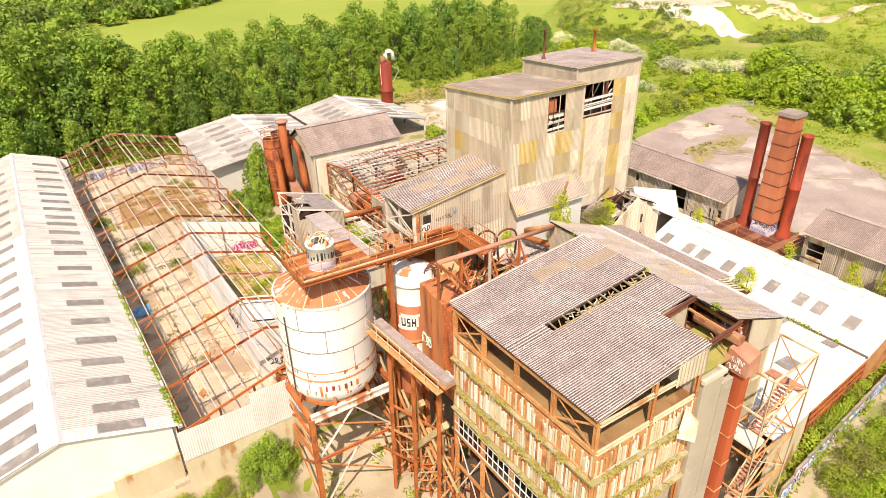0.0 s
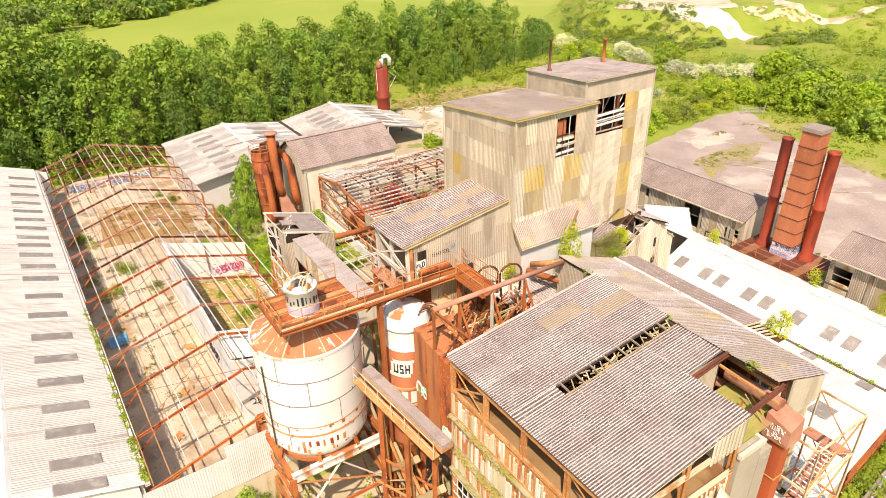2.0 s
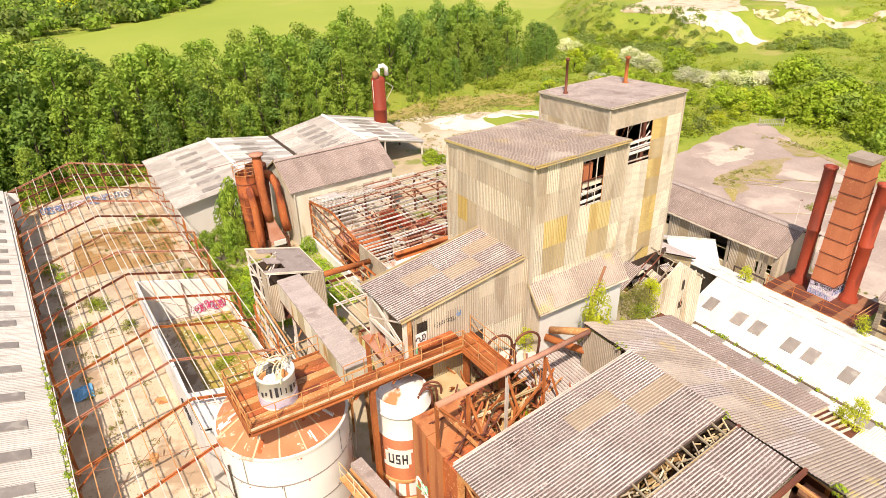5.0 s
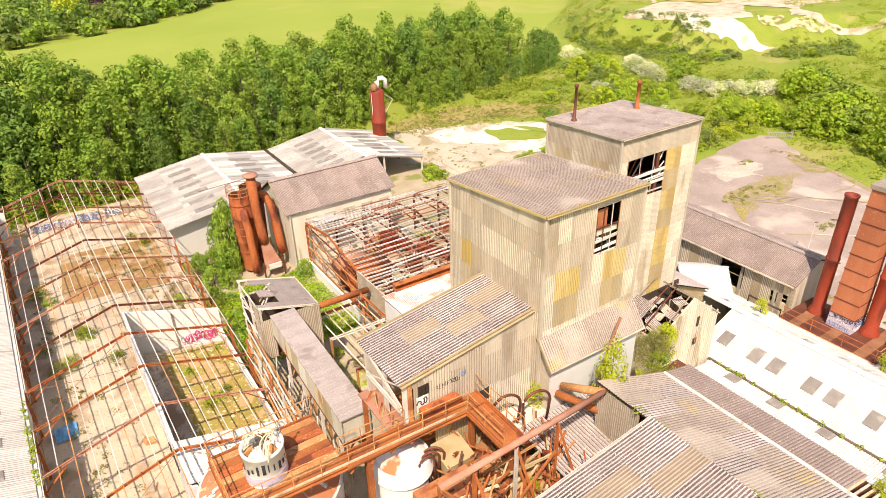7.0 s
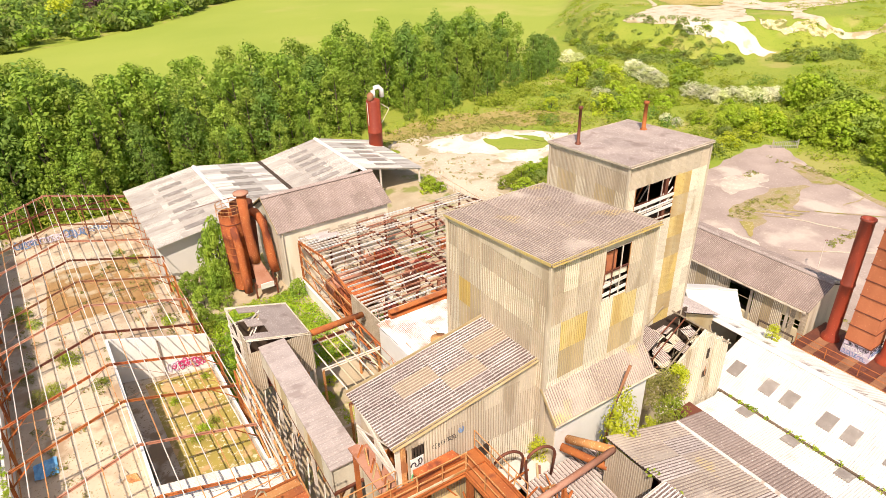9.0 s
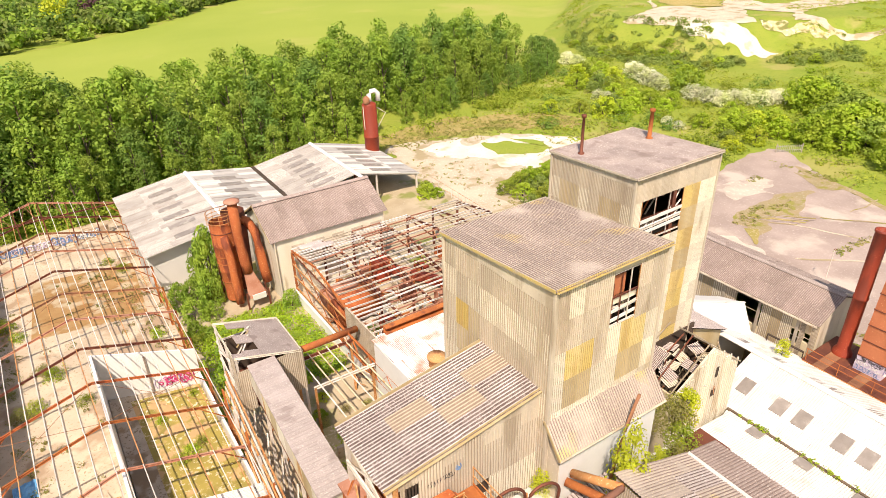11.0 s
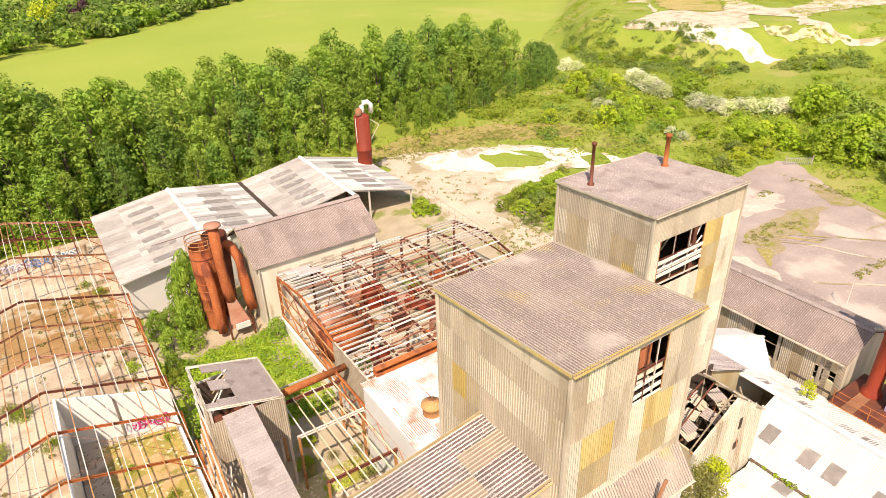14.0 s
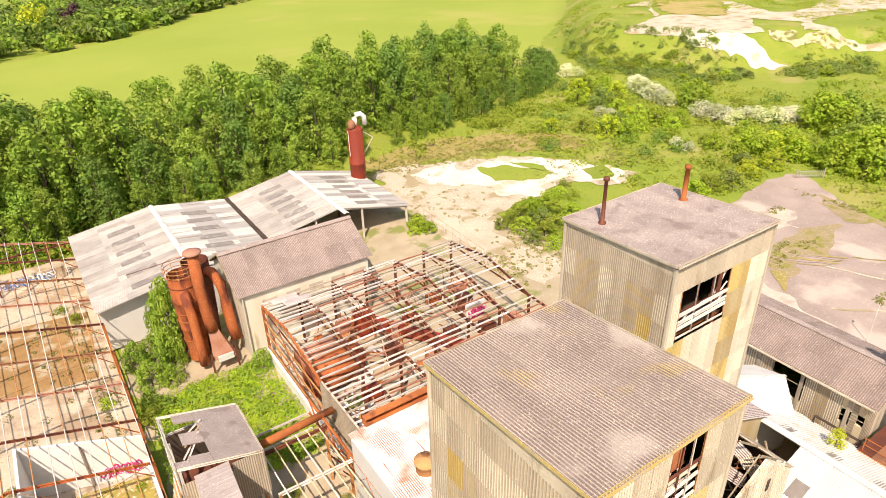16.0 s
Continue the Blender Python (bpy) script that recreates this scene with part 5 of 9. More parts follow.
    for z in (6.2, 6.9, 7.6):
        bar("window_rail", t, (x0 - .08, y0, z), (x0 - .08, y1, z), 0.08, 0.1, "L", WHITE)
    for i in range(4):
        for za, zb in ((0.6, 5.9), (5.9, 0.6)):
            bar("brace", t, (x0, ys[i], za), (x0, ys[i + 1], zb), 0.09, 0.09, "L", STEEL_PALE if i % 2 else RUST_PALE)
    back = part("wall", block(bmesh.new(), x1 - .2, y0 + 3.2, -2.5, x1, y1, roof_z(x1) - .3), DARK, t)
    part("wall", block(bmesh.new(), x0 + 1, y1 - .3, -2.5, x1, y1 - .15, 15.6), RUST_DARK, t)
    part("wall", block(bmesh.new(), 24.3, y0 + .2, -2.5, 24.6, 17.3, 16.2), WALL, t)
    # grey sheets at the far end of the front and the return wall
    cladding(back, (22.3, y0 - .1, 15.2), (2.2, 0, 0), (0, 0, 1.5), 2, 1, lambda r, c: WALL, seed=8, ribs=4)
    cladding(back, (24.5, 17.2, 13.9), (2.5, 0, 0), (0, 0, 3.0), 3, 1, lambda r, c: WALL, seed=9)
    part("moss_floor", block(bmesh.new(), 24.65, 14.3, 14.55, 29.1, 17.15, 14.66), PIT_MOSS, t, "yellow-green moss on the open floor")
    part("duct_run", block(bmesh.new(), 27.7, 14.3, 15.2, 28.2, 17.2, 15.6), PINK_RUST, t)
    bar("notch_rail", t, (27.3, 14.2, 15.9), (27.3, 17.3, 16.1), .1, .12, "C", RUST_PALE)
    for k in range(7):
        bar("loose_rail", t, (25.0 + .5 * k, 14.5 + .33 * (k % 4), 14.7), (25.6 + .45 * k, 15.6 + .2 * (k % 3), 15.3), .07, .07, "L", (RUST, OCHRE, RUST_PALE)[k % 3])
    part("loose_panel", slab(bmesh.new(), (23.1, 13.75, 13.7), (23.6, 13.2, 12.9), (23.8, 13.3, 11.3), (22.8, 13.75, 11.8), 0.05), WALL_PALE, t, "hanging pale sheet")
    part("duct", block(bmesh.new(), 24.5, 13.9, -2.5, 26.2, 15.2, 14.4), CONCRETE, t, "grey rendered shaft")
    part("shaft_cap", block(block(bmesh.new(), 24.4, 13.8, 14.4, 26.3, 14.0, 14.65), 26.1, 14.0, 14.4, 26.3, 15.3, 14.65), WALL_PALE, t)
    return t


works()


# -- the long brown and white roof behind
def white_works():
    t = thing("white_roofed_works", (42, 24, 2), "works with a brown corrugated crown and white-painted slopes", "building")
    ya, yb = 14.6, 28.9
    r1 = plate(t, (27.4, ya, 16.9), (32.45, ya, 15.02), (32.45, yb, 15.02), (27.4, yb, 16.9), DARK)
    cladding(r1, (32.5, ya - .1, 15.05), (0, yb - ya + .2, 0), (-5.2, 0, 1.94), 14, 2, lambda r, c: ROOF_LICHEN if (r + c) % 4 else ROOF, ribs=7, depth=0.026, seed=1)
    yr = 19.6
    r2 = plate(t, (32.46, yr, 14.98), (34.7, yr, 14.48), (34.7, yb, 14.48), (32.46, yb, 14.98), DARK)
    for k in range(6):
        bar("bare_batten", t, (32.6, yr - .15 - .26 * k, 14.95), (34.5 - .1 * k, yr - .15 - .26 * k, 14.5), .1, .08, "B", (CREAM, WALL_PALE)[k % 2])
    part("broken_edge", block(bmesh.new(), 32.5, yr - 1.7, 14.2, 34.6, yr - .02, 14.35), RUST_DARK, t, "dark rusty bearers at the broken roof end")
    cladding(r2, (34.8, yr - .1, 14.5), (0, yb - yr + .2, 0), (-2.3, 0, .54), 9, 1, lambda r, c: ROOF_BROWN, ribs=7, depth=0.03, seed=2)
    ridge_cap(t, (32.5, ya - .1, 15.1), (32.5, yb, 15.1), PALE_ROOF, 0.15)
    yc, yd = 12.6, 35.0
    r3 = plate(t, (32.2, 12.9, 6.86), (47.25, 14.6, 5.36), (47.25, yd, 5.36), (32.2, yd - 4, 6.86), WHITE_ROOF)
    cladding(r3, (47.3, 14.75, 5.4), (0, yd - 15, 0), (-15.0, 0, 1.5), 20, 4, lambda r, c: WHITE_ROOF, ribs=6, seed=3)
    r4 = plate(t, (47.25, yc + 2, 5.35), (52.0, yc + 2, 7.55), (52.0, 36.5, 7.55), (47.25, 36.5, 5.35), WHITE_ROOF)
    cladding(r4, (47.2, 36.5, 5.4), (0, yc - 34.5, 0), (4.85, 0, 2.25), 22, 2, lambda r, c: WHITE_ROOF, ribs=6, seed=4)
    r5 = plate(t, (52.0, yc + 2, 7.55), (57.0, yc + 2, 5.4), (57.0, 40, 5.4), (52.0, 40, 7.55), WHITE_ROOF)
    cladding(r5, (57.1, yc + 2, 5.42), (0, 38 - yc, 0), (-5.1, 0, 2.2), 25, 2, lambda r, c: WHITE_ROOF, ribs=6, seed=5)
    ridge_cap(t, (52.0, yc + 2, 7.65), (52.0, 40, 7.65), WHITE_ROOF, 0.3)
    skylights(r4, (47.25, 0, 5.4), (0, 40, 0), (4.75, 0, 2.2), [(y / 40, 0.44) for y in (35.1, 32.5, 30.9, 28.2, 26.6, 23.9, 21.3, 19.7, 17.1)], (0.95, 1.35))
    skylights(r3, (32.25, 0, 6.95), (0, 40, 0), (15, 0, -1.5), [(y / 40, 0.955) for y in (32.4, 29.0, 25.4, 21.2, 17.1)], (1.0, 0.95))
    skylights(r3, (32.25, 0, 6.95), (0, 40, 0), (15, 0, -1.5), [(y / 40, 0.58) for y in (17.2, 21.2, 25.4)], (1.3, 1.7))
    skylights(r5, (52.0, 0, 7.55), (0, 40, 0), (5, 0, -2.15), [(y / 40, 0.16) for y in (38.0, 34.9, 32.1, 30.7, 28.1, 26.7, 24.0, 20.0, 17)], (0.9, 1.4))
    part("valley_gutter", block(bmesh.new(), 47.14, yc + 2, 5.25, 47.3, 35, 5.56), BURNT_EDGE, t)
    bm = bmesh.new()
    hull(bm, [(37.4, 14.3, 1), (47.2, 15.3, 1), (47.2, 15.5, 1), (37.4, 14.5, 1), (37.4, 14.3, 6.2), (47.2, 15.3, 5.2), (47.2, 15.5, 5.2), (37.4, 14.5, 6.2)])
    part("wall", bm, RUST_DARK, t, "shaded rusty wall under the eave")
    bm = bmesh.new()
    hull(bm, [(32.2, 13.0, 1), (37.4, 13.6, 1), (37.4, 13.8, 1), (32.2, 13.2, 1), (32.2, 13.0, 6.75), (37.4, 13.6, 6.25), (37.4, 13.8, 6.25), (32.2, 13.2, 6.75)])
    part("wall", bm, CREAM, t)
    for i in range(9):
        f = i / 8
        bar("eave_post", t, (37.6 + 9.6 * f, 13.6 + 1.05 * f, 1.2), (37.6 + 9.6 * f, 13.6 + 1.05 * f, 6.2 - .95 * f), .14, .14, "I", RUST)
    for h_ in (.1, .7, 1.3):
        bar("eave_beam", t, (37.4, 13.5, 6.25 - h_), (47.3, 14.6, 5.26 - h_), .1, .16, "C", RUST)
    bm = bmesh.new()
    hull(bm, [(47.25, 14.7, 1), (52, 14.7, 1), (52, 14.9, 1), (47.25, 14.9, 1), (47.25, 14.7, 5.2), (52, 14.7, 7.4), (52, 14.9, 7.4), (47.25, 14.9, 5.2)])
    hull(bm, [(52, 14.7, 1), (57, 14.7, 1), (57, 14.9, 1), (52, 14.9, 1), (52, 14.7, 7.4), (57, 14.7, 5.2), (57, 14.9, 5.2), (52, 14.9, 7.4)])
    part("wall", bm, RUST_PALE, t)
    part("wall", block(bmesh.new(), 34.4, yr, 6.4, 34.55, yb, 14.4), CREAM, t)
    part("wall", block(bmesh.new(), 32.2, ya + .3, 6.4, 32.38, yr, 14.85), CREAM, t)
    bm = bmesh.new()
    hull(bm, [(29.3, ya, 13.4), (32.4, ya, 13.4), (32.4, ya + .1, 13.4), (29.3, ya + .1, 13.4), (29.3, ya, 16.05), (32.4, ya, 14.9), (32.4, ya + .1, 14.9), (29.3, ya + .1, 16.05)])
    part("wall", bm, WALL, t)
    part("wall", block(bmesh.new(), 56.8, yc + 2, 1, 57, 40, 5.3), CREAM, t)
    part("rear_deck", block(bmesh.new(), 29.2, yb + .02, 12.8, 36.4, 30.75, 13.02), RUST_DARK, t, "overgrown rusty deck behind the brown roof")
    side = part("wall", block(bmesh.new(), 29.2, ya + .3, 0, 29.4, yb, 15.9), RUST_DARK, t)
    cladding(side, (27.45, yb, 13.4), (0, -2.5, 0), (0, 0, 3.3), 3, 1, lambda r, c: WALL, seed=6)
    part("wall", block(bmesh.new(), 27.5, yb - .2, 0, 34.5, yb, 14.3), WALL, t)
    return t


white_works()


def gable_house():
    t = thing("gable_house", (44, 38, 3), "cream corrugated gable house with a collapsed roof", "house")
    x0, xm, x1, y0, y1, e, r = 40.6, 44.2, 47.4, 35.1, 38.9, 9.7, 12.1
    bm = bmesh.new()
    hull(bm, [(x0, y0 + .05, 3), (xm, y0 + .05, 3), (xm, y0 + .2, 3), (x0, y0 + .2, 3), (x0, y0 + .05, e), (xm, y0 + .05, r), (xm, y0 + .2, r), (x0, y0 + .2, e)])
    hull(bm, [(xm, y0 + .05, 3), (x1, y0 + .05, 3), (x1, y0 + .2, 3), (xm, y0 + .2, 3), (xm, y0 + .05, r), (x1, y0 + .05, e), (x1, y0 + .2, e), (xm, y0 + .2, r)])
    part("wall", bm, WALL_PALE, t)
    for i in range(7):
        x = x0 + (x1 - x0) * (i + .5) / 7
        top = r - abs(x - xm) * (r - e) / 3.3
        bm = bmesh.new()
        for k in range(4):
            xa = x - .48 + k * .24
            block(bm, xa, y0 - .02, 5, xa + .12, y0 + .05, top - .1)
        part("rib_sheet", bm, WALL_PALE, t)
    part("wall", block(bmesh.new(), x1 - .15, y0 + .2, 3, x1, y1, e), CREAM, t)
    part("wall", block(bmesh.new(), x0, y0 + .2, 3, x0 + .15, y1, e), CREAM, t)
    # rear wall, floor and lining painted near-black for the collapsed interior's shade
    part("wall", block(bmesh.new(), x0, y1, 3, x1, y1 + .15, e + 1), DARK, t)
    part("floor", block(bmesh.new(), x0 + .16, y0 + .21, 6.2, x1 - .16, y1 - .01, 6.4), DARK, t, "fallen floor, near-black for the interior's shade")
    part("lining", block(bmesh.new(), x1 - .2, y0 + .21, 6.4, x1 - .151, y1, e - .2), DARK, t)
    rng = random.Random(6)
    for k in range(9):
        y = y0 + .4 + k * 0.42
        if k in (0, 3, 5, 8):
            bar("rafter", t, (x0, y, e), (xm, y + rng.uniform(-.2, .2), r - .3 * (k == 5)), 0.07, 0.1, "B", RUST_DARK if k % 2 else WOOD)
        if k % 3 == 0:
            bar("rafter", t, (x1, y, e), (xm, y, r), 0.08, 0.12, "B", WOOD)
    for k in range(34):
        a = Vector((rng.uniform(x0, x1), rng.uniform(y0 + .3, y1), rng.uniform(6.6, 9.3)))
        b = a + Vector((rng.uniform(-1.8, 1.8), rng.uniform(-1.5, 1.5), rng.uniform(-1.0, 1.4)))
        b.x, b.y = min(x1 - .2, max(x0 + .2, b.x)), min(y1 - .2, max(y0 + .3, b.y))
        bar("fallen_timber", t, a, b, 0.07, 0.09, "B", (WOOD, RUST_DARK, RUST, WOOD)[k % 4])
    torn_a = plate(t, (x0 - .1, y1 - 1.5, e), (x0 - .1, y1, e), (x0 + 1.7, y1, e + 1.25), (x0 + 1.7, y1 - 1.5, e + 1.25), DARK, "torn_roof")
    cladding(torn_a, (x0 - .1, y1, e + .05), (0, -1.6, 0), (2.0, 0, 1.35), 2, 1, lambda i, j: ROOF, ribs=7, depth=.026, seed=3, lean=.06)
    for k in range(16):
        a = Vector((rng.uniform(x0 + .3, x1 - .6), rng.uniform(y0 + .4, y1 - .4), rng.uniform(9.2, 10.6)))
        bar("fallen_timber", t, a, a + Vector((rng.uniform(-1.2, 1.2), rng.uniform(-.9, .9), rng.uniform(-1.2, .5))), .06, .08, "B", (WALL_PALE, WOOD, STEEL_PALE, BROWN_RUST)[k % 4])
    for k, (xa, ya_, za) in enumerate(((42.2, 36.6, 9.3), (44.6, 37.4, 9.0), (43.2, 38.0, 8.4), (45.4, 36.2, 8.8), (43.6, 36.0, 9.9), (42.6, 37.6, 10.2), (45.0, 36.9, 10.0), (41.4, 36.2, 9.2), (44.2, 38.2, 10.1), (43.0, 36.9, 9.6))):
        hang = thing("fallen_roof_sheet", (xa, ya_, za), "torn corrugated sheet fallen on broken rafters", "roof sheet", "sheets of the collapsed roof")
        cladding(hang, (xa, ya_, za), (.9, .35 * (k % 2) - .1, .1), (-.5 + .4 * (k % 4), .9, .45 - .3 * (k // 4)), 1, 1, lambda i, j: WALL_PALE if k % 2 else ROOF, ribs=6, depth=.026, seed=k)
    plate(t, (x1 + .1, y0 - .1, e - .05), (x1 + .1, y1, e - .05), (xm + 2.2, y1, e + .8), (xm + 2.2, y0 - .1, e + .8), WALL)
    # two small openings drawn as plates, their inner shade painted near-black
    for x, z, a, b in ((44.84, 9.9, .13, .42), (44.86, 8.1, .2, .28)):
        bm = bmesh.new()
        block(bm, x - a, y0 - .06, z - b, x + a, y0 - .03, z + b)
        part("window_opening", bm, DARK, t)
    # small hipped store beyond
    s = thing("lean_store", (49.5, 41, 3), "small ochre store with a grey sloping roof", "store")
    part("wall", hull(bmesh.new(), [(47.5, 39.2, 2.5), (51.7, 39.2, 2.5), (51.7, 45, 2.5), (47.5, 45, 2.5), (47.5, 39.2, 10.1), (51.7, 39.2, 8.15), (51.7, 45, 8.15), (47.5, 45, 10.1)]), OCHRE, s)
    rf = plate(s, (47.0, 38.9, 10.4), (52.0, 39.0, 8.1), (52.0, 45.3, 8.1), (47.0, 45.3, 10.4), DARK)
    cladding(rf, (52.1, 38.8, 8.15), (0, 6.6, 0), (-5.1, 0, 2.3), 6, 1, lambda r_, c: ROOF)


gable_house()


def white_store():
    t = thing("white_store", (54, 41, 3), "small white store with a sloping white roof beside the works", "store")
    plate(t, (50.7, 40.0, 7.3), (56.0, 38.9, 5.9), (57.6, 40.9, 7.4), (52.6, 42.7, 8.5), WHITE_ROOF, thick=.12)
    part("back_slope", slab(bmesh.new(), (52.6, 42.75, 8.5), (57.6, 40.95, 7.4), (58.3, 43.6, 6.4), (53.6, 45.4, 7.4), .1), WHITE_ROOF, t)
    part("wall", hull(bmesh.new(), [(50.9, 40.1, 2.5), (55.9, 39.1, 2.5), (57.9, 43.4, 2.5), (53.4, 45.1, 2.5), (50.9, 40.1, 7.1), (55.9, 39.1, 5.75), (57.9, 43.4, 6.2), (53.4, 45.1, 7.1)]), RENDERED, t)
    bar("ridge_strip", t, (52.6, 42.7, 8.56), (57.6, 40.9, 7.46), .2, .08, "B", PALE_ROOF)


white_store()


# -- the long low building in front of the yard, in two lengths
def long_building(name, ya, yb, openings, seed):
    rng = random.Random(seed)
    t = thing(name, (61, (ya + yb) / 2, 2.8), "long low building with a lichen-brown corrugated roof and stained concrete wall", "building")
    x0, xm, x1, e, r = 58.9, 61.7, 65.4, 7.95, 9.55
    cuts = sorted(openings)
    y = ya
    for a, b, lo, hi in cuts + [(yb, yb, e, e)]:
        w = part("wall", block(bmesh.new(), x0 + .05, y, 2.4, x0 + .2, a, e), CREAM, t)
        cladding(w, (x0 + .02, a, 2.5), (0, y - a, 0), (0, 0, e - 2.6), max(1, round((a - y) / 1.05)), 1, lambda i, j: rng.choice((WALL_PALE, WALL, WALL_PALE, OCHRE)), ribs=6, seed=seed)
        if b > a:
            part("wall", block(bmesh.new(), x0, a, 2.4, x0 + .2, b, lo), CREAM, t)
            part("wall", block(bmesh.new(), x0, a, hi, x0 + .2, b, e), CREAM, t)
        y = b
    gable_walls(t, WALL, x0 + .2, x1, ya + .02, yb - .02, 2.4, e, r, skip=(0,))
    n = max(2, round((yb - ya) / 1.05))
    rng = random.Random(seed)
    f = plate(t, (x0 - .3, ya - .1, e - .1), (xm, ya - .1, r - .05), (xm, yb + .1, r - .05), (x0 - .3, yb + .1, e - .1), DARK)
    cladding(f, (x0 - .45, yb + .15, e - .1), (0, ya - yb - .3, 0), (xm - x0 + .45, 0, r - e + .1), n, 2, lambda a, b: ROOF_BROWN, ribs=7, depth=0.02, seed=seed)
    g = plate(t, (xm, ya - .1, r - .05), (x1 + .3, ya - .1, e - .1), (x1 + .3, yb + .1, e - .1), (xm, yb + .1, r - .05), DARK)
    cladding(g, (x1 + .4, ya - .15, e - .08), (0, yb - ya + .3, 0), (xm - x1 - .4, 0, r - e + .08), n, 2, lambda a, b: ROOF_BROWN, ribs=7, depth=0.02, seed=seed + 1)
    ridge_cap(t, (xm, ya - .1, r + .03), (xm, yb + .1, r + .03), ROOF_FLAT, 0.25)
    for i in range(int((yb - ya) / 3.4)):
        yy = ya + 1.5 + i * 3.4
        part("pilaster", block(bmesh.new(), x0 - .1, yy, 2.4, x0 - .003, yy + .25, e - .15), CONCRETE, t)
    for a, b, lo, hi in cuts:
        bar("window_rail", t, (x0 + .05, a, (lo + hi) / 2), (x0 + .05, b, (lo + hi) / 2), .05, .06, "L", WALL)
    bar("gutter", t, (x0 - .5, ya, e - .2), (x0 - .5, yb, e - .2), .14, .12, "C", WALL)


long_building("long_building", 35.2, 52.0, [(40.0, 42.5, 4.9, 7.6), (36.6, 37.3, 5.2, 6.4), (35.7, 36.2, 5.6, 6.5), (47.0, 47.7, 6.2, 7.2)], 3)
long_building("long_building", -16.0, 26.6, [(24.6, 26.2, 5.4, 6.9)], 8)


# -- barns and sheds at the rear
def barn():
    t = thing("brown_barn", (35, 78.5, 2), "gabled barn with a brown lichen-covered corrugated roof", "barn")
    x0, x1, y0, ym, y1, e, r = 27.9, 41.2, 74.0, 78.3, 82.6, 8.4, 10.95
    gable_walls(t, WALL_PALE, x0 + .3, x1 - .3, y0 + .25, y1 - .25, 1.0, e, r - .1, "x")
    a = plate(t, (x0, y0, e - .05), (x1, y0, e - .05), (x1, ym, r - .05), (x0, ym, r - .05), DARK)
    cladding(a, (x0 - .1, y0 - .1, e - .05), (x1 - x0 + .2, 0, 0), (0, ym - y0 + .1, r - e + .05), 13, 2, lambda i, j: ROOF_BROWN, ribs=7, depth=0.02)
    b = plate(t, (x0, ym, r - .05), (x1, ym, r - .05), (x1, y1, e - .05), (x0, y1, e - .05), DARK)
    cladding(b, (x1 + .1, y1 + .1, e - .05), (x0 - x1 - .2, 0, 0), (0, ym - y1 - .1, r - e + .05), 13, 2, lambda i, j: ROOF_BROWN, ribs=7, depth=0.02)
    ridge_cap(t, (x0 - .1, ym, r + .03), (x1 + .1, ym, r + .03), ROOF_BROWN)
    for s in (-1, 1):
        bar("verge_trim", t, (x0 - .12, ym + s * 4.35, e), (x0 - .12, ym, r + .02), .12, .16, "L", OCHRE)
    bar("downpipe", t, (x0 + .35, y0 + .05, 1.2), (x0 + .35, y0 + .05, e - .2), .12, .12, "O", WALL)
    for i in range(5):
        part("wall_panel", block(bmesh.new(), 30 + i * 2.3, y0 + .21, 6.6, 31.4 + i * 2.3, y0 + .246, 7.3), WALL, t)


barn()


def open_sheds():
    t = thing("open_sheds", (36, 95, 2), "two-bay shed with a weathered white roof and grey rooflights", "shed")
    yb = 103.0
    lines = [(17.2, 5.9), (26.5, 7.3), (35.5, 5.85), (44.5, 7.55), (54.0, 5.3)]
    for k in range(4):
        (xa, za), (xb, zb) = lines[k], lines[k + 1]
        near = 83.5 if k < 1 else (84.5 if k == 1 else 87.9)
        roof = plate(t, (xa, near, za - .05), (xb, near, zb - .05), (xb, yb, zb - .05), (xa, yb, za - .05), PALE_ROOF)
        n = round((yb - near) / 1.05)
        rng = random.Random(k)

        def pick(r, c):
            return GREY_ROOF if rng.random() < .62 else PALE_ROOF
        if zb > za:
            cladding(roof, (xa - .1, yb, za - .04), (0, near - yb, 0), (xb - xa + .1, 0, zb - za), n, 3, pick, ribs=6, seed=k)
        else:
            cladding(roof, (xb + .1, near, zb - .04), (0, yb - near, 0), (xa - xb - .1, 0, za - zb), n, 3, pick, ribs=6, seed=k)
        places = [((i + .7) / 7.2, .45 if k % 2 else .55) for i in range(6)]
        skylights(roof, (xa, near, za), (0, yb - near, 0), (xb - xa, 0, zb - za), places, (1.0, 3.0))
    for x, z in (lines[1], lines[3]):
        ridge_cap(t, (x, 86, z + .03), (x, yb, z + .03), WHITE_ROOF, .3)
    part("valley_gutter", block(bmesh.new(), 35.2, 86, 5.7, 35.8, yb, 5.92), DARK, t)
    gable_walls(t, PALE_ROOF, 17.4, 35.3, 84.4, 102.8, 1.0, 5.75, 7.0)
    # rear walls near-black, with the open bay's shade in the colour
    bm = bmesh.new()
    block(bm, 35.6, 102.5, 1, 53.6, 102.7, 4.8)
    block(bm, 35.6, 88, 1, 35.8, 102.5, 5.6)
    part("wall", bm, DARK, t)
    for x in (41.5, 47.5, 53.7):
        for y in (88.2, 95, 102):
            z = 7.5 - abs(x - 44.5) * .23
            bar("post", t, (x, y, 1.5), (x, y, z - .2), .2, .2, "I", STEEL_PALE if y < 90 else RUST_DARK)
    bar("edge_beam", t, (44.5, 88.1, 7.3), (53.9, 88.1, 5.1), .14, .2, "C", STEEL_PALE)


open_sheds()


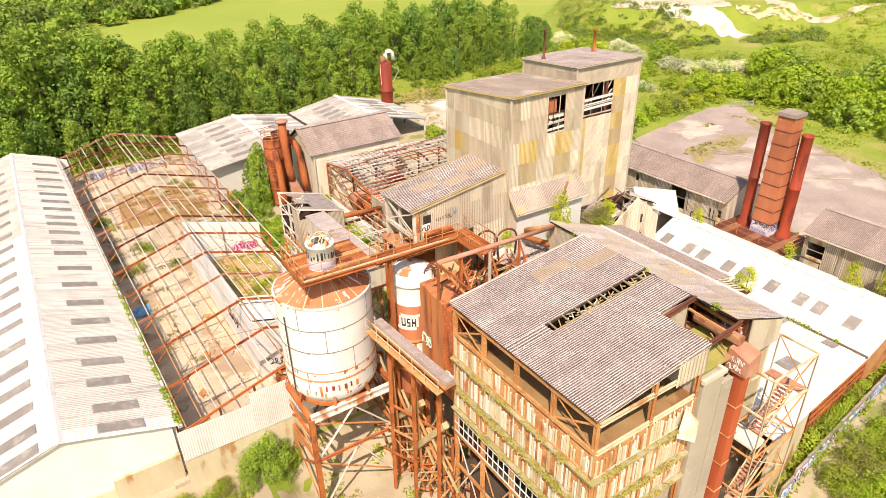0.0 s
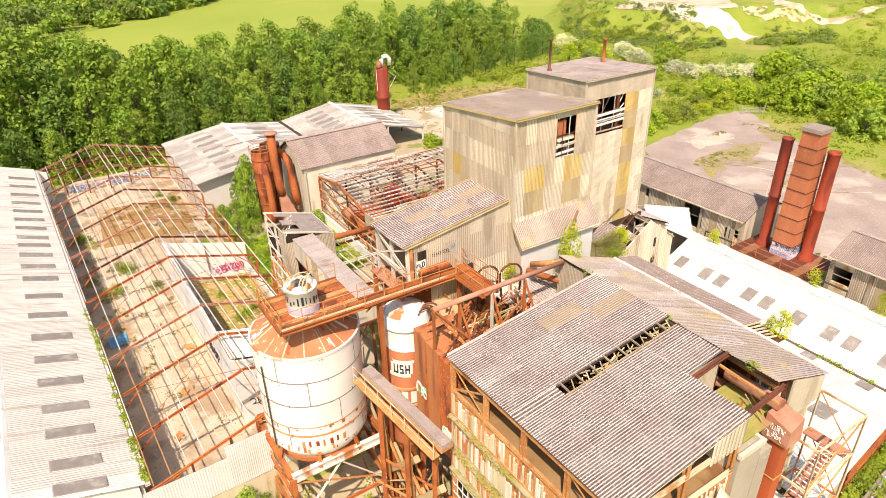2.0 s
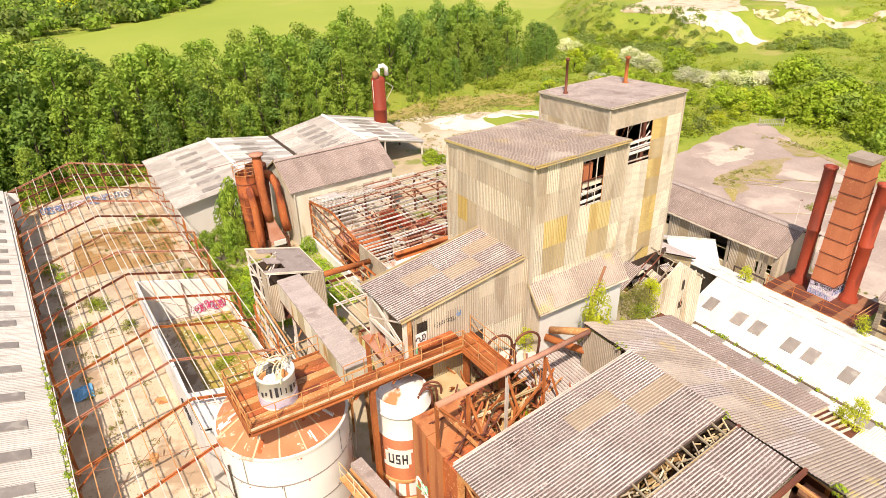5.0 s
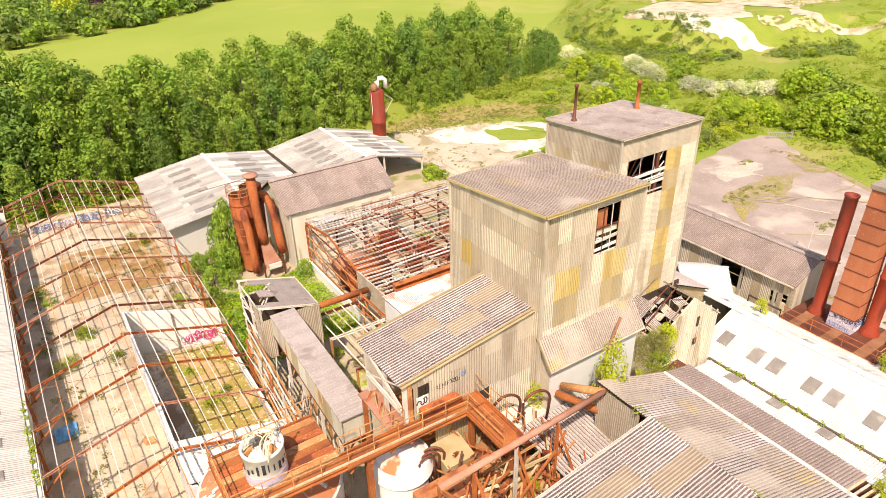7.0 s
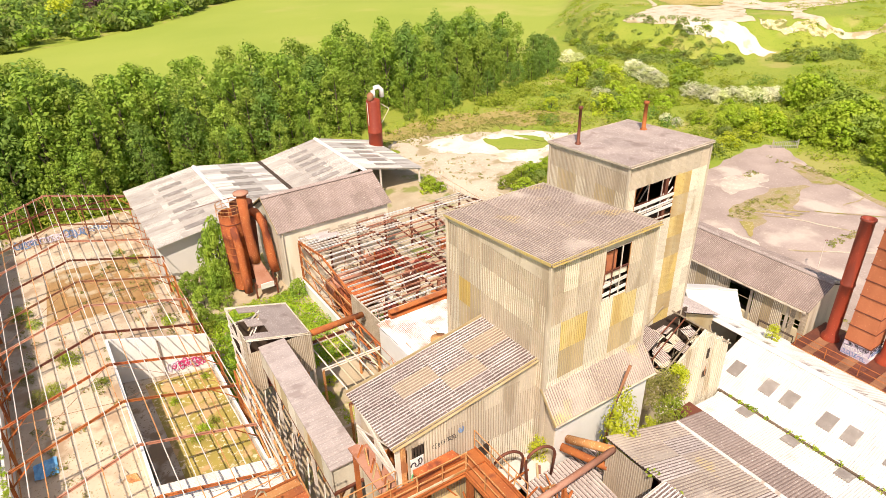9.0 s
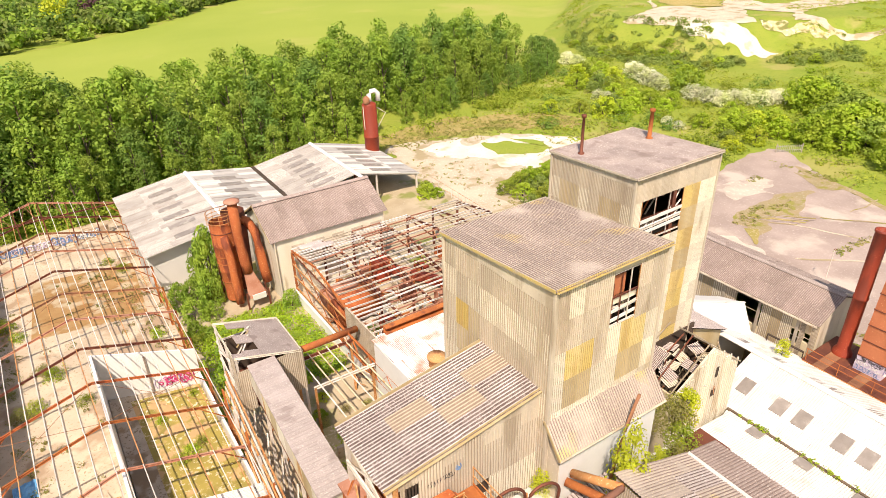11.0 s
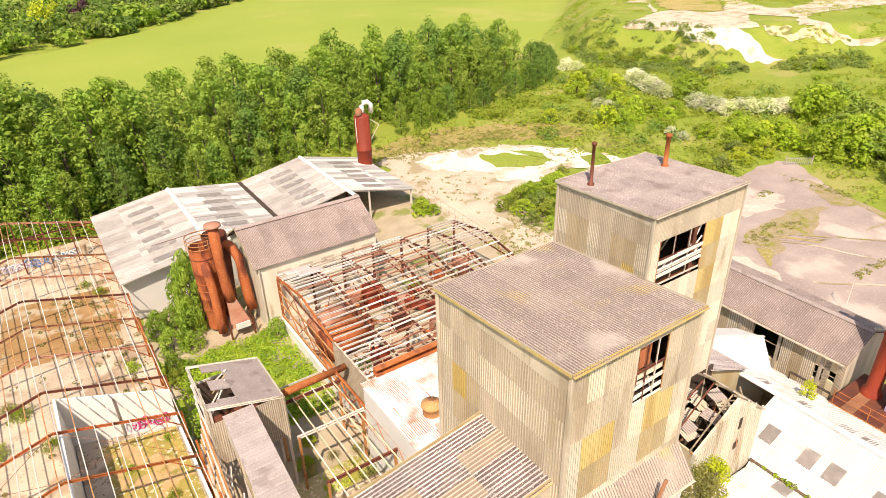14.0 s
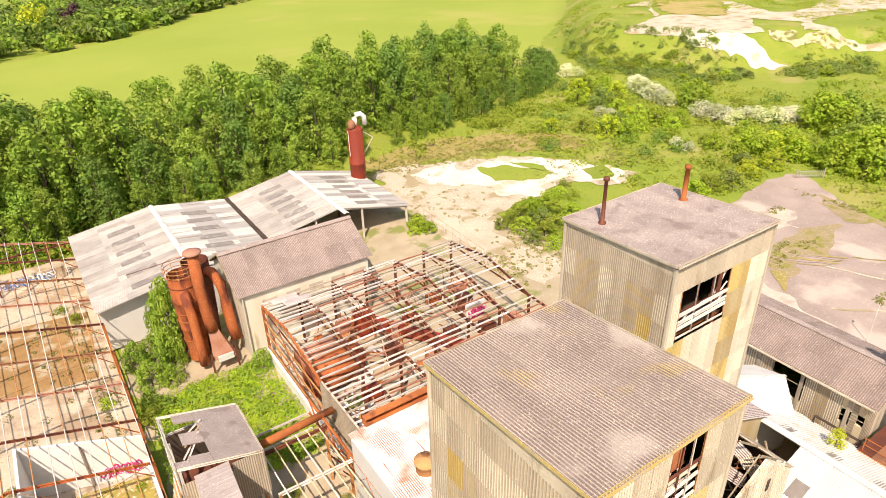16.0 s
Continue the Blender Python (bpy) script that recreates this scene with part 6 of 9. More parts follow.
def red_tank():
    t = thing("red_silo", (53.0, 99.5, 4.9), "slim red cylindrical filter silo with a white elbow on top", "silo")
    c = (53.2, 100.0)
    part("shell", lathe(bmesh.new(), c, [(1.05, 2.0), (1.08, 5), (1.08, 7.5), (1.13, 7.55), (1.13, 7.7), (1.08, 7.75), (1.08, 12.4), (.95, 12.6), (.3, 12.9), (.02, 12.95)], 20), RED, t, shade=True)
    bm = bmesh.new()
    tube(bm, [(53.3, 100, 12.6), (53.3, 100, 13.9), (53.5, 99.9, 14.3), (54.1, 99.7, 14.4), (54.5, 99.5, 14.0), (54.5, 99.5, 12.9)], .34, 10)
    part("elbow", bm, WHITE, t, "white sheet-metal elbow", True)
    part("hood", lathe(bmesh.new(), (52.6, 99.6), [(.4, 12.7), (.5, 12.9), (.5, 13.5), (.2, 13.8), (.02, 13.8)], 12), BROWN_RUST, t, shade=True)
    for a, b in (((54.4, 99.8, 11.8), (55.6, 99.5, 10.9)), ((55.6, 99.5, 10.9), (54.4, 99.9, 8.8)), ((52, 99.6, 12.4), (51.9, 99.3, 9))):
        bar("bracket", t, a, b, .1, .1, "O", STEEL_PALE)


red_tank()


# -- chimneys on their platform
def chimneys():
    t = thing("stack_platform", (58.5, 31, 3), "rusty steel platform with railings round the chimneys", "platform")
    z = 5.9
    for k in range(9):
        part("deck_plate", block(bmesh.new(), 56.4, 27.0 + .87 * k, z - .12, 61.5, 27.84 + .87 * k, z + .006 * (k % 3)), (RUST_DARK, BROWN_RUST, RUST_DARK)[k % 3], t)
    bar("edge_girder", t, (56.38, 27.0, z - .2), (56.38, 34.8, z - .2), .12, .22, "C", RUST_PALE)
    bar("edge_girder", t, (56.2, 26.9, z - .62), (56.2, 34.9, z - .62), .12, .14, "C", RUST)
    bar("walk_rail", t, (55.9, 26.6, z - .1), (55.9, 35.0, z - .1), .07, .07, "O", RUST_PALE)
    for y in (27.2, 29.7, 32.2, 34.6):
        bar("post", t, (56.6, y, 2.6), (56.6, y, z - .25), .2, .2, "I", RUST_DARK)
        bar("railing_post", t, (56.45, y, z), (56.45, y, z + 1.05), .06, .06, "O", RUST)
    for h in (.55, 1.05):
        bar("handrail", t, (56.45, 27.05, z + h), (56.45, 34.7, z + h), .06, .06, "O", RUST)
        bar("handrail", t, (56.45, 27.05, z + h), (61, 27.05, z + h), .06, .06, "O", RUST_PALE)
    c = thing("square_chimney", (59.4, 31.0, z), "square orange-rusted plate chimney with dark joints and spray paint", "chimney")
    s0, s1, top = 1.0, .82, 18.1
    n = 9
    for i in range(n):
        za, zb = z + (top - z) * i / n, z + (top - z) * (i + 1) / n
        a, b = s0 + (s1 - s0) * i / n, s0 + (s1 - s0) * (i + 1) / n
        bm = hull(bmesh.new(), [(59.4 - a, 31 - a, za), (59.4 + a, 31 - a, za), (59.4 + a, 31 + a, za), (59.4 - a, 31 + a, za), (59.4 - b, 31 - b, zb - .06), (59.4 + b, 31 - b, zb - .06), (59.4 + b, 31 + b, zb - .06), (59.4 - b, 31 + b, zb - .06)])
        part("plate_section", bm, ORANGE if i > 1 else PAINT_VIOLET if i == 0 else ORANGE, c)
        if i == 0:
            for q in range(3):
                scribble(c, (59.4 - a - .02, 31 + .9, z + .1 + .38 * q), (0, -1, 0), (0, 0, 1), 1.8, .42, 9, .018, (PAINT_BLUE, RENDERED, PAINT_BLACK)[q], 61 + 7 * q)
            for q in range(3):
                scribble(c, (59.4 - .9, 31 - a - .02, z + .1 + .38 * q), (1, 0, 0), (0, 0, 1), 1.8, .42, 9, .018, (RENDERED, PAINT_BLUE, PAINT_BLACK)[q], 64 + 7 * q)
        if i:
            part("joint_band", block(bmesh.new(), 59.4 - a - .05, 31 - a - .05, za - .06, 59.4 + a + .05, 31 + a + .05, za), RUST_DARK, c)
    part("cap", block(block(bmesh.new(), 59.4 - .95, 31 - .95, top, 59.4 + .95, 31 + .95, top + .35), 59.4 - .8, 31 - .8, top - .1, 59.4 + .8, 31 + .8, top), BRICK, c)
    for name, x, y, r, top in (("round_chimney", 59.6, 33.4, .5, 16.8), ("round_chimney", 59.95, 29.3, .52, 16.5)):
        k = thing(name, (x, y, z), "tall round red-oxide steel chimney", "chimney", "chimneys on the platform")
        part("shell", lathe(bmesh.new(), (x, y), [(r + .25, z), (r + .2, z + .3), (r, z + .6), (r, 11), (r + .05, 11.05), (r + .05, 11.2), (r, 11.25), (r, top - .2), (r + .06, top - .15), (r + .06, top), (r - .08, top), (r - .1, top - 2.5)], 18), RED, k, shade=True)


chimneys()


# ---- silos, walkways and pipes ----
def wrapped_bar(bm, axis, r, a0, a1, z0, z1, thick=0.02):
    """A small plate that follows a cylinder, for painted marks and bands."""
    return lathe(bm, axis, [(r, z0), (r + thick, z0), (r + thick, z1), (r, z1)], max(2, int(abs(a1 - a0) / 6)), (a0, a1))


def white_silo():
    c = (12.7, 34.7)
    t = thing("white_silo", (c[0], c[1], 5.6), "white-painted steel silo with a rusty cone roof and red marks", "silo")
    r = 3.2
    SEAM = mat("grey_seam", (0.3, 0.26, 0.24), (0.22, 0.18, 0.17), (0.45, 0.3, 0.2), s1=1.5, s2=9)
    for i, (za, zb) in enumerate(((12.55, 14.25), (10.85, 12.55), (9.2, 10.85), (7.5, 9.2))):
        part("shell_ring", lathe(bmesh.new(), c, [(r, za), (r, zb)], 48), WHITE, t, shade=True)
        if i:
            part("seam", lathe(bmesh.new(), c, [(r, zb - .035), (r + .025, zb - .02), (r + .025, zb + .02), (r, zb + .035)], 48), SEAM if i < 3 else RUST_PALE, t)
        for k in range(4):
            a = 215 + i * 31 + k * 90
            part("seam", wrapped_bar(bmesh.new(), c, r, a, a + .8, za, zb), SEAM, t)
    chips = random.Random(29)
    for k in range(90):
        z = chips.choice((12.55, 10.85, 9.2, 9.2, 8.56, 7.5, 14.1)) + chips.gauss(0, .07)
        a, w = chips.uniform(140, 330), chips.uniform(.4, 2.6)
        part("paint_chip", wrapped_bar(bmesh.new(), c, r - .012, a, a + w, z - chips.uniform(.02, .1), z, .024), (SEAM, RUST_PALE, SEAM, RUST, RUST_DARK)[k % 5], t)
    part("rim", lathe(bmesh.new(), c, [(r, 14.15), (r + .06, 14.18), (r + .06, 14.3), (r - .05, 14.32)], 48), PEELING, t)
    roof_mat = mat("flaking_orange_roof", (0.56, 0.25, 0.13), (0.5, 0.19, 0.09), (0.66, 0.6, 0.48), s1=0.6, s2=2.2, spot=0.6)
    for k in range(16):
        part("roof_panel", lathe(bmesh.new(), c, [(r, 14.28), (0.9, 15.55)], 3, (k * 22.5 + .3, (k + 1) * 22.5 - .3)), roof_mat, t, "flaking orange and white roof panel", True)
        a = radians(k * 22.5)
        bar("roof_rib", t, (c[0] + r * math.cos(a), c[1] + r * math.sin(a), 14.3), (c[0] + .9 * math.cos(a), c[1] + .9 * math.sin(a), 15.58), .07, .05, "L", CREAM)
    dice = random.Random(77)
    for k in range(46):
        f0, a0 = dice.uniform(0, .75), dice.uniform(0, 360)
        f1 = min(.97, f0 + dice.uniform(.08, .4))
        wide = dice.uniform(1, 5)
        part("paint_flake", lathe(bmesh.new(), c, [(r + (.9 - r) * f, 14.288 + 1.27 * f + .006) for f in (f0, f1)], 2, (a0, a0 + wide)), (CREAM, RENDERED, BURNT, PEELING)[k % 4], t)
    part("hopper", lathe(bmesh.new(), c, [(r, 7.5), (r - .02, 7.2), (r - .3, 6.7), (2.4, 6.0), (1.2, 4.5), (.45, 3.6), (.45, 3.2)], 40), WHITE, t, "white hopper bottom with rust", True)
    bar("downpipe", t, (9.55, 33.75, 7.3), (9.55, 33.75, 13.3), .09, .09, "O", DARK)
    rng = random.Random(5)
    for k in range(7):
        a = 231 + k * 7.5
        part("painted_mark", wrapped_bar(bmesh.new(), c, r - .02, a, a + (2.2 if k % 2 else 3.4), 7.66 + .05 * (k % 3), 8.12 + .04 * (k % 2), .04), RED if k % 3 else RUST_PALE, t, "red painted bar")
    for k in range(34):
        a, z, h = rng.uniform(150, 330), rng.choice((rng.uniform(8.5, 8.7), rng.uniform(7.4, 7.7), rng.uniform(9.1, 9.25))), rng.uniform(.06, .4)
        part("rust_run", wrapped_bar(bmesh.new(), c, r - .01, a, a + rng.uniform(.8, 4), z - h, z, .025), rng.choice((RUST_PALE, RUST, RUST_PALE)), t)
    bm = wrapped_bar(bmesh.new(), c, r + .002, 150, 330, 8.5, 8.62, .03)
    part("painted_band", bm, RUST_PALE, t)
    # braced steel stand
    f = thing("silo_stand", (12.7, 34.7, -2.6), "rusty braced steel stand under the white silo", "stand")
    x0, x1, y0, y1, z = 9.6, 15.85, 31.6, 37.8, 6.25
    for x in (x0, x1):
        for y in (y0, y1):
            bar("leg", f, (x, y, -2.9 if y < 35 else -1.5), (x, y, z), .34, .34, "I", RUST)
            part("foot", block(bmesh.new(), x - .4, y - .4, ground(x, y) - .3, x + .4, y + .4, ground(x, y) + .15), CONCRETE, f)
    for zz, m in ((z, CREAM), (2.4, RUST_PALE), (4.4, RUST)):
        for a, b in (((x0, y0, zz), (x1, y0, zz)), ((x0, y1, zz), (x1, y1, zz)), ((x0, y0, zz), (x0, y1, zz)), ((x1, y0, zz), (x1, y1, zz))):
            if zz == 4.4 and a[1] == y0 == b[1]:
                continue
            front = zz == z and a[1] == b[1] == y0
            bar("beam", f, a, b, .3 if zz == z else .16, .62 if front else (.4 if zz == z else .2), "I", PEELING if front else RUST)
    for x in (x0, x1):
        for za, zb in ((2.4, 6.0), (-2.4, 2.3)):
            bar("brace", f, (x, y0, za), (x, y1, zb), .12, .12, "L", RUST_PALE)
            bar("brace", f, (x, y1, za), (x, y0, zb), .12, .12, "L", RUST)
    for y in (y0, y1):
        for za, zb in ((2.4, 5.9), (-2.4, 2.3)):
            xm = (x0 + x1) / 2
            bar("brace", f, (x0, y, za), (xm, y, zb), .11, .11, "L", STEEL_PALE if y == y0 else RUST)
            bar("brace", f, (x1, y, za), (xm, y, zb), .11, .11, "L", STEEL_PALE if y == y0 else RUST)
            bar("brace", f, (x0, y, zb), (x1, y, za + .4), .09, .09, "L", RUST_PALE)
    for k in range(8):
        a = radians(22.5 + 45 * k)
        bar("saddle_strut", f, (c[0] + 3.0 * math.cos(a), c[1] + 3.0 * math.sin(a), 7.4), (c[0] + 3.4 * math.cos(a), c[1] + 3.4 * math.sin(a), 6.2), .2, .2, "I", RUST)
    part("ring_beam", lathe(bmesh.new(), c, [(2.5, 6.1), (2.8, 6.1), (2.8, 6.4), (2.5, 6.4), (2.5, 6.1)], 32), RUST, f)
    for p in ((11.2, 33.2), (14.2, 33.4), (11.3, 36.2), (14.1, 36.3)):
        bar("inner_beam", f, (p[0], y0, 5.9), (p[0], y1, 5.9), .2, .3, "I", RUST_DARK)
    # top platform with its filter drum
    p = thing("filter_drum", (12.3, 33.1, 16.5), "small white filter drum with a broken top and spray paint", "filter")
    part("drum", lathe(bmesh.new(), (12.3, 33.1), [(.86, 16.4), (.86, 18.0), (.9, 18.02), (.9, 18.15), (.8, 18.15), (.76, 17.8)], 28), WHITE, p, shade=True)
    part("spray_band", wrapped_bar(bmesh.new(), (12.3, 33.1), .865, 160, 340, 16.65, 17.05), PAINT_VIOLET, p)
    rng = random.Random(17)
    for k in range(11):
        a = 172 + 15 * k
        part("spray_mark", wrapped_bar(bmesh.new(), (12.3, 33.1), .868, a, a + rng.uniform(3, 9), 17.2 + rng.uniform(0, .2), 17.45 + rng.uniform(0, .35)), PAINT_BLACK, p)
    for k in range(12):
        a = radians(30 * k)
        x, y = 12.3 + .66 * math.cos(a), 33.1 + .66 * math.sin(a)
        h = .02 + .16 * rng.random()
        part("top_flap", hull(bmesh.new(), [(x - .2, y - .05, 17.9), (x + .2, y - .05, 17.9), (x + .2, y + .05, 17.9), (x - .2, y + .05, 17.9), (x - .12 - .2 * math.cos(a), y - .04 - .2 * math.sin(a), 18.1 + h), (x + .1 - .2 * math.cos(a), y - .04 - .2 * math.sin(a), 18.15 + h), (x + .1 - .2 * math.cos(a), y + .04 - .2 * math.sin(a), 18.15 + h), (x - .12 - .2 * math.cos(a), y + .04 - .2 * math.sin(a), 18.1 + h)]), (WHITE, CREAM, RUST_PALE, PEELING)[k % 4], p)
    for k in range(6):
        bm = bmesh.new()
        tube(bm, arc_points((12.1 + .15 * k, 33.4 - .12 * k, 18.1), .4 + .12 * (k % 3), (1, .4 * (k - 2), 0), (0, .2, 1), 0, 180, 8), .03, 6)
        part("bent_rail", bm, CREAM, p)
    # deck and bridge
    w = thing("silo_walkway", (15, 34, 15.3), "rusty steel walkway with handrails from the silo to the tower", "walkway")
    z = 16.5
    for k in range(8):
        part("deck_plank", block(bmesh.new(), 10.5, 31.75 + .43 * k, z - .08, 15.2, 32.14 + .43 * k, z + .008 * (k % 3)), (RUST, RUST_PALE, BURNT)[k % 3], w)
    part("deck", block(bmesh.new(), 15.2, 31.35, z - .1, 22.4, 32.2, z), RUST, w)
    part("deck", block(bmesh.new(), 21.4, 28.6, z - .22, 22.4, 31.35, z - .12), RUST, w)
    for k in range(5):
        part("stacked_plank", block(bmesh.new(), 19.2, 31.95 - .05 * k, z + .02 + .13 * k, 21.6 - .1 * k, 32.15, z + .13 + .13 * k), (RUST, BURNT, RUST_DARK)[k % 3], w)
        bar("cone_strut", w, (10.9 + .9 * k, 33.0 + .4 * (k % 2), 14.9), (10.9 + .9 * k, 33.0 + .4 * (k % 2), z - .1), .09, .09, "L", RUST_PALE)
    for a, b in (((10.5, 31.75), (21.4, 31.35)), ((15.2, 32.2), (18.4, 32.22)), ((10.5, 35.2), (15.2, 35.2)), ((10.45, 31.75), (10.45, 35.2)), ((21.35, 28.6), (21.35, 31.35)), ((22.45, 28.6), (22.45, 32.2))):
        va, vb = Vector((*a, z)), Vector((*b, z))
        bar("side_girder", w, va - UP * .16, vb - UP * .16, .12, .26, "C", RUST)
        bar("kick_plate", w, va + UP * .06, vb + UP * .06, .04, .12, "B", CREAM if a == (10.5, 31.75) else RUST)
        n = max(2, round((vb - va).length / 1.25))
        for i in range(n + 1):
            q = va.lerp(vb, i / n)
            bar("railing_post", w, q, q + UP * 1.05, .05, .05, "O", RUST_PALE)
        for h in (.55, 1.05):
            bar("handrail", w, va + UP * h, vb + UP * h, .05, .05, "O", RUST_PALE)
    for x, y in ((16.3, 31.7), (21.9, 31.8), (22.2, 29.2)):
        bar("support", w, (x, y, ground(x, y)), (x, y, z - .4), .25, .25, "I", RUST)
    for i in range(6):
        bar("under_brace", w, (15.3 + i, 31.4, z - .4), (16.3 + i, 32.1, z - .4), .08, .08, "L", RUST)


white_silo()


def orange_silo():
    c = (18.2, 32.25)
    t = thing("orange_silo", (c[0], c[1], -2), "rust-orange silo with peeling white bands and spray-painted letters", "silo")
    r = 1.45
    part("shell", lathe(bmesh.new(), c, [(r, 5.0), (r, 12.5), (r - .05, 12.55)], 32), ORANGE, t, shade=True)
    part("neck", lathe(bmesh.new(), c, [(r - .02, 12.5), (r - .1, 12.8), (r - .1, 13.95)], 32), WHITE, t, "white neck", True)
    part("top_ring", lathe(bmesh.new(), c, [(r - .1, 13.95), (r + .03, 13.97), (r + .03, 14.05), (r - .06, 14.1), (r - .1, 14.7), (r - .18, 14.75), (r - .2, 14.4)], 32), WHITE, t, "white top ring with rust runs", True)
    part("top_plate", lathe(bmesh.new(), c, [(r - .16, 14.62), (.95, 14.95), (.4, 15.1), (.02, 15.12)], 32), PEELING, t, "white sheet-metal top with rust runs", True)
    for k in range(3):
        part("pipe_loop", tube(bmesh.new(), [Vector((18.7 + .35 * k, 31.0 + .1 * k, 13.2))] + arc_points((18.9 + .3 * k, 31.15 + .15 * k, 14.7), .4, (-1, .3 * k, 0), (0, 0, 1), 0, 180, 10) + [Vector((19.3 + .3 * k, 31.0 + .15 * k, 13.3))], .06, 8), RUST_DARK, t, shade=True)
    # added block for the tan surface behind the silo; its part is unknown
    part("side_hopper", hull(bmesh.new(), [(19.85, 30.9, 12.6), (21.2, 30.9, 12.6), (21.2, 32.2, 12.6), (19.85, 32.2, 12.6), (19.75, 30.7, 14.2), (21.35, 30.7, 14.2), (21.35, 32.2, 14.5), (19.75, 32.2, 14.5)]), OCHRE, t, "ochre block beside the silo")
    for z in (9.6, 8.3, 7.0):
        part("band", lathe(bmesh.new(), c, [(r, z), (r + .09, z + .02), (r + .09, z + .16), (r, z + .18)], 32), RUST_PALE, t)
    for a0, a1, z0, z1 in ((196, 252, 10.9, 11.7), (190, 246, 10.65, 10.9), (203, 256, 11.7, 11.9)):
        part("white_panel", wrapped_bar(bmesh.new(), c, r, a0, a1, z0, z1), RENDERED, t)
    for a0, a1, z0, z1 in ((205, 208, 10.95, 11.6), (208, 214, 10.95, 11.08), (214, 217, 10.95, 11.6), (221, 230, 11.5, 11.6), (221, 224, 11.3, 11.55), (221, 230, 11.22, 11.32), (227, 230, 10.95, 11.25), (221, 230, 10.95, 11.05), (234, 237, 10.95, 11.6), (237, 242, 11.2, 11.34), (242, 245, 10.95, 11.6)):
        part("painted_stroke", wrapped_bar(bmesh.new(), c, r + .02, a0, a1, z0, z1), PAINT_BLACK, t)
    for k in range(4):
        part("white_panel", wrapped_bar(bmesh.new(), c, r, 200 + k * 22, 215 + k * 22, 8.6, 9.5), WHITE, t)
    part("hopper", lathe(bmesh.new(), c, [(r, 5.0), (.5, 2.8), (.5, 2.2)], 24), RUST, t, shade=True)
    for k in range(4):
        a = radians(45 + 90 * k)
        bar("leg", t, (c[0] + 1.4 * math.cos(a), c[1] + 1.4 * math.sin(a), -2.8), (c[0] + 1.4 * math.cos(a), c[1] + 1.4 * math.sin(a), 6.0), .25, .25, "I", RUST)
    # flat-sided bin beside it
    PLATE = mat("streaked_orange_plate", (0.52, 0.22, 0.095), (0.44, 0.15, 0.06), (0.6, 0.33, 0.17), s1=0.9, s2=9, streak=0.15, stain=(0.3, 0.1, 0.05), amount=0.3, ss=0.9)
    b = thing("rusty_bin", (18.5, 27.7, -2), "tall flat-sided rusty steel bin with spray paint", "bin")
    for k, (ya, yb) in enumerate(((25.95, 27.2), (27.21, 28.6), (28.61, 29.9))):
        part("shell_plate", hull(bmesh.new(), [(17.4, ya, 7.8), (20.2, ya, 7.8), (20.2, yb, 7.8), (17.4, yb, 7.8), (17.4, ya, 14.6 + .15 * k), (20.2, ya, 14.6 + .15 * k), (20.2, yb, 14.7 + .15 * k), (17.4, yb, 14.7 + .15 * k)]), (BURNT, PLATE, PLATE)[k], b)
    for y in (27.2, 28.6):
        bar("stiffener", b, (17.36, y, 7.8), (17.36, y, 14.8), .1, .1, "L", RUST)
    for k, (y, z) in enumerate(((29.7, 10.5), (27.0, 9.2))):
        scribble(b, (17.39, y, z), (0, -1, 0), (0, 0, 1), 1.0, .9, 4, .07, RENDERED, 71 + k)
        scribble(b, (17.375, y, z + .1), (0, -1, 0), (0, 0, 1), 1.0, .7, 4, .04, PAINT_GREEN, 75 + k)
    for x, y in ((17.5, 26.1), (17.5, 29.7), (20.1, 26.1), (20.1, 29.7)):
        bar("leg", b, (x, y, -2.8), (x, y, 7.9), .24, .24, "I", RUST)


orange_silo()


def covered_conveyor():
    t = thing("inclined_conveyor", (15.8, 27, 8), "inclined conveyor with a brown cover and a pale handrail", "conveyor")
    a, b = Vector((15.05, 31.6, 11.9)), Vector((16.05, 24.5, 11.1))
    way = (b - a).normalized()
    side = way.cross(UP).normalized()
    for s0, s1, h0, h1, m, name in ((-.34, .34, .0, .28, ROOF_FLAT, "cover"), (-.42, .42, -.22, -.02, RUST_PALE, "trough")):
        part(name, hull(bmesh.new(), [a + side * s0 + UP * h0, a + side * s1 + UP * h0, b + side * s1 + UP * h0, b + side * s0 + UP * h0, a + side * s0 * .9 + UP * h1, a + side * s1 * .9 + UP * h1, b + side * s1 * .9 + UP * h1, b + side * s0 * .9 + UP * h1]), m, t)
    for i in range(7):
        q = a.lerp(b, i / 6) + side * .95
        bar("railing_post", t, q - UP * .2, q + UP * .85, .05, .05, "O", CREAM)
    for h in (.3, .85):
        bar("handrail", t, a + side * .95 + UP * h, b + side * .95 + UP * h, .05, .05, "O", CREAM)
    part("foot_plate", hull(bmesh.new(), [a + side * .55 - UP * .25, a + side * 1.05 - UP * .25, b + side * 1.05 - UP * .25, b + side * .55 - UP * .25, a + side * .55 - UP * .2, a + side * 1.05 - UP * .2, b + side * 1.05 - UP * .2, b + side * .55 - UP * .2]), RUST_PALE, t)
    for f in (.15, .5, .85):
        q = a.lerp(b, f)
        bar("support", t, (q.x - .3, q.y, -2.6), q - UP * .2, .2, .2, "I", RUST)
        bar("support", t, (q.x + .9, q.y + 1, -2.6), q - UP * .2, .16, .16, "I", RUST_PALE)


covered_conveyor()


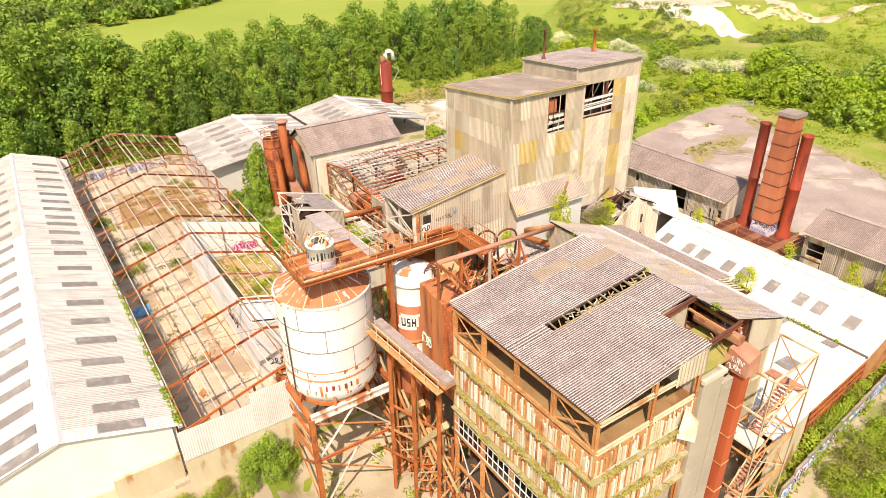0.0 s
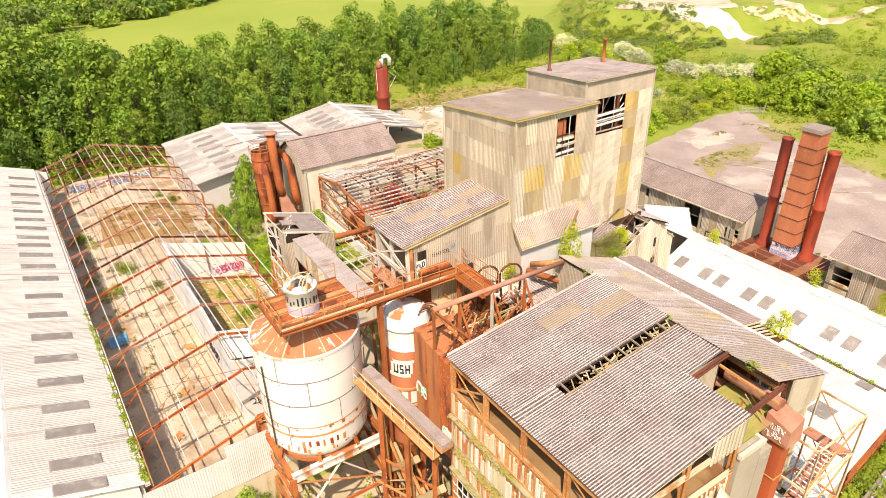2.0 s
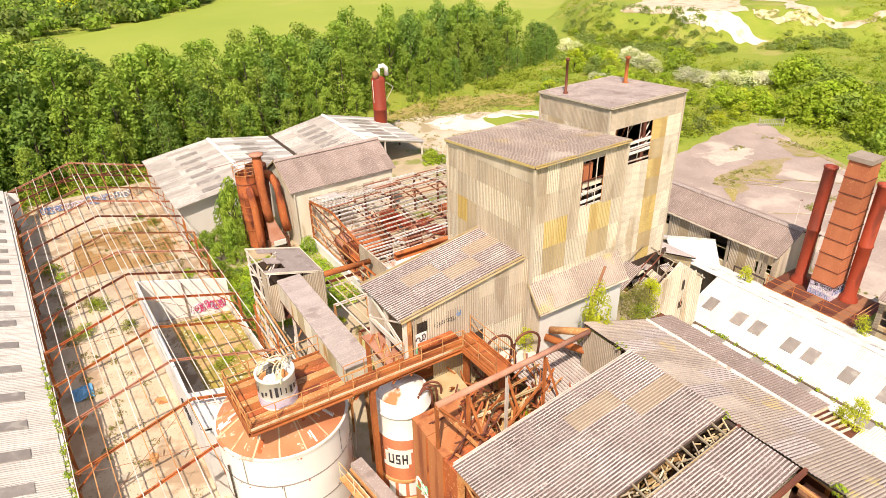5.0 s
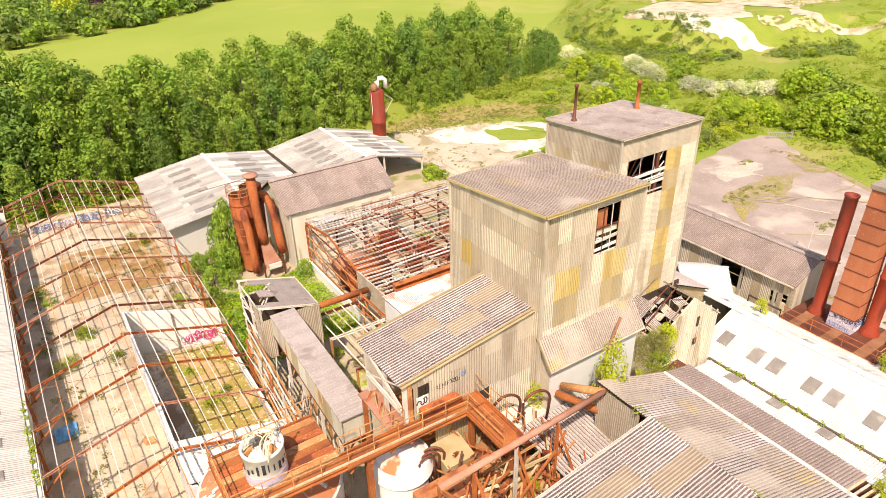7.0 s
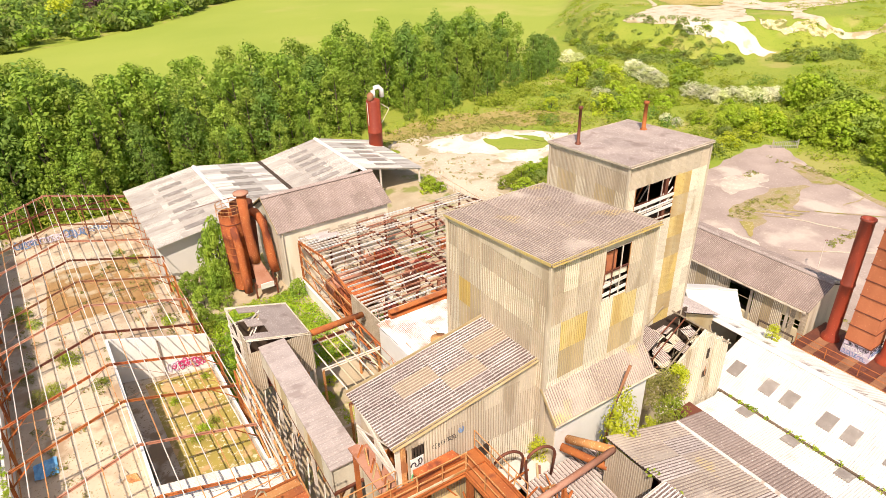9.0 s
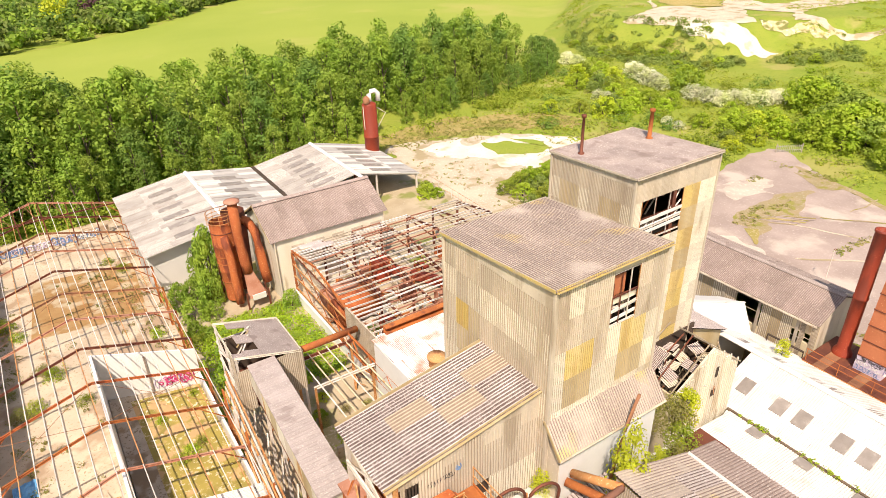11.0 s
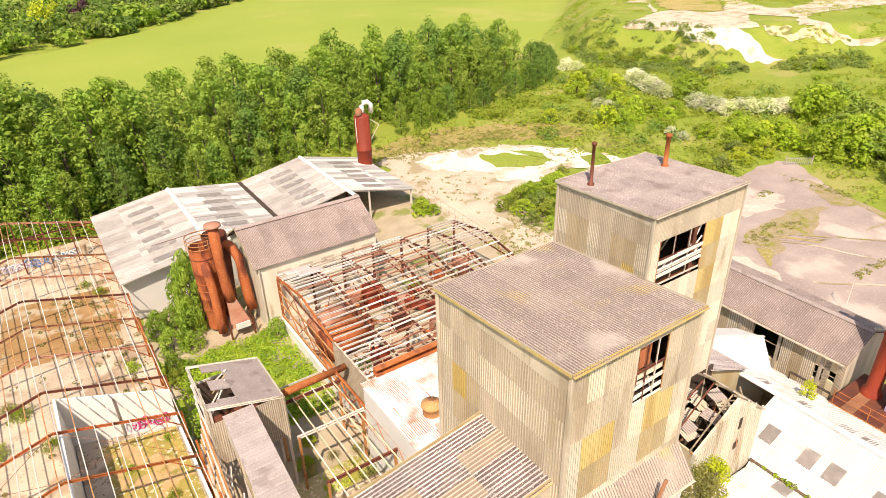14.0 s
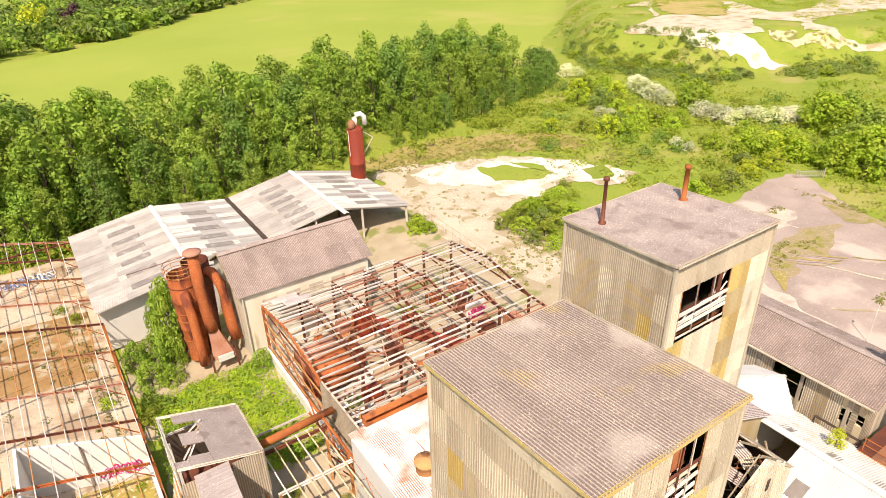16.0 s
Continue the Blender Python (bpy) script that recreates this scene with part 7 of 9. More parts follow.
def pipe_run():
    t = thing("overhead_pipe", (22, 28, 14), "long pale-rust overhead pipe with a forked end", "pipe")
    lo, hi = Vector((17.3, 27.5, 17.6)), Vector((27.2, 28.4, 16.75))
    part("pipe", tube(bmesh.new(), [lo, hi], .15, 12), PINK_RUST, t, shade=True)
    part("pipe", tube(bmesh.new(), [hi, (26.9, 30.8, 15.6)], .2, 12), RUST_PALE, t, shade=True)
    part("pipe", tube(bmesh.new(), [(26.6, 30.9, 15.2), (27.4, 29.2, 15.1), (28.4, 27.4, 14.9)], .2, 12), RUST, t, shade=True)
    for k, (dx, dy, dz) in enumerate(((1.6, -.9, -2.6), (2.1, -1.3, -2.5), (.2, .3, -3.0))):
        bar("support", t, lo, lo + Vector((dx, dy, dz)), .13, .13, "LOC"[k], (RUST_PALE, RUST, RUST)[k])
    for f in (.18, .42, .68):
        q = lo.lerp(hi, f)
        bar("support", t, (q.x, q.y, 13.0), q - UP * .25, .14, .14, "I", STEEL_PALE if f == .42 else RUST)
        bar("support", t, (q.x + .9, q.y - .7, 13.0), q - UP * .25, .12, .12, "L", RUST)
    for k, (x, y) in enumerate(((23.6, 31.2), (25.0, 30.6))):
        bm = bmesh.new()
        tube(bm, [Vector((x - .7, y, 14.2))] + arc_points((x, y, 15.6), .75, (-1, .2, 0), (0, 0, 1), 0, 180, 12) + [Vector((x + .75, y, 14.2))], .07, 8)
        part("hose_loop", bm, RUST_DARK, t, shade=True)
    # open steel deck with stripped plant below the pipe
    d = thing("stripped_plant_deck", (22, 28, 10), "rusty deck of stripped plant, struts and pipework", "plant")
    part("deck", block(bmesh.new(), 19.4, 26.1, 13.0, 24.2, 32.2, 13.12), mat("ochre_silt_deck", (0.6, 0.42, 0.2), (0.5, 0.31, 0.13), (0.68, 0.55, 0.34), s1=.7, s2=7, stain=(0.4, 0.19, 0.08), amount=.3, ss=.8), d)
    rng = random.Random(21)
    for k in range(120):
        x, y = rng.uniform(19.5, 25.2), rng.uniform(26.0, 32.0)
        a = Vector((x, y, 13.1 + rng.uniform(0, .6)))
        b = a + Vector((rng.uniform(-1.6, 1.6), rng.uniform(-1.4, 1.4), rng.uniform(.2, 1.9)))
        g = rng.uniform(.05, .12)
        bar("loose_strut", d, a, b, g, g, rng.choice("LCO"), rng.choice((RUST, RUST_PALE, RUST, RUST_DARK, BURNT, OCHRE)))
    for k in range(20):
        a = Vector((rng.uniform(17.6, 22), rng.uniform(26.2, 30), 14.7 if k < 4 else 13.3))
        bar("long_strut", d, a, a + Vector((rng.uniform(1.5, 3.2), rng.uniform(-1.2, 1.2), rng.uniform(-.4, 1.6))), .09, .12, "C", (RUST_PALE, RUST, CREAM, OCHRE)[k % 4])
    for k in range(26):
        a = Vector((rng.uniform(17.5, 20.1), rng.uniform(26.1, 29.8), 14.75))
        bar("loose_strut", d, a, a + Vector((rng.uniform(-.1, 1.6), rng.uniform(-1.2, 1.2), rng.uniform(0, 1.5))), .08, .08, rng.choice("LCO"), rng.choice((RUST, RUST_PALE, BURNT, RUST_DARK)))
    for k in range(7):
        x, y = rng.uniform(19.8, 24.5), rng.uniform(26.3, 31.5)
        part("drum", lathe(bmesh.new(), (x, y), [(.02, 13.1), (.35, 13.12), (.35, 13.9), (.3, 14.0), (.02, 14.0)], 12), rng.choice((RUST, RUST_DARK, RUST_PALE)), d, shade=True)
    for k in range(10):
        x, y = rng.uniform(19.8, 25), rng.uniform(26.2, 31.8)
        bm = bmesh.new()
        tube(bm, arc_points((x, y, 13.6), rng.uniform(.35, .7), (1, rng.uniform(-1, 1), 0), (0, .2, 1), 0, rng.uniform(150, 260), 9), .05, 6)
        part("bent_pipe", bm, rng.choice((RUST_DARK, RUST)), d)
    for x in (19.6, 24.1):
        for y in (26.3, 29, 32):
            bar("column", d, (x, y, -2.6), (x, y, 13), .22, .22, "I", RUST)
    for z in (9, 4.5):
        for x in (19.6, 24.1):
            bar("beam", d, (x, 26.2, z), (x, 32, z), .15, .25, "I", RUST)
    roof = thing("low_roof", (26.3, 29.3, 12), "low corrugated roof between the works and the tower", "roof")
    lining = plate(roof, (24.2, 26.0, 13.72), (29.1, 26.0, 13.72), (29.1, 30.8, 14.13), (24.2, 30.8, 14.13), DARK)
    plate(roof, (23.4, 30.82, 14.13), (26.2, 30.82, 14.13), (26.2, 32.2, 14.26), (23.4, 32.2, 14.26), PALE_ROOF, name="roof_apron")
    cladding(lining, (24.1, 25.95, 13.76), (5.1, 0, 0), (0, 4.9, .42), 5, 2, lambda r, c: ROOF, ribs=5, depth=.08, seed=4)
    for x in (24.4, 28.9):
        bar("post", roof, (x, 26.1, 0), (x, 26.1, 13.6), .2, .2, "I", RUST_DARK)
        bar("post", roof, (x, 31.5, 0), (x, 31.5, 14.0), .2, .2, "I", RUST_DARK)
    # braced pipe bridge in front of the bin, down to the ground
    g = thing("trestle", (17.5, 30, -2.5), "rusty trestle of stripped conveyors between silo and works", "trestle")
    for y in (25.4, 28.4, 31.2):
        bar("post", g, (16.7, y, -2.7), (16.7, y, 5.2), .15, .15, "I", RUST)
    rng = random.Random(8)
    for k in range(30):
        p = Vector((rng.uniform(15.6, 19.0), rng.uniform(25.0, 32.0), rng.uniform(-2.4, 3.0)))
        q = p + Vector((rng.uniform(-1.2, 1.2), rng.uniform(-2.6, 2.6), rng.uniform(1.0, 3.4)))
        bar("brace", g, p, q, rng.uniform(.06, .13), rng.uniform(.06, .16), rng.choice("LCI"), rng.choice((RUST_PALE, RUST_PALE, OCHRE, OCHRE, RUST, RUST_DARK)))
    for a, b in (((16.2, 32.6, 2.0), (16.2, 28.2, 6.9)), ((16.1, 29.4, 1.8), (16.1, 25.2, 7.3))):
        bar("box_beam", g, a, b, .38, .42, "B", OCHRE)
    for k in range(5):
        bar("lattice", g, (15.9, 33.6 - 1.6 * k, 7.6 - .5 * k), (16.6, 30.6 - 1.5 * k, 1.4), .14, .16, "L", (OCHRE, RUST_PALE)[k % 2])
    for k in range(9):
        bar("slat", g, (15.4, 31.4 - .42 * k, 2.6 - .4 * k), (17.6, 29.0 - .42 * k, 3.6 - .4 * k), .1, .05, "B", (OCHRE, RUST_PALE, RUST)[k % 3])
    for k in range(7):
        y = 25.2 + .95 * k
        part("screen_panel", slab(bmesh.new(), (15.7, y, 1.0 - .35 * k), (17.2, y, 2.0 - .35 * k), (17.2, y + .12, 2.0 - .35 * k), (15.7, y + .12, 1.0 - .35 * k), .06), (RUST_PALE, OCHRE, RUST)[k % 3], g)
    for k in range(3):
        z = -.5 + k * 2.0
        bar("rail", g, (16.3, 24.8, z), (17.3, 32.2, z + 1.6), .12, .16, "C", RUST if k % 2 else RUST_PALE)
        bar("rail", g, (14.4 + .3 * k, 31.0, z + 2), (18.2, 25.5, z + .4), .1, .14, "C", RUST_PALE if k % 2 else RUST)


pipe_run()


def elevator_and_stairs():
    t = thing("bucket_elevator", (28.0, 13.4, -1), "red-orange bucket elevator casing with a boxed head", "elevator")
    CASING = mat("red_orange_casing", (0.50, 0.115, 0.045), (0.42, 0.085, 0.04), (0.56, 0.2, 0.09), s1=.5, s2=8, streak=.3, rough=.6)
    for i in range(7):
        za, zb = -1.5 + i * 2.18, .6 + i * 2.18
        part("casing", block(bmesh.new(), 27.5, 13.55, za, 28.2, 14.2, zb), CASING, t)
        part("flange", block(bmesh.new(), 27.45, 13.5, zb, 28.25, 14.25, zb + .07), RUST_PALE, t)
    part("head", hull(bmesh.new(), [(27.35, 13.35, 13.75), (28.55, 13.35, 13.75), (28.55, 14.6, 13.75), (27.35, 14.6, 13.75), (27.35, 13.35, 14.75), (28.55, 13.45, 14.95), (28.5, 14.6, 15.15), (27.4, 14.6, 15.1)]), PINK_RUST, t, "pinkish rusty boxed head")
    scribble(t, (27.33, 14.5, 14.35), (0, -1, 0), (0, 0, 1), .95, .4, 9, .017, RENDERED, 81)
    scribble(t, (27.33, 14.45, 13.9), (0, -1, 0), (0, 0, 1), .85, .4, 8, .017, RENDERED, 82)
    part("shaft", block(bmesh.new(), 26.25, 13.9, -2, 27.2, 14.8, 13.6), CONCRETE, t, "grey shaft beside the casing")
    s = thing("stair_tower", (33.5, 14, 1), "open rusty steel stair tower with white stairs", "stair tower")
    x0, x1, y0, y1, top = 28.7, 33.0, 12.5, 14.8, 13.5
    for x in (x0, x1):
        for y in (y0, y1):
            bar("post", s, (x, y, ground(x, y)), (x, y, top), .1, .1, "L", CREAM)
    for z in (top, 10.9, 7.8, 4.8, 2.0):
        for a, b in (((x0, y0), (x1, y0)), ((x0, y1), (x1, y1)), ((x0, y0), (x0, y1)), ((x1, y0), (x1, y1))):
            bar("beam", s, (*a, z), (*b, z), .09, .11, "C", RUST_PALE if z < top - 3 else CREAM)
    for za, zb in ((10.9, top), (7.8, 10.9), (4.8, 7.8), (2, 4.8)):
        bar("brace", s, (x0, y0, za), (x1, y0, zb), .07, .07, "L", RUST_PALE)
        bar("brace", s, (x1, y0, za), (x0, y0, zb), .07, .07, "L", CREAM)
        bar("brace", s, (x1, y0, za), (x1, y1, zb), .07, .07, "L", RUST_PALE)
    for f, (xa, za, xb, zb) in enumerate(((32.4, 11.0, 30.1, 8.4), (30.1, 8.4, 32.3, 5.6), (32.3, 5.6, 30.0, 2.8))):
        yy = 13.4 + .12 * f
        for s2 in (-.4, .4):
            bar("stringer", s, (xa, yy + s2, za), (xb, yy + s2, zb), .06, .22, "C", CREAM)
        for i in range(14):
            g = (i + .5) / 14
            x, z = xa + (xb - xa) * g, za + (zb - za) * g
            part("tread", block(bmesh.new(), x - .1, yy - .38, z - .02, x + .1, yy + .38, z + .02), PINK_RUST, s)
        bar("handrail", s, (xa, yy - .42, za + 1), (xb, yy - .42, zb + 1), .05, .05, "O", CREAM)
    part("landing", block(bmesh.new(), 32.3, 12.6, 10.9, 33.0, 14.7, 11.0), PINK_RUST, s)
    part("landing", block(bmesh.new(), 28.8, 12.6, 8.3, 30.1, 14.7, 8.4), STEEL_PALE, s)
    # plant in the gap under the brown roof
    g = thing("gap_duct", (27.8, 17, 12), "rusty duct and beams in the gap between the roofs", "duct")
    part("duct", tube(bmesh.new(), [(27.0, 20.0, 14.6), (28.2, 17.5, 14.4), (28.6, 15.8, 14.0), (28.1, 14.8, 13.8)], .26, 10), PINK_RUST, g, shade=True)
    for y in (15.2, 16.6, 18.0):
        bar("beam", g, (27.0, y, 13.7), (29.2, y, 13.9), .14, .2, "I", RUST_DARK)
        bar("beam", g, (28.9, y, 8), (28.9, y, 15.9), .14, .16, "I", RUST)
    bar("beam", g, (28.6, 14.8, 15.6), (28.6, 18.2, 15.8), .12, .2, "C", RUST_PALE)
    part("deck", block(bmesh.new(), 25.0, 14.4, 12.2, 29.2, 18.5, 12.3), mat("mossy_deck", (0.3, 0.28, 0.06), (0.2, 0.2, 0.05), (0.36, 0.24, 0.12), s1=.6, s2=3), g, "mossy yellow-green deck")
    for k in range(8):
        part("spray_mark", block(bmesh.new(), 29.12, 15.0 + .17 * k, 14.5 + .08 * (k % 3), 29.14, 15.12 + .17 * k, 15.1 + .1 * (k % 2)), PAINT_BLUE if k % 3 else RENDERED, g)


elevator_and_stairs()


# ---- lift cab, gallery, skeleton building, cyclones ----
def cab_and_gallery():
    t = thing("head_house", (20.6, 57, 1.5), "grey clad conveyor head house on pale steel, its roof holed", "head house")
    x0, x1, y0, y1 = 18.3, 23.1, 54.3, 59.4

    def rz(x):
        return 10.75 - (x - x0) * .28
    # added wall; its near-black colour makes the shade behind the roof holes
    part("wall", block(bmesh.new(), x0 + .1, y1 - .2, 6.05, x1 - .1, y1 - .1, 9.2), DARK, t, "near-black rear wall added behind the roof holes")
    roof = part("roof", slab(bmesh.new(), (20.3, y0, rz(20.3)), (x1, y0, rz(x1)), (x1, y1, rz(x1)), (20.3, y1, rz(20.3)), .08), ROOF_FLAT, t)
    for a, b in ((54.3, 55.3), (56.4, 57.5), (58.6, 59.4)):
        part("roof_strip", slab(bmesh.new(), (19.1, a, rz(19.1)), (20.28, a, rz(20.28)), (20.28, b, rz(20.28)), (19.1, b, rz(19.1)), .08), ROOF_FLAT, roof)
    part("roof_strip", slab(bmesh.new(), (x0, 54.35, rz(x0)), (19.08, 54.35, rz(19.08)), (19.08, 55.0, rz(19.08)), (x0, 55.0, rz(x0)), .08), ROOF_FLAT, roof)
    for a, b in (((x0, y0), (x1, y0)), ((x0, y1), (x1, y1)), ((x0, y0), (x0, y1)), ((x1, y0), (x1, y1))):
        bar("verge_trim", t, (*a, rz(a[0]) + .02), (*b, rz(b[0]) + .02), .12, .14, "L", WALL_PALE)
    wall = part("wall", block(bmesh.new(), 20.9, y0 + .1, 6.0, x1 - .05, y0 + .2, 9.1), WALL, t)
    cladding(wall, (x0, y0, 6.0), (x1 - x0, 0, 0), (0, 0, 3.6), 5, 1, lambda r, c: None if c in (1, 2) else WALL, seed=2)
    cladding(wall, (x1 + .02, y0, 6.0), (0, y1 - y0, 0), (0, 0, 3.4), 5, 1, lambda r, c: WALL, seed=3)
    cladding(wall, (x0 - .02, 55.6, 6.4), (0, -1.3, 0), (0, 0, 4.2), 2, 1, lambda r, c: WALL, seed=4)
    part("floor_deck", slab(bmesh.new(), (x0 + .1, y0 + .2, 6.0), (x1, y0 + .2, 6.0), (x1, y1, 6.0), (x0 + .1, y1, 6.0), .12), RUST_DARK, t)
    for x in (x0 + .1, x1 - .1):
        for y in (y0 + .1, (y0 + y1) / 2, y1 - .1):
            bar("column", t, (x, y, ground(x, y)), (x, y, rz(x) - .1), .16, .16, "I", STEEL_PALE)
    for z in (3.6, 6.0, 7.6, 9.2):
        bar("rail", t, (x0, y0, z), (x0, y1, z), .1, .14, "C", STEEL_PALE)
        bar("rail", t, (x0, y1, z), (x1, y1, min(z, rz(x1))), .1, .14, "C", STEEL_PALE)
    for a, b in ((1.5, 3.6), (3.6, 6.0), (6.0, 8.4), (8.4, 10.2)):
        bar("brace", t, (x0, y0 + .1, a), (x0, y1 - .1, b), .09, .09, "L", STEEL_PALE)
        bar("brace", t, (x0, y1 - .1, a), (x0, y0 + .1, b), .09, .09, "L", STEEL_PALE)
    for k in range(4):
        bar("loose_strut", t, (18.6 + .3 * k, 55.2 + k, 9.6), (20 + .2 * k, 56.8 + .5 * k, 10.3), .08, .08, "L", OCHRE if k == 2 else STEEL_PALE)
    # the rising gallery
    g = thing("conveyor_gallery", (18.5, 45, 5), "rising covered conveyor gallery with a grey-brown roof", "conveyor gallery")
    a, b = Vector((20.02, 54.2, 9.85)), Vector((19.13, 39.6, 10.97))
    way = (b - a)
    side = Vector((1, -.0, 0))
    hw = .95

    def section(name, s0, s1, h0, h1, m, f0=0.0, f1=1.0, parent=g, label=""):
        p, q = a + way * f0, a + way * f1
        return part(name, hull(bmesh.new(), [p + side * s0 + UP * h0, p + side * s1 + UP * h0, q + side * s1 + UP * h0, q + side * s0 + UP * h0, p + side * s0 + UP * h1, p + side * s1 + UP * h1, q + side * s1 + UP * h1, q + side * s0 + UP * h1]), m, parent, label)
    for i in range(46):
        section("roof_sheet", -hw - .04, hw + .04, 0.0 + .014 * (i % 2), .1 + .014 * (i % 2), GALLERY_ROOF, i / 46, (i + (1.1 if i % 2 else .9)) / 46)
    n = 9
    for i in range(n):
        section("side_sheet", -hw, -hw + .06, -1.75, -.02, (WALL_PALE, WALL, CREAM, OCHRE)[i % 4], i / n, (i + .98) / n)
        section("side_sheet", hw - .06, hw, -1.75, -.02, WALL, i / n, (i + .98) / n)
    section("floor", -hw, hw, -1.95, -1.78, RUST_DARK)
    section("end_sheet", -hw + .06, hw - .06, -1.78, -.02, WALL_PALE, .985, .99)
    for f in (.18, .42, .68, .92):
        p = a + way * f
        for s in (-.8, .8):
            bar("leg", g, (p.x + s, p.y, ground(p.x, p.y) + .1), (p.x + s * .9, p.y, p.z - 1.9), .18, .18, "I", STEEL_PALE if s < 0 else RUST_PALE)
        bar("brace", g, (p.x - .8, p.y, p.z - 4.5), (p.x + .8, p.y, p.z - 2), .09, .09, "L", RUST_PALE)
    # open framework west of the gallery
    o = thing("side_framework", (17.6, 45, 1), "pale and rusty open steelwork beside the gallery", "framework")
    for k in range(7):
        z = 4.2 + .45 * k
        m = STEEL_PALE if k % 2 else RUST_PALE
        bar("rail", o, (17.7 + .1 * k, 58.5, z), (16.3 + .13 * k, 37.2, z + .9), .1, .14, "C", m)
    for k in range(8):
        y = 38 + 2.6 * k
        bar("post", o, (17.6, y, .8), (17.4, y, 7.2), .14, .14, "I", RUST if k % 2 else STEEL_PALE)
        bar("brace", o, (17.6, y, 2.5), (18.6, y + 1.9, 7.0), .09, .09, "L", STEEL_PALE)
    # floor plate by the tower and railings
    p = thing("rust_platform", (18.6, 36.6, 14), "rust-brown platform plate beside the gallery", "platform")
    part("deck", hull(bmesh.new(), [(18.06, 32.3, 15.5), (19.3, 32.3, 15.5), (19.3, 36.3, 15.5), (18.06, 36.3, 15.5), (18.06, 32.3, 15.6), (19.3, 32.3, 15.6), (19.3, 36.3, 15.6), (18.06, 36.3, 15.6)]), PINK_RUST, p)
    for x, y in ((18.25, 32.6), (18.25, 36.0), (19.2, 36.2)):
        bar("post", p, (x, y, ground(x, y)), (x, y, 15.5), .2, .2, "I", RUST)
    for k in range(9):
        f = .37 * k
        bar("loose_bar", p, (18.15 + .1 * (k % 4), 32.5 + f, 15.65), (18.5 + .12 * (k % 3), 33.1 + f, 15.7 + .5 * (k % 3 == 0)), .07, .07, "L", (RUST_PALE, OCHRE, RUST)[k % 3])


cab_and_gallery()


def middle_frame():
    t = thing("purlin_frame", (25.5, 51, 1), "open frame of pale purlins over overgrown foundations", "frame")
    for k in range(6):
        x = 23.6 + .8 * k
        bar("purlin", t, (x, 57.2, 6.7), (x + .2, 42.0, 6.9), .07, .1, "C", CREAM if k % 3 else STEEL_PALE)
    for y in (57.0, 53.2, 48.5, 43.5):
        bar("beam", t, (23.2, y, 6.5), (28.2, y - .2, 6.6), .14, .24, "I", STEEL_PALE if y == 53.2 else RUST_DARK)
        for x in (23.3, 28.1):
            bar("post", t, (x, y, 1.0), (x, y, 6.5), .16, .16, "I", RUST_PALE)
    for z in (5.2, 6.8):
        bar("truss_chord", t, (28.2, 60.4, z), (28.3, 41.5, z + .2), .14, .16, "L", RUST)
    tangle = random.Random(64)
    for k in range(34):
        y = tangle.uniform(43, 59)
        p = Vector((28.9 + tangle.uniform(-.5, .5), y, tangle.uniform(1.6, 4.8)))
        bar("loose_bar", t, p, p + Vector((tangle.uniform(-.4, .4), tangle.uniform(-3, 1.5), tangle.uniform(-.5, 1.6))), .09, .12, tangle.choice("LCO"), tangle.choice((RUST, RUST_DARK, RUST_PALE, BURNT, STEEL_PALE)))
    for k in range(12):
        y = 60 - 1.5 * k
        bar("truss_web", t, (28.2, y, 5.2 if k % 2 else 6.8), (28.2, y - 1.5, 6.8 if k % 2 else 5.2), .1, .1, "L", RUST)
    part("pipe", tube(bmesh.new(), [(23.6, 56.9, 7.5), (29.2, 58.1, 6.6)], .28, 12), RUST, t, shade=True)
    part("low_wall", block(bmesh.new(), 23.4, 50.4, 1.0, 28, 50.7, 2.6), FLOOR, t)
    part("low_wall", block(bmesh.new(), 25.4, 44, 1.0, 25.7, 50.4, 2.4), FLOOR, t)
    bm = bmesh.new()
    slab(bm, (22.6, 42, 1.55), (28.4, 42, 1.55), (28.4, 54, 1.55), (22.6, 54, 1.55), .3)
    part("foundation", bm, mat("mossy_foundation", (0.5, 0.42, 0.24), (0.33, 0.29, 0.1), (0.68, 0.58, 0.42), s1=.45, s2=4, spot=.54, stain=(0.3, 0.27, 0.06), amount=.42, ss=.4), t, "mossy olive and cream foundation slab")
    for y, z in ((59.7, 4.2), (60.5, 5.0)):
        bar("fence_rail", t, (22.8, y, z), (28.2, y + .4, z - .3), .1, .12, "C", STEEL_PALE)
    # the low white roof with rusted holes
    w = thing("white_flat_roof", (31, 48, 2), "peeling white corrugated roof with rusty patches against the tower", "roof")
    zf = 9.0
    rf = part("roof", slab(bmesh.new(), (28.2, 40.0, zf - .3), (38.5, 40.0, zf - .3), (38.5, 52.8, zf), (28.2, 52.8, zf), .1), PINK_RUST, w)
    cladding(rf, (28.1, 39.9, zf - .27), (10.4, 0, 0), (0, 13, .3), 16, 4, lambda r, c: FLAKED, ribs=5, seed=5, lean=.04)
    part("wall", block(bmesh.new(), 28.2, 40.0, 1.2, 28.35, 52.8, zf - .35), RENDERED, w)
    part("wall", block(bmesh.new(), 28.35, 52.6, 1.2, 38.5, 52.75, zf - .12), WALL, w)
    bar("rust_beam", w, (29.3, 53.0, zf + .35), (38.5, 53.0, zf + .35), .5, .6, "C", RUST)
    part("vent_cowl", lathe(bmesh.new(), (30.6, 47.7), [(.6, zf - .2), (.6, zf + .5), (.7, zf + .55), (.7, zf + .7), (.02, zf + .85)], 16), RUST_PALE, w, shade=True)
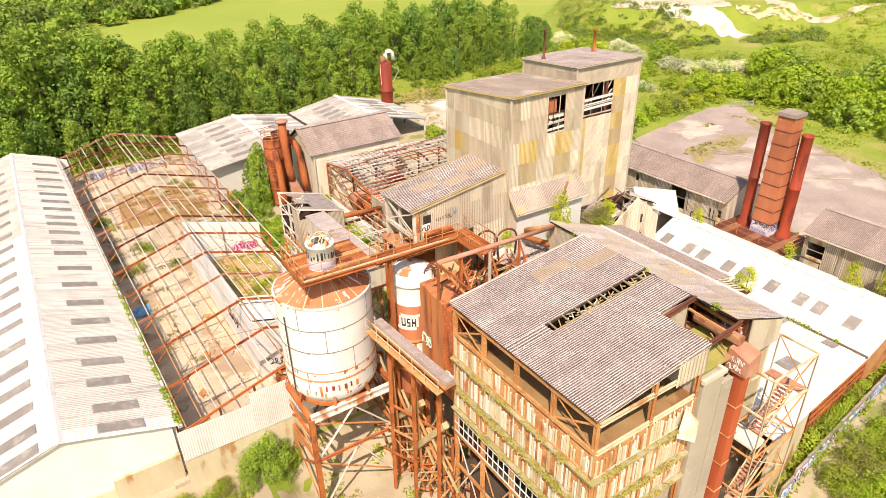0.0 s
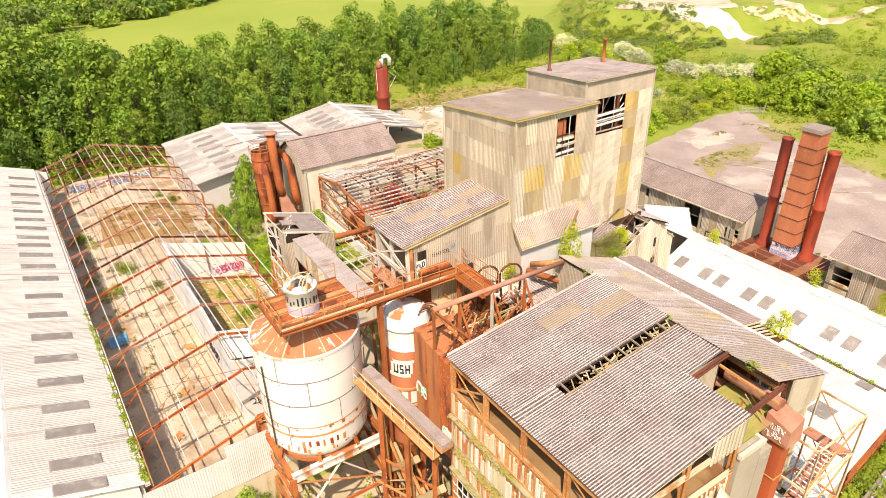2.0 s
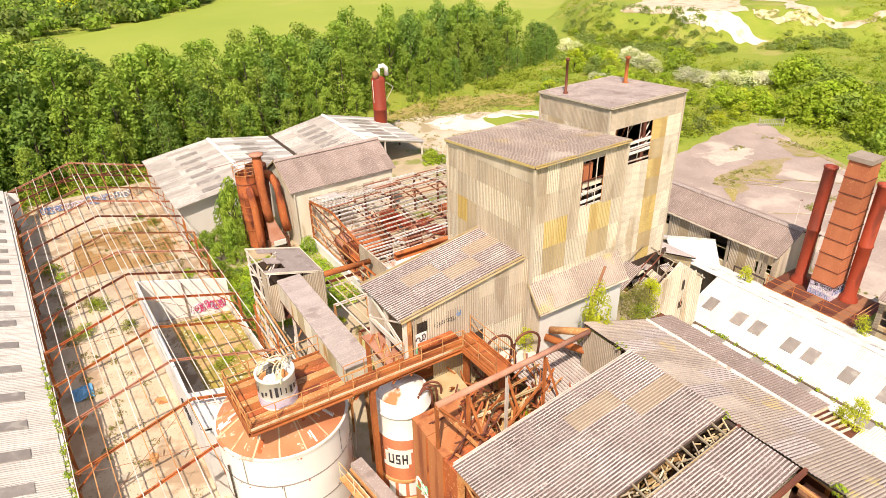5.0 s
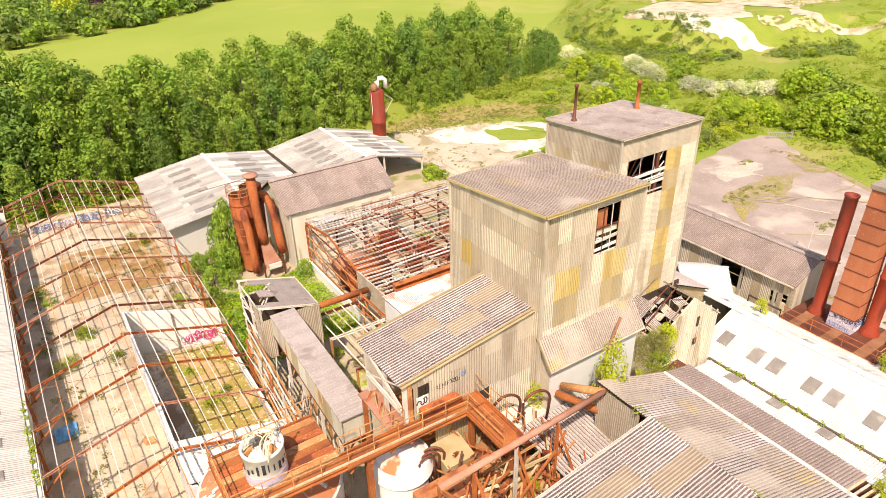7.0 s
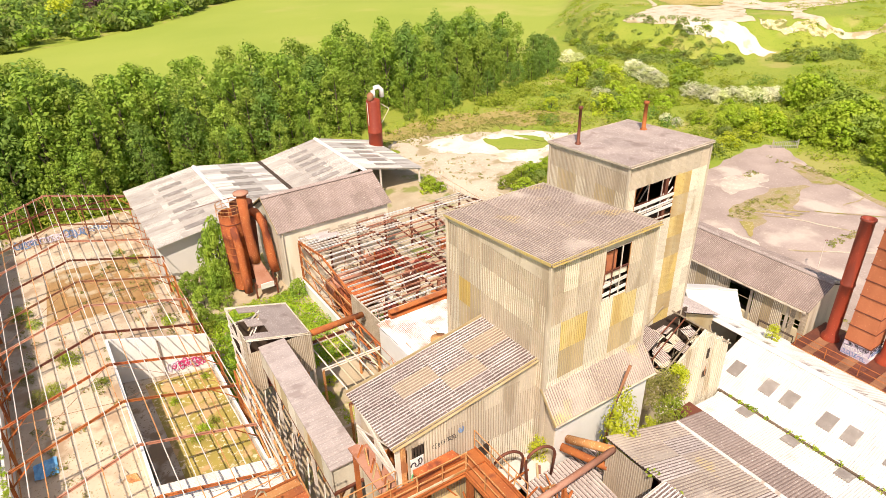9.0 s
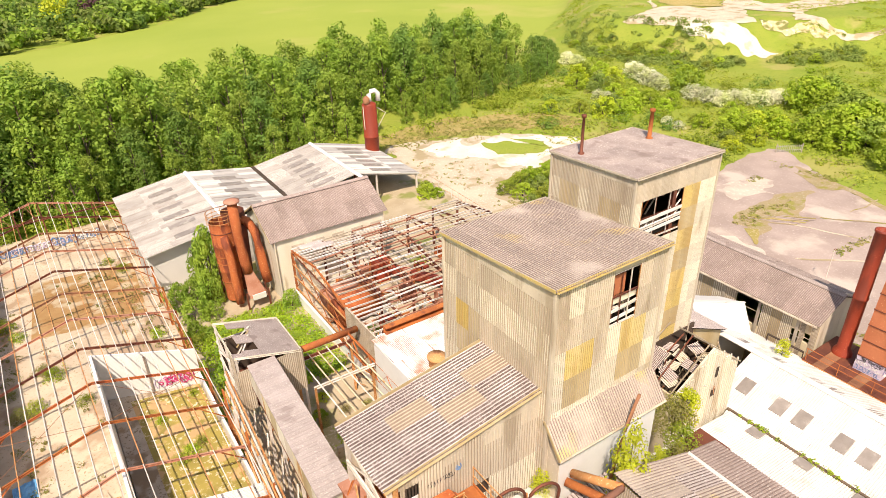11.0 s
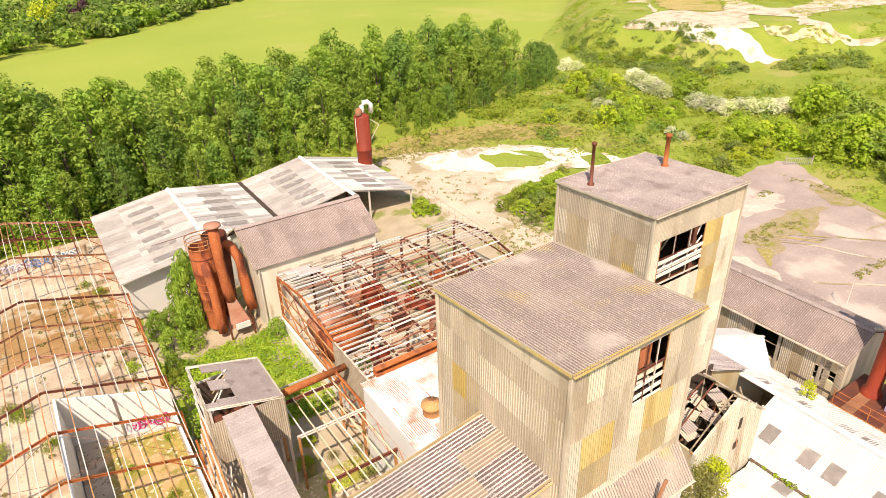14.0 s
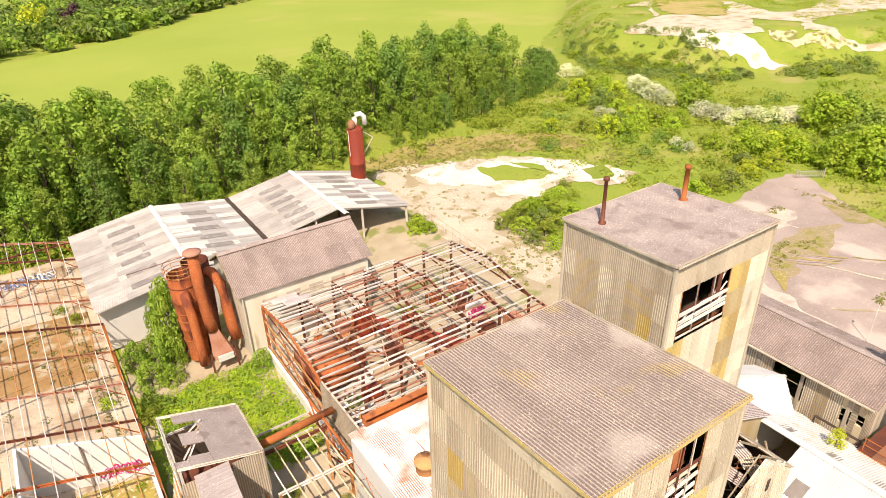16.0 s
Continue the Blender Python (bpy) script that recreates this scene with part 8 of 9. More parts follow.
    part("moss_patch", slab(bmesh.new(), (30.0, 44.2, zf + .0), (31.0, 44.2, zf), (31.2, 46.5, zf + .05), (30.1, 46.6, zf + .05), .05), ROOF_MOSS, w)


middle_frame()


def skeleton():
    t = thing("skeleton_building", (40, 66, 1.5), "roofless building of bare purlins and rusty trusses over scrapped plant", "building frame")
    x0, x1 = 29.7, 50.4

    def z_at(y):
        return 7.1 + 1.0 * (1 - abs(y - 67.3) / 6.3) if y > 61 else 6.9
    rng = random.Random(12)
    xs = [x0 + (x1 - x0) * i / 6 for i in range(7)]
    for i, x in enumerate(xs):
        for a, b in ((73.6, 67.3), (67.3, 61.0)):
            bar("rafter", t, (x, a, z_at(a)), (x, b, z_at(b)), .14, .22, "I", RUST_DARK if i else RUST)
        bar("tie", t, (x, 73.6, 6.9), (x, 61.0, 6.8), .1, .12, "L", RUST_DARK)
        for k in range(5):
            y = 62.5 + 2.4 * k
            bar("truss_web", t, (x, y, 6.85), (x, y + 1.0, z_at(y + 1.0)), .07, .07, "L", RUST_PALE)
        bar("rafter", t, (x, 61.0, 6.9), (x, 54.6, 6.7), .14, .2, "I", RUST_DARK)
        for y in (73.5, 61.0, 54.7):
            bar("column", t, (x, y, 1.0), (x, y, 6.9), .2, .2, "I", RUST if x < 31 else RUST_DARK)
    ys = [73.5 - .735 * i for i in range(18)] + [60.4 - .62 * i for i in range(10)]
    for y in ys:
        for i in range(6):
            if rng.random() < .1:
                continue
            sag = rng.uniform(-.05, .05)
            bar("purlin", t, (xs[i], y, z_at(y) + .2), (xs[i + 1], y + rng.uniform(-.08, .08), z_at(y) + .2 + sag), .1, .12, "C", rng.choice((STEEL_PALE, RENDERED, STEEL_PALE, WALL, PINK_RUST)))
    for z in (2.8, 4.2, 5.6):
        bar("side_rail", t, (x0 - .05, 61, z), (x0 - .05, 73.6, z), .1, .14, "C", RUST_PALE)
    for a, b in ((61.2, 65.4), (65.4, 69.6), (69.6, 73.5)):
        bar("brace", t, (x0, a, 2.8), (x0, b, 6.6), .08, .08, "L", RUST)
        bar("brace", t, (x0, b, 2.8), (x0, a, 6.6), .08, .08, "L", RUST)
    part("dwarf_wall", block(bmesh.new(), x0 - .3, 57, .9, x0 - .05, 73.6, 2.5), RENDERED, t)
    wall = part("wall", block(bmesh.new(), x0 - .05, 54.6, .9, x0 + .1, 61.0, 7.0), WALL, t)
    cladding(wall, (x0 - .1, 61.0, 3.0), (0, -6.4, 0), (0, 0, 4.1), 6, 1, lambda r, c: WALL, seed=1, ribs=5)
    for y0_, y1_, x_ in ((72.4, 73.6, 30.4), (71.4, 72.4, 31.2)):
        part("roof_remnant", slab(bmesh.new(), (x_, y0_, z_at(y0_) + .32), (x_ + 2.4, y0_, z_at(y0_) + .32), (x_ + 2.4, y1_, z_at(y1_) + .32), (x_, y1_, z_at(y1_) + .32), .06), ROOF, t)
    bm = bmesh.new()
    slab(bm, (30, 54.8, 1.7), (58, 54.8, 1.9), (57, 74.5, 1.9), (30, 74.5, 1.7), .4)
    tagged(part("slab", bm, LITTER, None), "pale littered concrete slab inside the skeleton building", "floor", kind="structure")
    # scrapped plant
    d = thing("rusty_boiler", (32.8, 66.5, 1.8), "large rust-brown boiler drum", "boiler")
    bm = bmesh.new()
    tube(bm, [(30.6, 65.5, 3.4), (35.0, 66.6, 3.4)], 1.5, 16)
    part("drum", bm, BURNT, d, shade=True)
    bm = bmesh.new()
    tube(bm, [(31.0, 69.2, 3.0), (34.6, 69.8, 3.0)], 1.1, 14)
    part("drum", bm, PINK_RUST, d, shade=True)
    c = thing("red_conveyor", (42, 66.5, 1.8), "faded red screw conveyor casing lying askew", "conveyor")
    part("casing", hull(bmesh.new(), [(38.5, 70.6, 2.9), (39.2, 71.2, 2.9), (45.3, 62.6, 2.1), (44.6, 62.1, 2.1), (38.5, 70.6, 3.7), (39.2, 71.2, 3.7), (45.3, 62.6, 2.9), (44.6, 62.1, 2.9)]), RED, c)
    part("motor_box", block(bmesh.new(), 37.6, 70.2, 2, 39.2, 71.8, 4.4), RED, c)
    for k, (x, y) in enumerate(((36.5, 71.5), (40.6, 68.5), (43, 70), (46.4, 71), (48.4, 68.4), (34.5, 62.5), (47.5, 63.5), (37.5, 59), (42.5, 58.2), (44.8, 65.4), (49.6, 71.4), (35.8, 68.2), (41.2, 63.0), (33.6, 58.4), (46.0, 59.6), (38.6, 65.8), (50.2, 63.0))):
        s = thing("scrap_machine", (x, y, 1.8), "rusted scrap machinery with broken panels", "scrap", "scrap inside the skeleton building")
        h = rng.uniform(.8, 2.2)
        part("body", hull(bmesh.new(), [(x - .8, y - .6, 1.8), (x + .8, y - .7, 1.8), (x + .7, y + .6, 1.8), (x - .7, y + .7, 1.8), (x - .6, y - .5, 1.8 + h), (x + .7, y - .5, 1.7 + h), (x + .6, y + .5, 1.8 + h), (x - .7, y + .5, 1.9 + h)]), rng.choice((BURNT, RUST_DARK, RED, RENDERED, PINK_RUST)), s)
        for m in range(4):
            bar("strut", s, (x + rng.uniform(-1, 1), y + rng.uniform(-1, 1), 1.8), (x + rng.uniform(-1, 1), y + rng.uniform(-1, 1), 2.2 + h), .1, .1, "L", rng.choice((RUST, STEEL_PALE)))
    for k in range(44):
        x, y = rng.uniform(31, 50), rng.uniform(55.5, 72.8)
        w = thing("fallen_sheet", (x, y, 1.8), "fallen sheet lying on the littered slab", "sheet", "sheets on the slab")
        a = rng.uniform(0, 3.1)
        u, v = Vector((math.cos(a), math.sin(a), .08)) * rng.uniform(.4, 1.2), Vector((-math.sin(a), math.cos(a), .12)) * rng.uniform(.25, .6)
        o = Vector((x, y, 2.05))
        part("sheet", slab(bmesh.new(), o - u - v, o + u - v, o + u + v, o - u + v, .06), (RENDERED, RUST, WALL_PALE, PALE_ROOF, DARK, PINK_RUST)[k % 6], w)
    heap = thing("scrap_heap", (40, 64, 1.8), "tangle of rusty struts, pipes and pale rails over the slab", "scrap")
    for k in range(130):
        a = Vector((rng.uniform(30.6, 49.5), rng.uniform(55.5, 73), rng.uniform(1.8, 3.4)))
        b = a + Vector((rng.uniform(-1.8, 1.8), rng.uniform(-1.8, 1.8), rng.uniform(-.8, 1.5)))
        b.z = max(1.85, b.z)
        w = rng.uniform(.06, .16)
        bar("strut", heap, a, b, w, w, rng.choice("LCIO"), rng.choice((RUST, RUST_DARK, STEEL_PALE, PINK_RUST, BROWN_RUST, RUST_PALE)))
    g = thing("painted_block", (48.5, 66.2, 1.8), "white block wall sprayed magenta", "wall block")
    part("body", block(bmesh.new(), 47.2, 66.2, 1.8, 49.4, 66.6, 4.2), RENDERED, g)
    for k in range(3):
        scribble(g, (47.4, 66.18, 2.3 + .2 * k), (1, 0, 0), (0, 0, 1), 1.8, 1.1, 5, .09, PAINT_PINK, 91 + k)
    # fence by the chalk yard
    f = thing("mesh_fence", (56, 80, 2.5), "sagging pale mesh fence along the yard", "fence")
    for k in range(9):
        y = 74 + 1.7 * k
        bar("post", f, (55.4 + .2 * k * .3, y, 2.2), (55.4 + .06 * k, y, 4.4), .09, .09, "O", STEEL_PALE)
    for z in (2.7, 3.5, 4.3):
        bar("wire", f, (55.4, 74, z), (55.9, 87.6, z), .04, .04, "O", RUST_PALE)


skeleton()


def cyclones():
    t = thing("cyclone_set", (25, 77, 1.5), "group of orange-rusted dust cyclones with a tall capped stack", "cyclone")
    part("body", lathe(bmesh.new(), (24.0, 78.0), [(1.16, 10.4), (1.2, 10.2), (1.2, 8.0), (1.23, 7.9), (1.23, 7.8), (1.17, 7.7), (1.05, 5.0), (1.08, 4.9), (1.02, 4.8), (.9, 2.6), (.9, 1.4)], 24), BURNT, t, shade=True)
    part("body", lathe(bmesh.new(), (25.6, 79.3), [(1.2, 10.6), (1.2, 8.4), (1.0, 3.8), (.9, 1.6)], 20), RUST_DARK, t, shade=True)
    for z in (10.5, 10.9, 11.3):
        part("ring_rail", lathe(bmesh.new(), (24.0, 78.0), [(1.34, z), (1.38, z), (1.38, z + .05), (1.34, z + .05), (1.34, z)], 24), RUST_PALE, t)
    for k in range(10):
        a = radians(36 * k)
        bar("rail_post", t, (24.0 + 1.36 * math.cos(a), 78 + 1.36 * math.sin(a), 10.2), (24.0 + 1.36 * math.cos(a), 78 + 1.36 * math.sin(a), 11.4), .05, .05, "O", RUST_PALE)
    part("flue", tube(bmesh.new(), [(25.1, 76.6, 12.7), (25.0, 76.3, 9.5), (25.1, 76.0, 6.2), (25.2, 75.8, 5.0)], .5, 16), BURNT, t, shade=True)
    part("flue_cap", lathe(bmesh.new(), (25.1, 76.6), [(.55, 12.6), (.78, 12.65), (.78, 12.8), (.3, 12.95), (.02, 12.95)], 18), PINK_RUST, t, "pale rust cap", True)
    part("hopper", hull(bmesh.new(), [(24.5, 74.9, 2.4), (26.5, 74.6, 2.4), (26.7, 75.6, 2.4), (24.8, 75.9, 2.4), (24.8, 75.6, 5.2), (25.6, 75.5, 5.2), (25.6, 76.1, 5.2), (24.8, 76.2, 5.2)]), PINK_RUST, t)
    part("white_tag", block(bmesh.new(), 24.9, 74.55, 2.3, 26.3, 74.68, 2.9), RENDERED, t)
    part("duct", tube(bmesh.new(), [(25.8, 79, 9.8), (26.6, 78.0, 9.6), (27.0, 77.2, 8.6), (27.0, 76.8, 6.6), (27.1, 76.6, 4.4), (27.2, 76.4, 3.0)], .48, 14), BURNT, t, shade=True)
    part("duct", tube(bmesh.new(), [(23.7, 76.75, 9.2), (23.8, 76.5, 7.9), (23.9, 76.4, 6.5), (23.9, 76.2, 3.0), (23.9, 76.1, 1.6)], .42, 14), BURNT, t, shade=True)
    for z in (9.3, 6.6, 5.8, 3.6):
        part("seam_band", lathe(bmesh.new(), (24.0, 78.0), [(.9, z), (1.24 - .045 * max(0, 8 - z), z + .02), (1.24 - .045 * max(0, 8 - z), z + .1), (.9, z + .12)], 24), RUST_DARK if z > 7 else RUST, t)
    for x, y in ((24.4, 74.8), (26.6, 74.6), (26.8, 76.2), (23.0, 78.6)):
        bar("leg", t, (x, y, 1.2), (x, y, 3.2 if y < 77 else 9), .16, .16, "I", RUST_DARK)
    bar("mast", t, (19.8, 77.5, 11.9), (25, 77.4, 12.2), .06, .06, "O", RUST_DARK)
    t.location = Vector(t.location) + Vector((.3, -.3, .1))


cyclones()


# ---- vegetation ----
def tree_parts(name, label, category, height, radius, leaf, size, clumps, per, seed, trunk=0.22, low=0.2, group="", squash=.8, shape=0.75, flat=.8, clump=(.34, .56), stray=.45, hollow=.15):
    """A tapered trunk with limbs and an uneven crown of many leaf sprays."""
    rng = random.Random(seed)
    t = thing(name, (0, 0, 0), label, category, group)
    bm = bmesh.new()
    tube(bm, [(0, 0, -.4), (.05 * radius, 0, height * .3), (-.03 * radius, .04 * radius, height * .6), (0, 0, height * .88)], trunk, 6)
    for v in bm.verts:
        f = 1 - .8 * min(1, max(0, v.co.z / height))
        v.co.x, v.co.y = v.co.x * f, v.co.y * f
    for k in range(5):
        a, z = rng.uniform(0, 6.3), height * rng.uniform(.25, .65)
        tube(bm, [(0, 0, z), (radius * .45 * math.cos(a), radius * .45 * math.sin(a), z + height * .12)], trunk * .3, 5)
    part("trunk", bm, BARK, t)
    cs, rs = [], []
    for k in range(clumps):
        f = (k + rng.random()) / clumps
        z = height * (low + (1.02 - low) * f)
        reach = radius * (max(0.0, 1 - abs(2 * f - 0.75) ** 2.2 * .62)) ** shape
        a = rng.uniform(0, 6.3)
        d = reach * math.sqrt(rng.uniform(hollow, 1.0))
        cs.append((d * math.cos(a), d * math.sin(a), z - .1 * height * rng.random()))
        rs.append(radius * rng.uniform(*clump))
    solid("crown", leaves("crown", cs, rs, per, size, leaf, seed, squash, flat, stray), t)
    return t


def plant(models, x, y, scale, rng, tall=1.0, z=None):
    """A copy of one of the models, set on the ground."""
    m = rng.choice(models)
    ob = copy_thing(m, Matrix.Translation((x, y, ground(x, y) - .05 if z is None else z)) @ Matrix.Rotation(rng.uniform(0, 6.28), 4, "Z") @ Matrix.Diagonal((scale, scale, scale * tall, 1)))
    return ob


def drop_models(models):
    for m in models:
        for o in (*m.children_recursive, m):
            bpy.data.objects.remove(o)


rng = random.Random(77)
LEAF_MID = leaf_mat("light_poplar_leaf", (0.24, 0.37, 0.05), (0.38, 0.51, 0.09), (0.42, 0.51, 0.09))
LEAF_PURPLE = leaf_mat("copper_leaf", (0.13, 0.06, 0.08), (0.2, 0.1, 0.11), (0.17, 0.08, 0.09))
LEAF_GREY = leaf_mat("grey_green_leaf", (0.19, 0.285, 0.06), (0.29, 0.38, 0.09), (0.33, 0.38, 0.1))
G1 = "trees of the wood behind the sheds"
poplars = [tree_parts("poplar_tree", "tall dense green poplar in the wood", "tree", 14.0, 3.0, (LEAF, LEAF_MID, LEAF, LEAF, LEAF_MID)[k], .29, 92, 25, 30 + k, group=G1, low=.06, shape=.6, flat=.35, clump=(.25, .42), stray=.3, hollow=.4) for k in range(5)]
darker = [tree_parts("dark_tree", "dark green broadleaf tree in the wood", "tree", 13.0, 3.3, (LEAF_DARK, LEAF_DARK)[k], .29, 92, 25, 60 + k, group=G1, low=.08, flat=.35, clump=(.25, .42), stray=.3, hollow=.4) for k in range(2)]
front = [(-48, 111), (-20, 110), (7, 110.5), (21, 111.5), (33, 112.5), (44, 111), (52, 110.5), (61, 113.5), (70, 116), (84, 117), (95, 121), (106, 126)]
count = 0
for row in range(6):
    for (xa, ya), (xb, yb) in zip(front, front[1:]):
        n = max(1, round(math.hypot(xb - xa, yb - ya) / 4.3))
        for i in range(n):
            f = (i + rng.random() * .8) / n
            x = xa + (xb - xa) * f + rng.uniform(-1, 1) + row * .6
            y = ya + (yb - ya) * f + row * 4.6 + rng.uniform(-1.4, 1.4)
            if x > 100 and row > 3:
                continue
            s = rng.uniform(.82, 1.12) * (.5 if row == 0 else .8 if row == 1 else 1.0) * (.95 if 45 < x < 100 else .95 + .42 * smooth((40 - x) / 45))
            plant(poplars if rng.random() < (.8 if x < 75 else .5) else darker, x, y, s, rng, rng.uniform(.94, 1.08))
            count += 1
for x, y, s in ((110, 129, .72), (114, 132, .66), (118, 134, .6), (121, 135, .5), (113, 127, .5), (117, 129.5, .5), (109, 125.5, .5), (123, 137, .42), (105, 123.5, .5)):
    plant(darker, x, y, s, rng, .95)
G2 = "scrub bushes on the rough ground"
bushes = [tree_parts("bush", "rounded green scrub bush", "bush", 2.6, 1.7, (LEAF_SCRUB, LEAF_GREY, LEAF_LIGHT)[k], .18, 44, 22, 90 + k, trunk=.09, low=.05, group=G2, flat=.4, clump=(.2, .36), stray=.3, hollow=.35) for k in range(3)]
bright = [tree_parts("bush", "bright green leafy bush", "bush", 2.8, 1.7, (LEAF_FRESH, LEAF_LIGHT, LEAF_LIGHT)[k], .18, 44, 22, 100 + k, trunk=.09, low=.05, group=G2, flat=.4, clump=(.2, .36), stray=.3, hollow=.35) for k in range(3)]
tall_bushes = [tree_parts("bush", "large dense green bush by the gate", "bush", 3.6, 2.2, (LEAF_LIGHT, LEAF_MID)[k], .2, 90, 22, 180 + k, trunk=.12, low=.04, group=G2, flat=.4, clump=(.16, .28), stray=.3, hollow=.4) for k in range(2)]
yellow = [tree_parts("sapling", "yellow-green sapling growing from the ruins", "sapling", 3.4, 1.1, LEAF_YELLOW, .1, 34, 46, 110 + k, trunk=.06, low=.08, group="saplings in the ruins") for k in range(2)]
amber = [tree_parts("bush", "fine yellow-brown bush in fresh leaf", "bush", 2.6, 1.5, LEAF_STRAW, .105, 34, 38, 150 + k, trunk=.05, low=.05, group="bushes among the ruins") for k in range(2)]
broom = [tree_parts("broom_bush", "yellow-flowering broom bush at the yard's edge", "bush", 2.4, 1.6, LEAF_YELLOW, .16, 28, 44, 170 + k, trunk=.07, low=.04, group=G2) for k in range(1)]
ivy = [tree_parts("bush", "dense dark ivy and bramble beside the cyclones", "bush", 2.8, 1.6, LEAF, .12, 80, 30, 190 + k, trunk=.07, low=.03, group="bushes among the ruins", flat=.4, clump=(.18, .3), stray=.3, hollow=.4) for k in range(2)]
lush = [tree_parts("bush", "lush mid-green bush against the wall", "bush", 2.6, 1.5, LEAF, .11, 40, 46, 160 + k, trunk=.06, low=.04, group="bushes among the ruins") for k in range(2)]
fine = [tree_parts("bush", "fine-leaved green bush among the ruins", "bush", 2.6, 1.6, (LEAF_SCRUB, LEAF_LIGHT)[k % 2], .13, 34, 30, 130 + k, trunk=.06, low=.04, group="bushes among the ruins") for k in range(4)]
hawthorn = [tree_parts("hawthorn", "hawthorn bush in white blossom", "hawthorn", 3.2, 2.0, BLOSSOM, .2, 30, 46, 120 + k, trunk=.1, low=.1, group="flowering hawthorns", flat=2.0) for k in range(2)]

# hawthorn line, tall bushes by the gate, bushes round yard and chalk
for x, y, s in ((125, 133, 1.0), (126.5, 131, .8), (128, 115, 1.0), (126.5, 112.5, 1.1), (125.5, 110, 1.0), (124, 107, 1.1), (123, 104.5, 1.0), (122, 102, .9), (106.5, 104.6, .7), (107.5, 103.5, .6), (121, 93.5, 1.0), (121, 91, 1.0), (121, 89, 1.0), (121.5, 87, .9), (123.5, 86, 1.0), (125.5, 84.8, 1.0), (127.5, 83, 1.0), (129.5, 82.3, .9), (131.5, 81.8, .9), (104.2, 85.9, .5), (103.4, 82.9, .5)):
    plant(hawthorn, x, y, s, rng, .85)
for x, y, s in ((126, 99, 1.5), (124.5, 97.5, 1.3), (130, 75, 1.9), (132.5, 78, 1.7), (136, 75, 1.7), (128.5, 72, 1.5), (113, 65, 1.4), (115.5, 63.5, 1.6), (118, 62.5, 1.7), (121, 61, 1.7), (124, 63, 1.6), (120, 66.5, 1.5), (127, 67, 1.6), (116, 59, 1.5), (113.5, 61, 1.3), (118, 56, 1.6), (123, 55, 1.5), (112, 52, 1.3), (108.5, 48, 1.4), (114, 46, 1.6), (110, 40, 1.5), (105, 33, 1.4), (112, 33, 1.8), (120, 44, 1.8), (101, 24, 1.6), (108, 20, 1.9), (127, 50, 1.9), (135, 56, 1.9)):
    plant(tall_bushes, x + rng.uniform(-.5, .5), y + rng.uniform(-.5, .5), s * rng.uniform(.9, 1.1), rng, .95)
for x, y, s in ((118, 111, 1.6), (116, 119, 1.7), (113, 117, 1.5), (119, 116, 1.4), (108.8, 113.1, 1.4), (111, 109, 1.5), (114, 107, 1.4), (110, 104, 1.2), (100.6, 93.8, 1.4), (99, 96, 1.3), (103, 97, 1.3), (105, 94, 1.2), (109, 98, 1.3), (111, 95, 1.2), (113, 92, 1.2), (108, 90, 1.1), (115, 73, 1.4), (112, 75, 1.3), (109.5, 73.9, 1.3), (114, 71, 1.3), (112, 70, 1.3), (117, 74.5, 1.3), (110, 78, 1.1), (114, 79, 1.2), (117, 82, 1.1), (107, 81, 1.0), (106, 76, 1.0), (97, 100, 1.0), (93, 104, 1.0), (107, 71, 1.1), (104, 74, .9)):
    plant(bright if rng.random() < .7 else bushes, x + rng.uniform(-.5, .5), y + rng.uniform(-.5, .5), s * rng.uniform(.85, 1.1), rng, .95)
for x, y, s in ((100.3, 71.8, .75), (101.5, 71.2, .8), (103, 72.6, .8), (102, 70.4, .6), (98.5, 70.6, .5), (113, 103.5, .6)):
    plant(broom, x, y, s, rng, .8)
# grey-green bushes on the quarry bank and along its foot
for k in range(46):
    a = rng.uniform(24.5, 45.5)
    r = foot_at(a) + (rng.uniform(-3, 4) if k % 3 == 0 or a < 34 else rng.uniform(0, 15))
    x, y = 16 + r * math.cos(radians(a)), 20 + r * math.sin(radians(a))
    if not (158 < x < 171 and 103 < y < 116):
        plant(bushes, x, y, rng.uniform(.6, 1.0), rng, .7)
for x, y, s in ((70, 66, 1.2), (73, 67, 1.3), (68.5, 62, 1.2), (72, 62.5, 1.3), (76, 66, 1.2), (80, 68.5, 1.2), (84, 69.5, 1.1), (88, 70.5, 1.1), (92, 71, 1.0), (96, 70.5, 1.0), (67.5, 57, 1.2), (70, 58.5, 1.2)):
    plant(bushes, x, y, s, rng, .9)
for x, y, s in ((62.4, 79.4, .7), (63.6, 77, .9), (65.4, 79.6, 1.0), (66.4, 77.2, 1.0), (67.8, 80.6, 1.0), (69, 78, 1.0), (70.6, 80.8, .9), (72.6, 81.6, .8), (74.4, 82.2, .7), (62.6, 74.2, .7), (64.8, 74.4, .9), (67.2, 75, .9), (63.6, 71.6, .7), (66, 71.4, .8), (71.4, 76.6, .8), (75.4, 80.4, .7), (77.6, 84.4, .6)):
    plant(bushes if rng.random() < .7 else fine, x, y, s, rng, .8)
mass = {0: ([], []), 1: ([], []), 2: ([], [])}
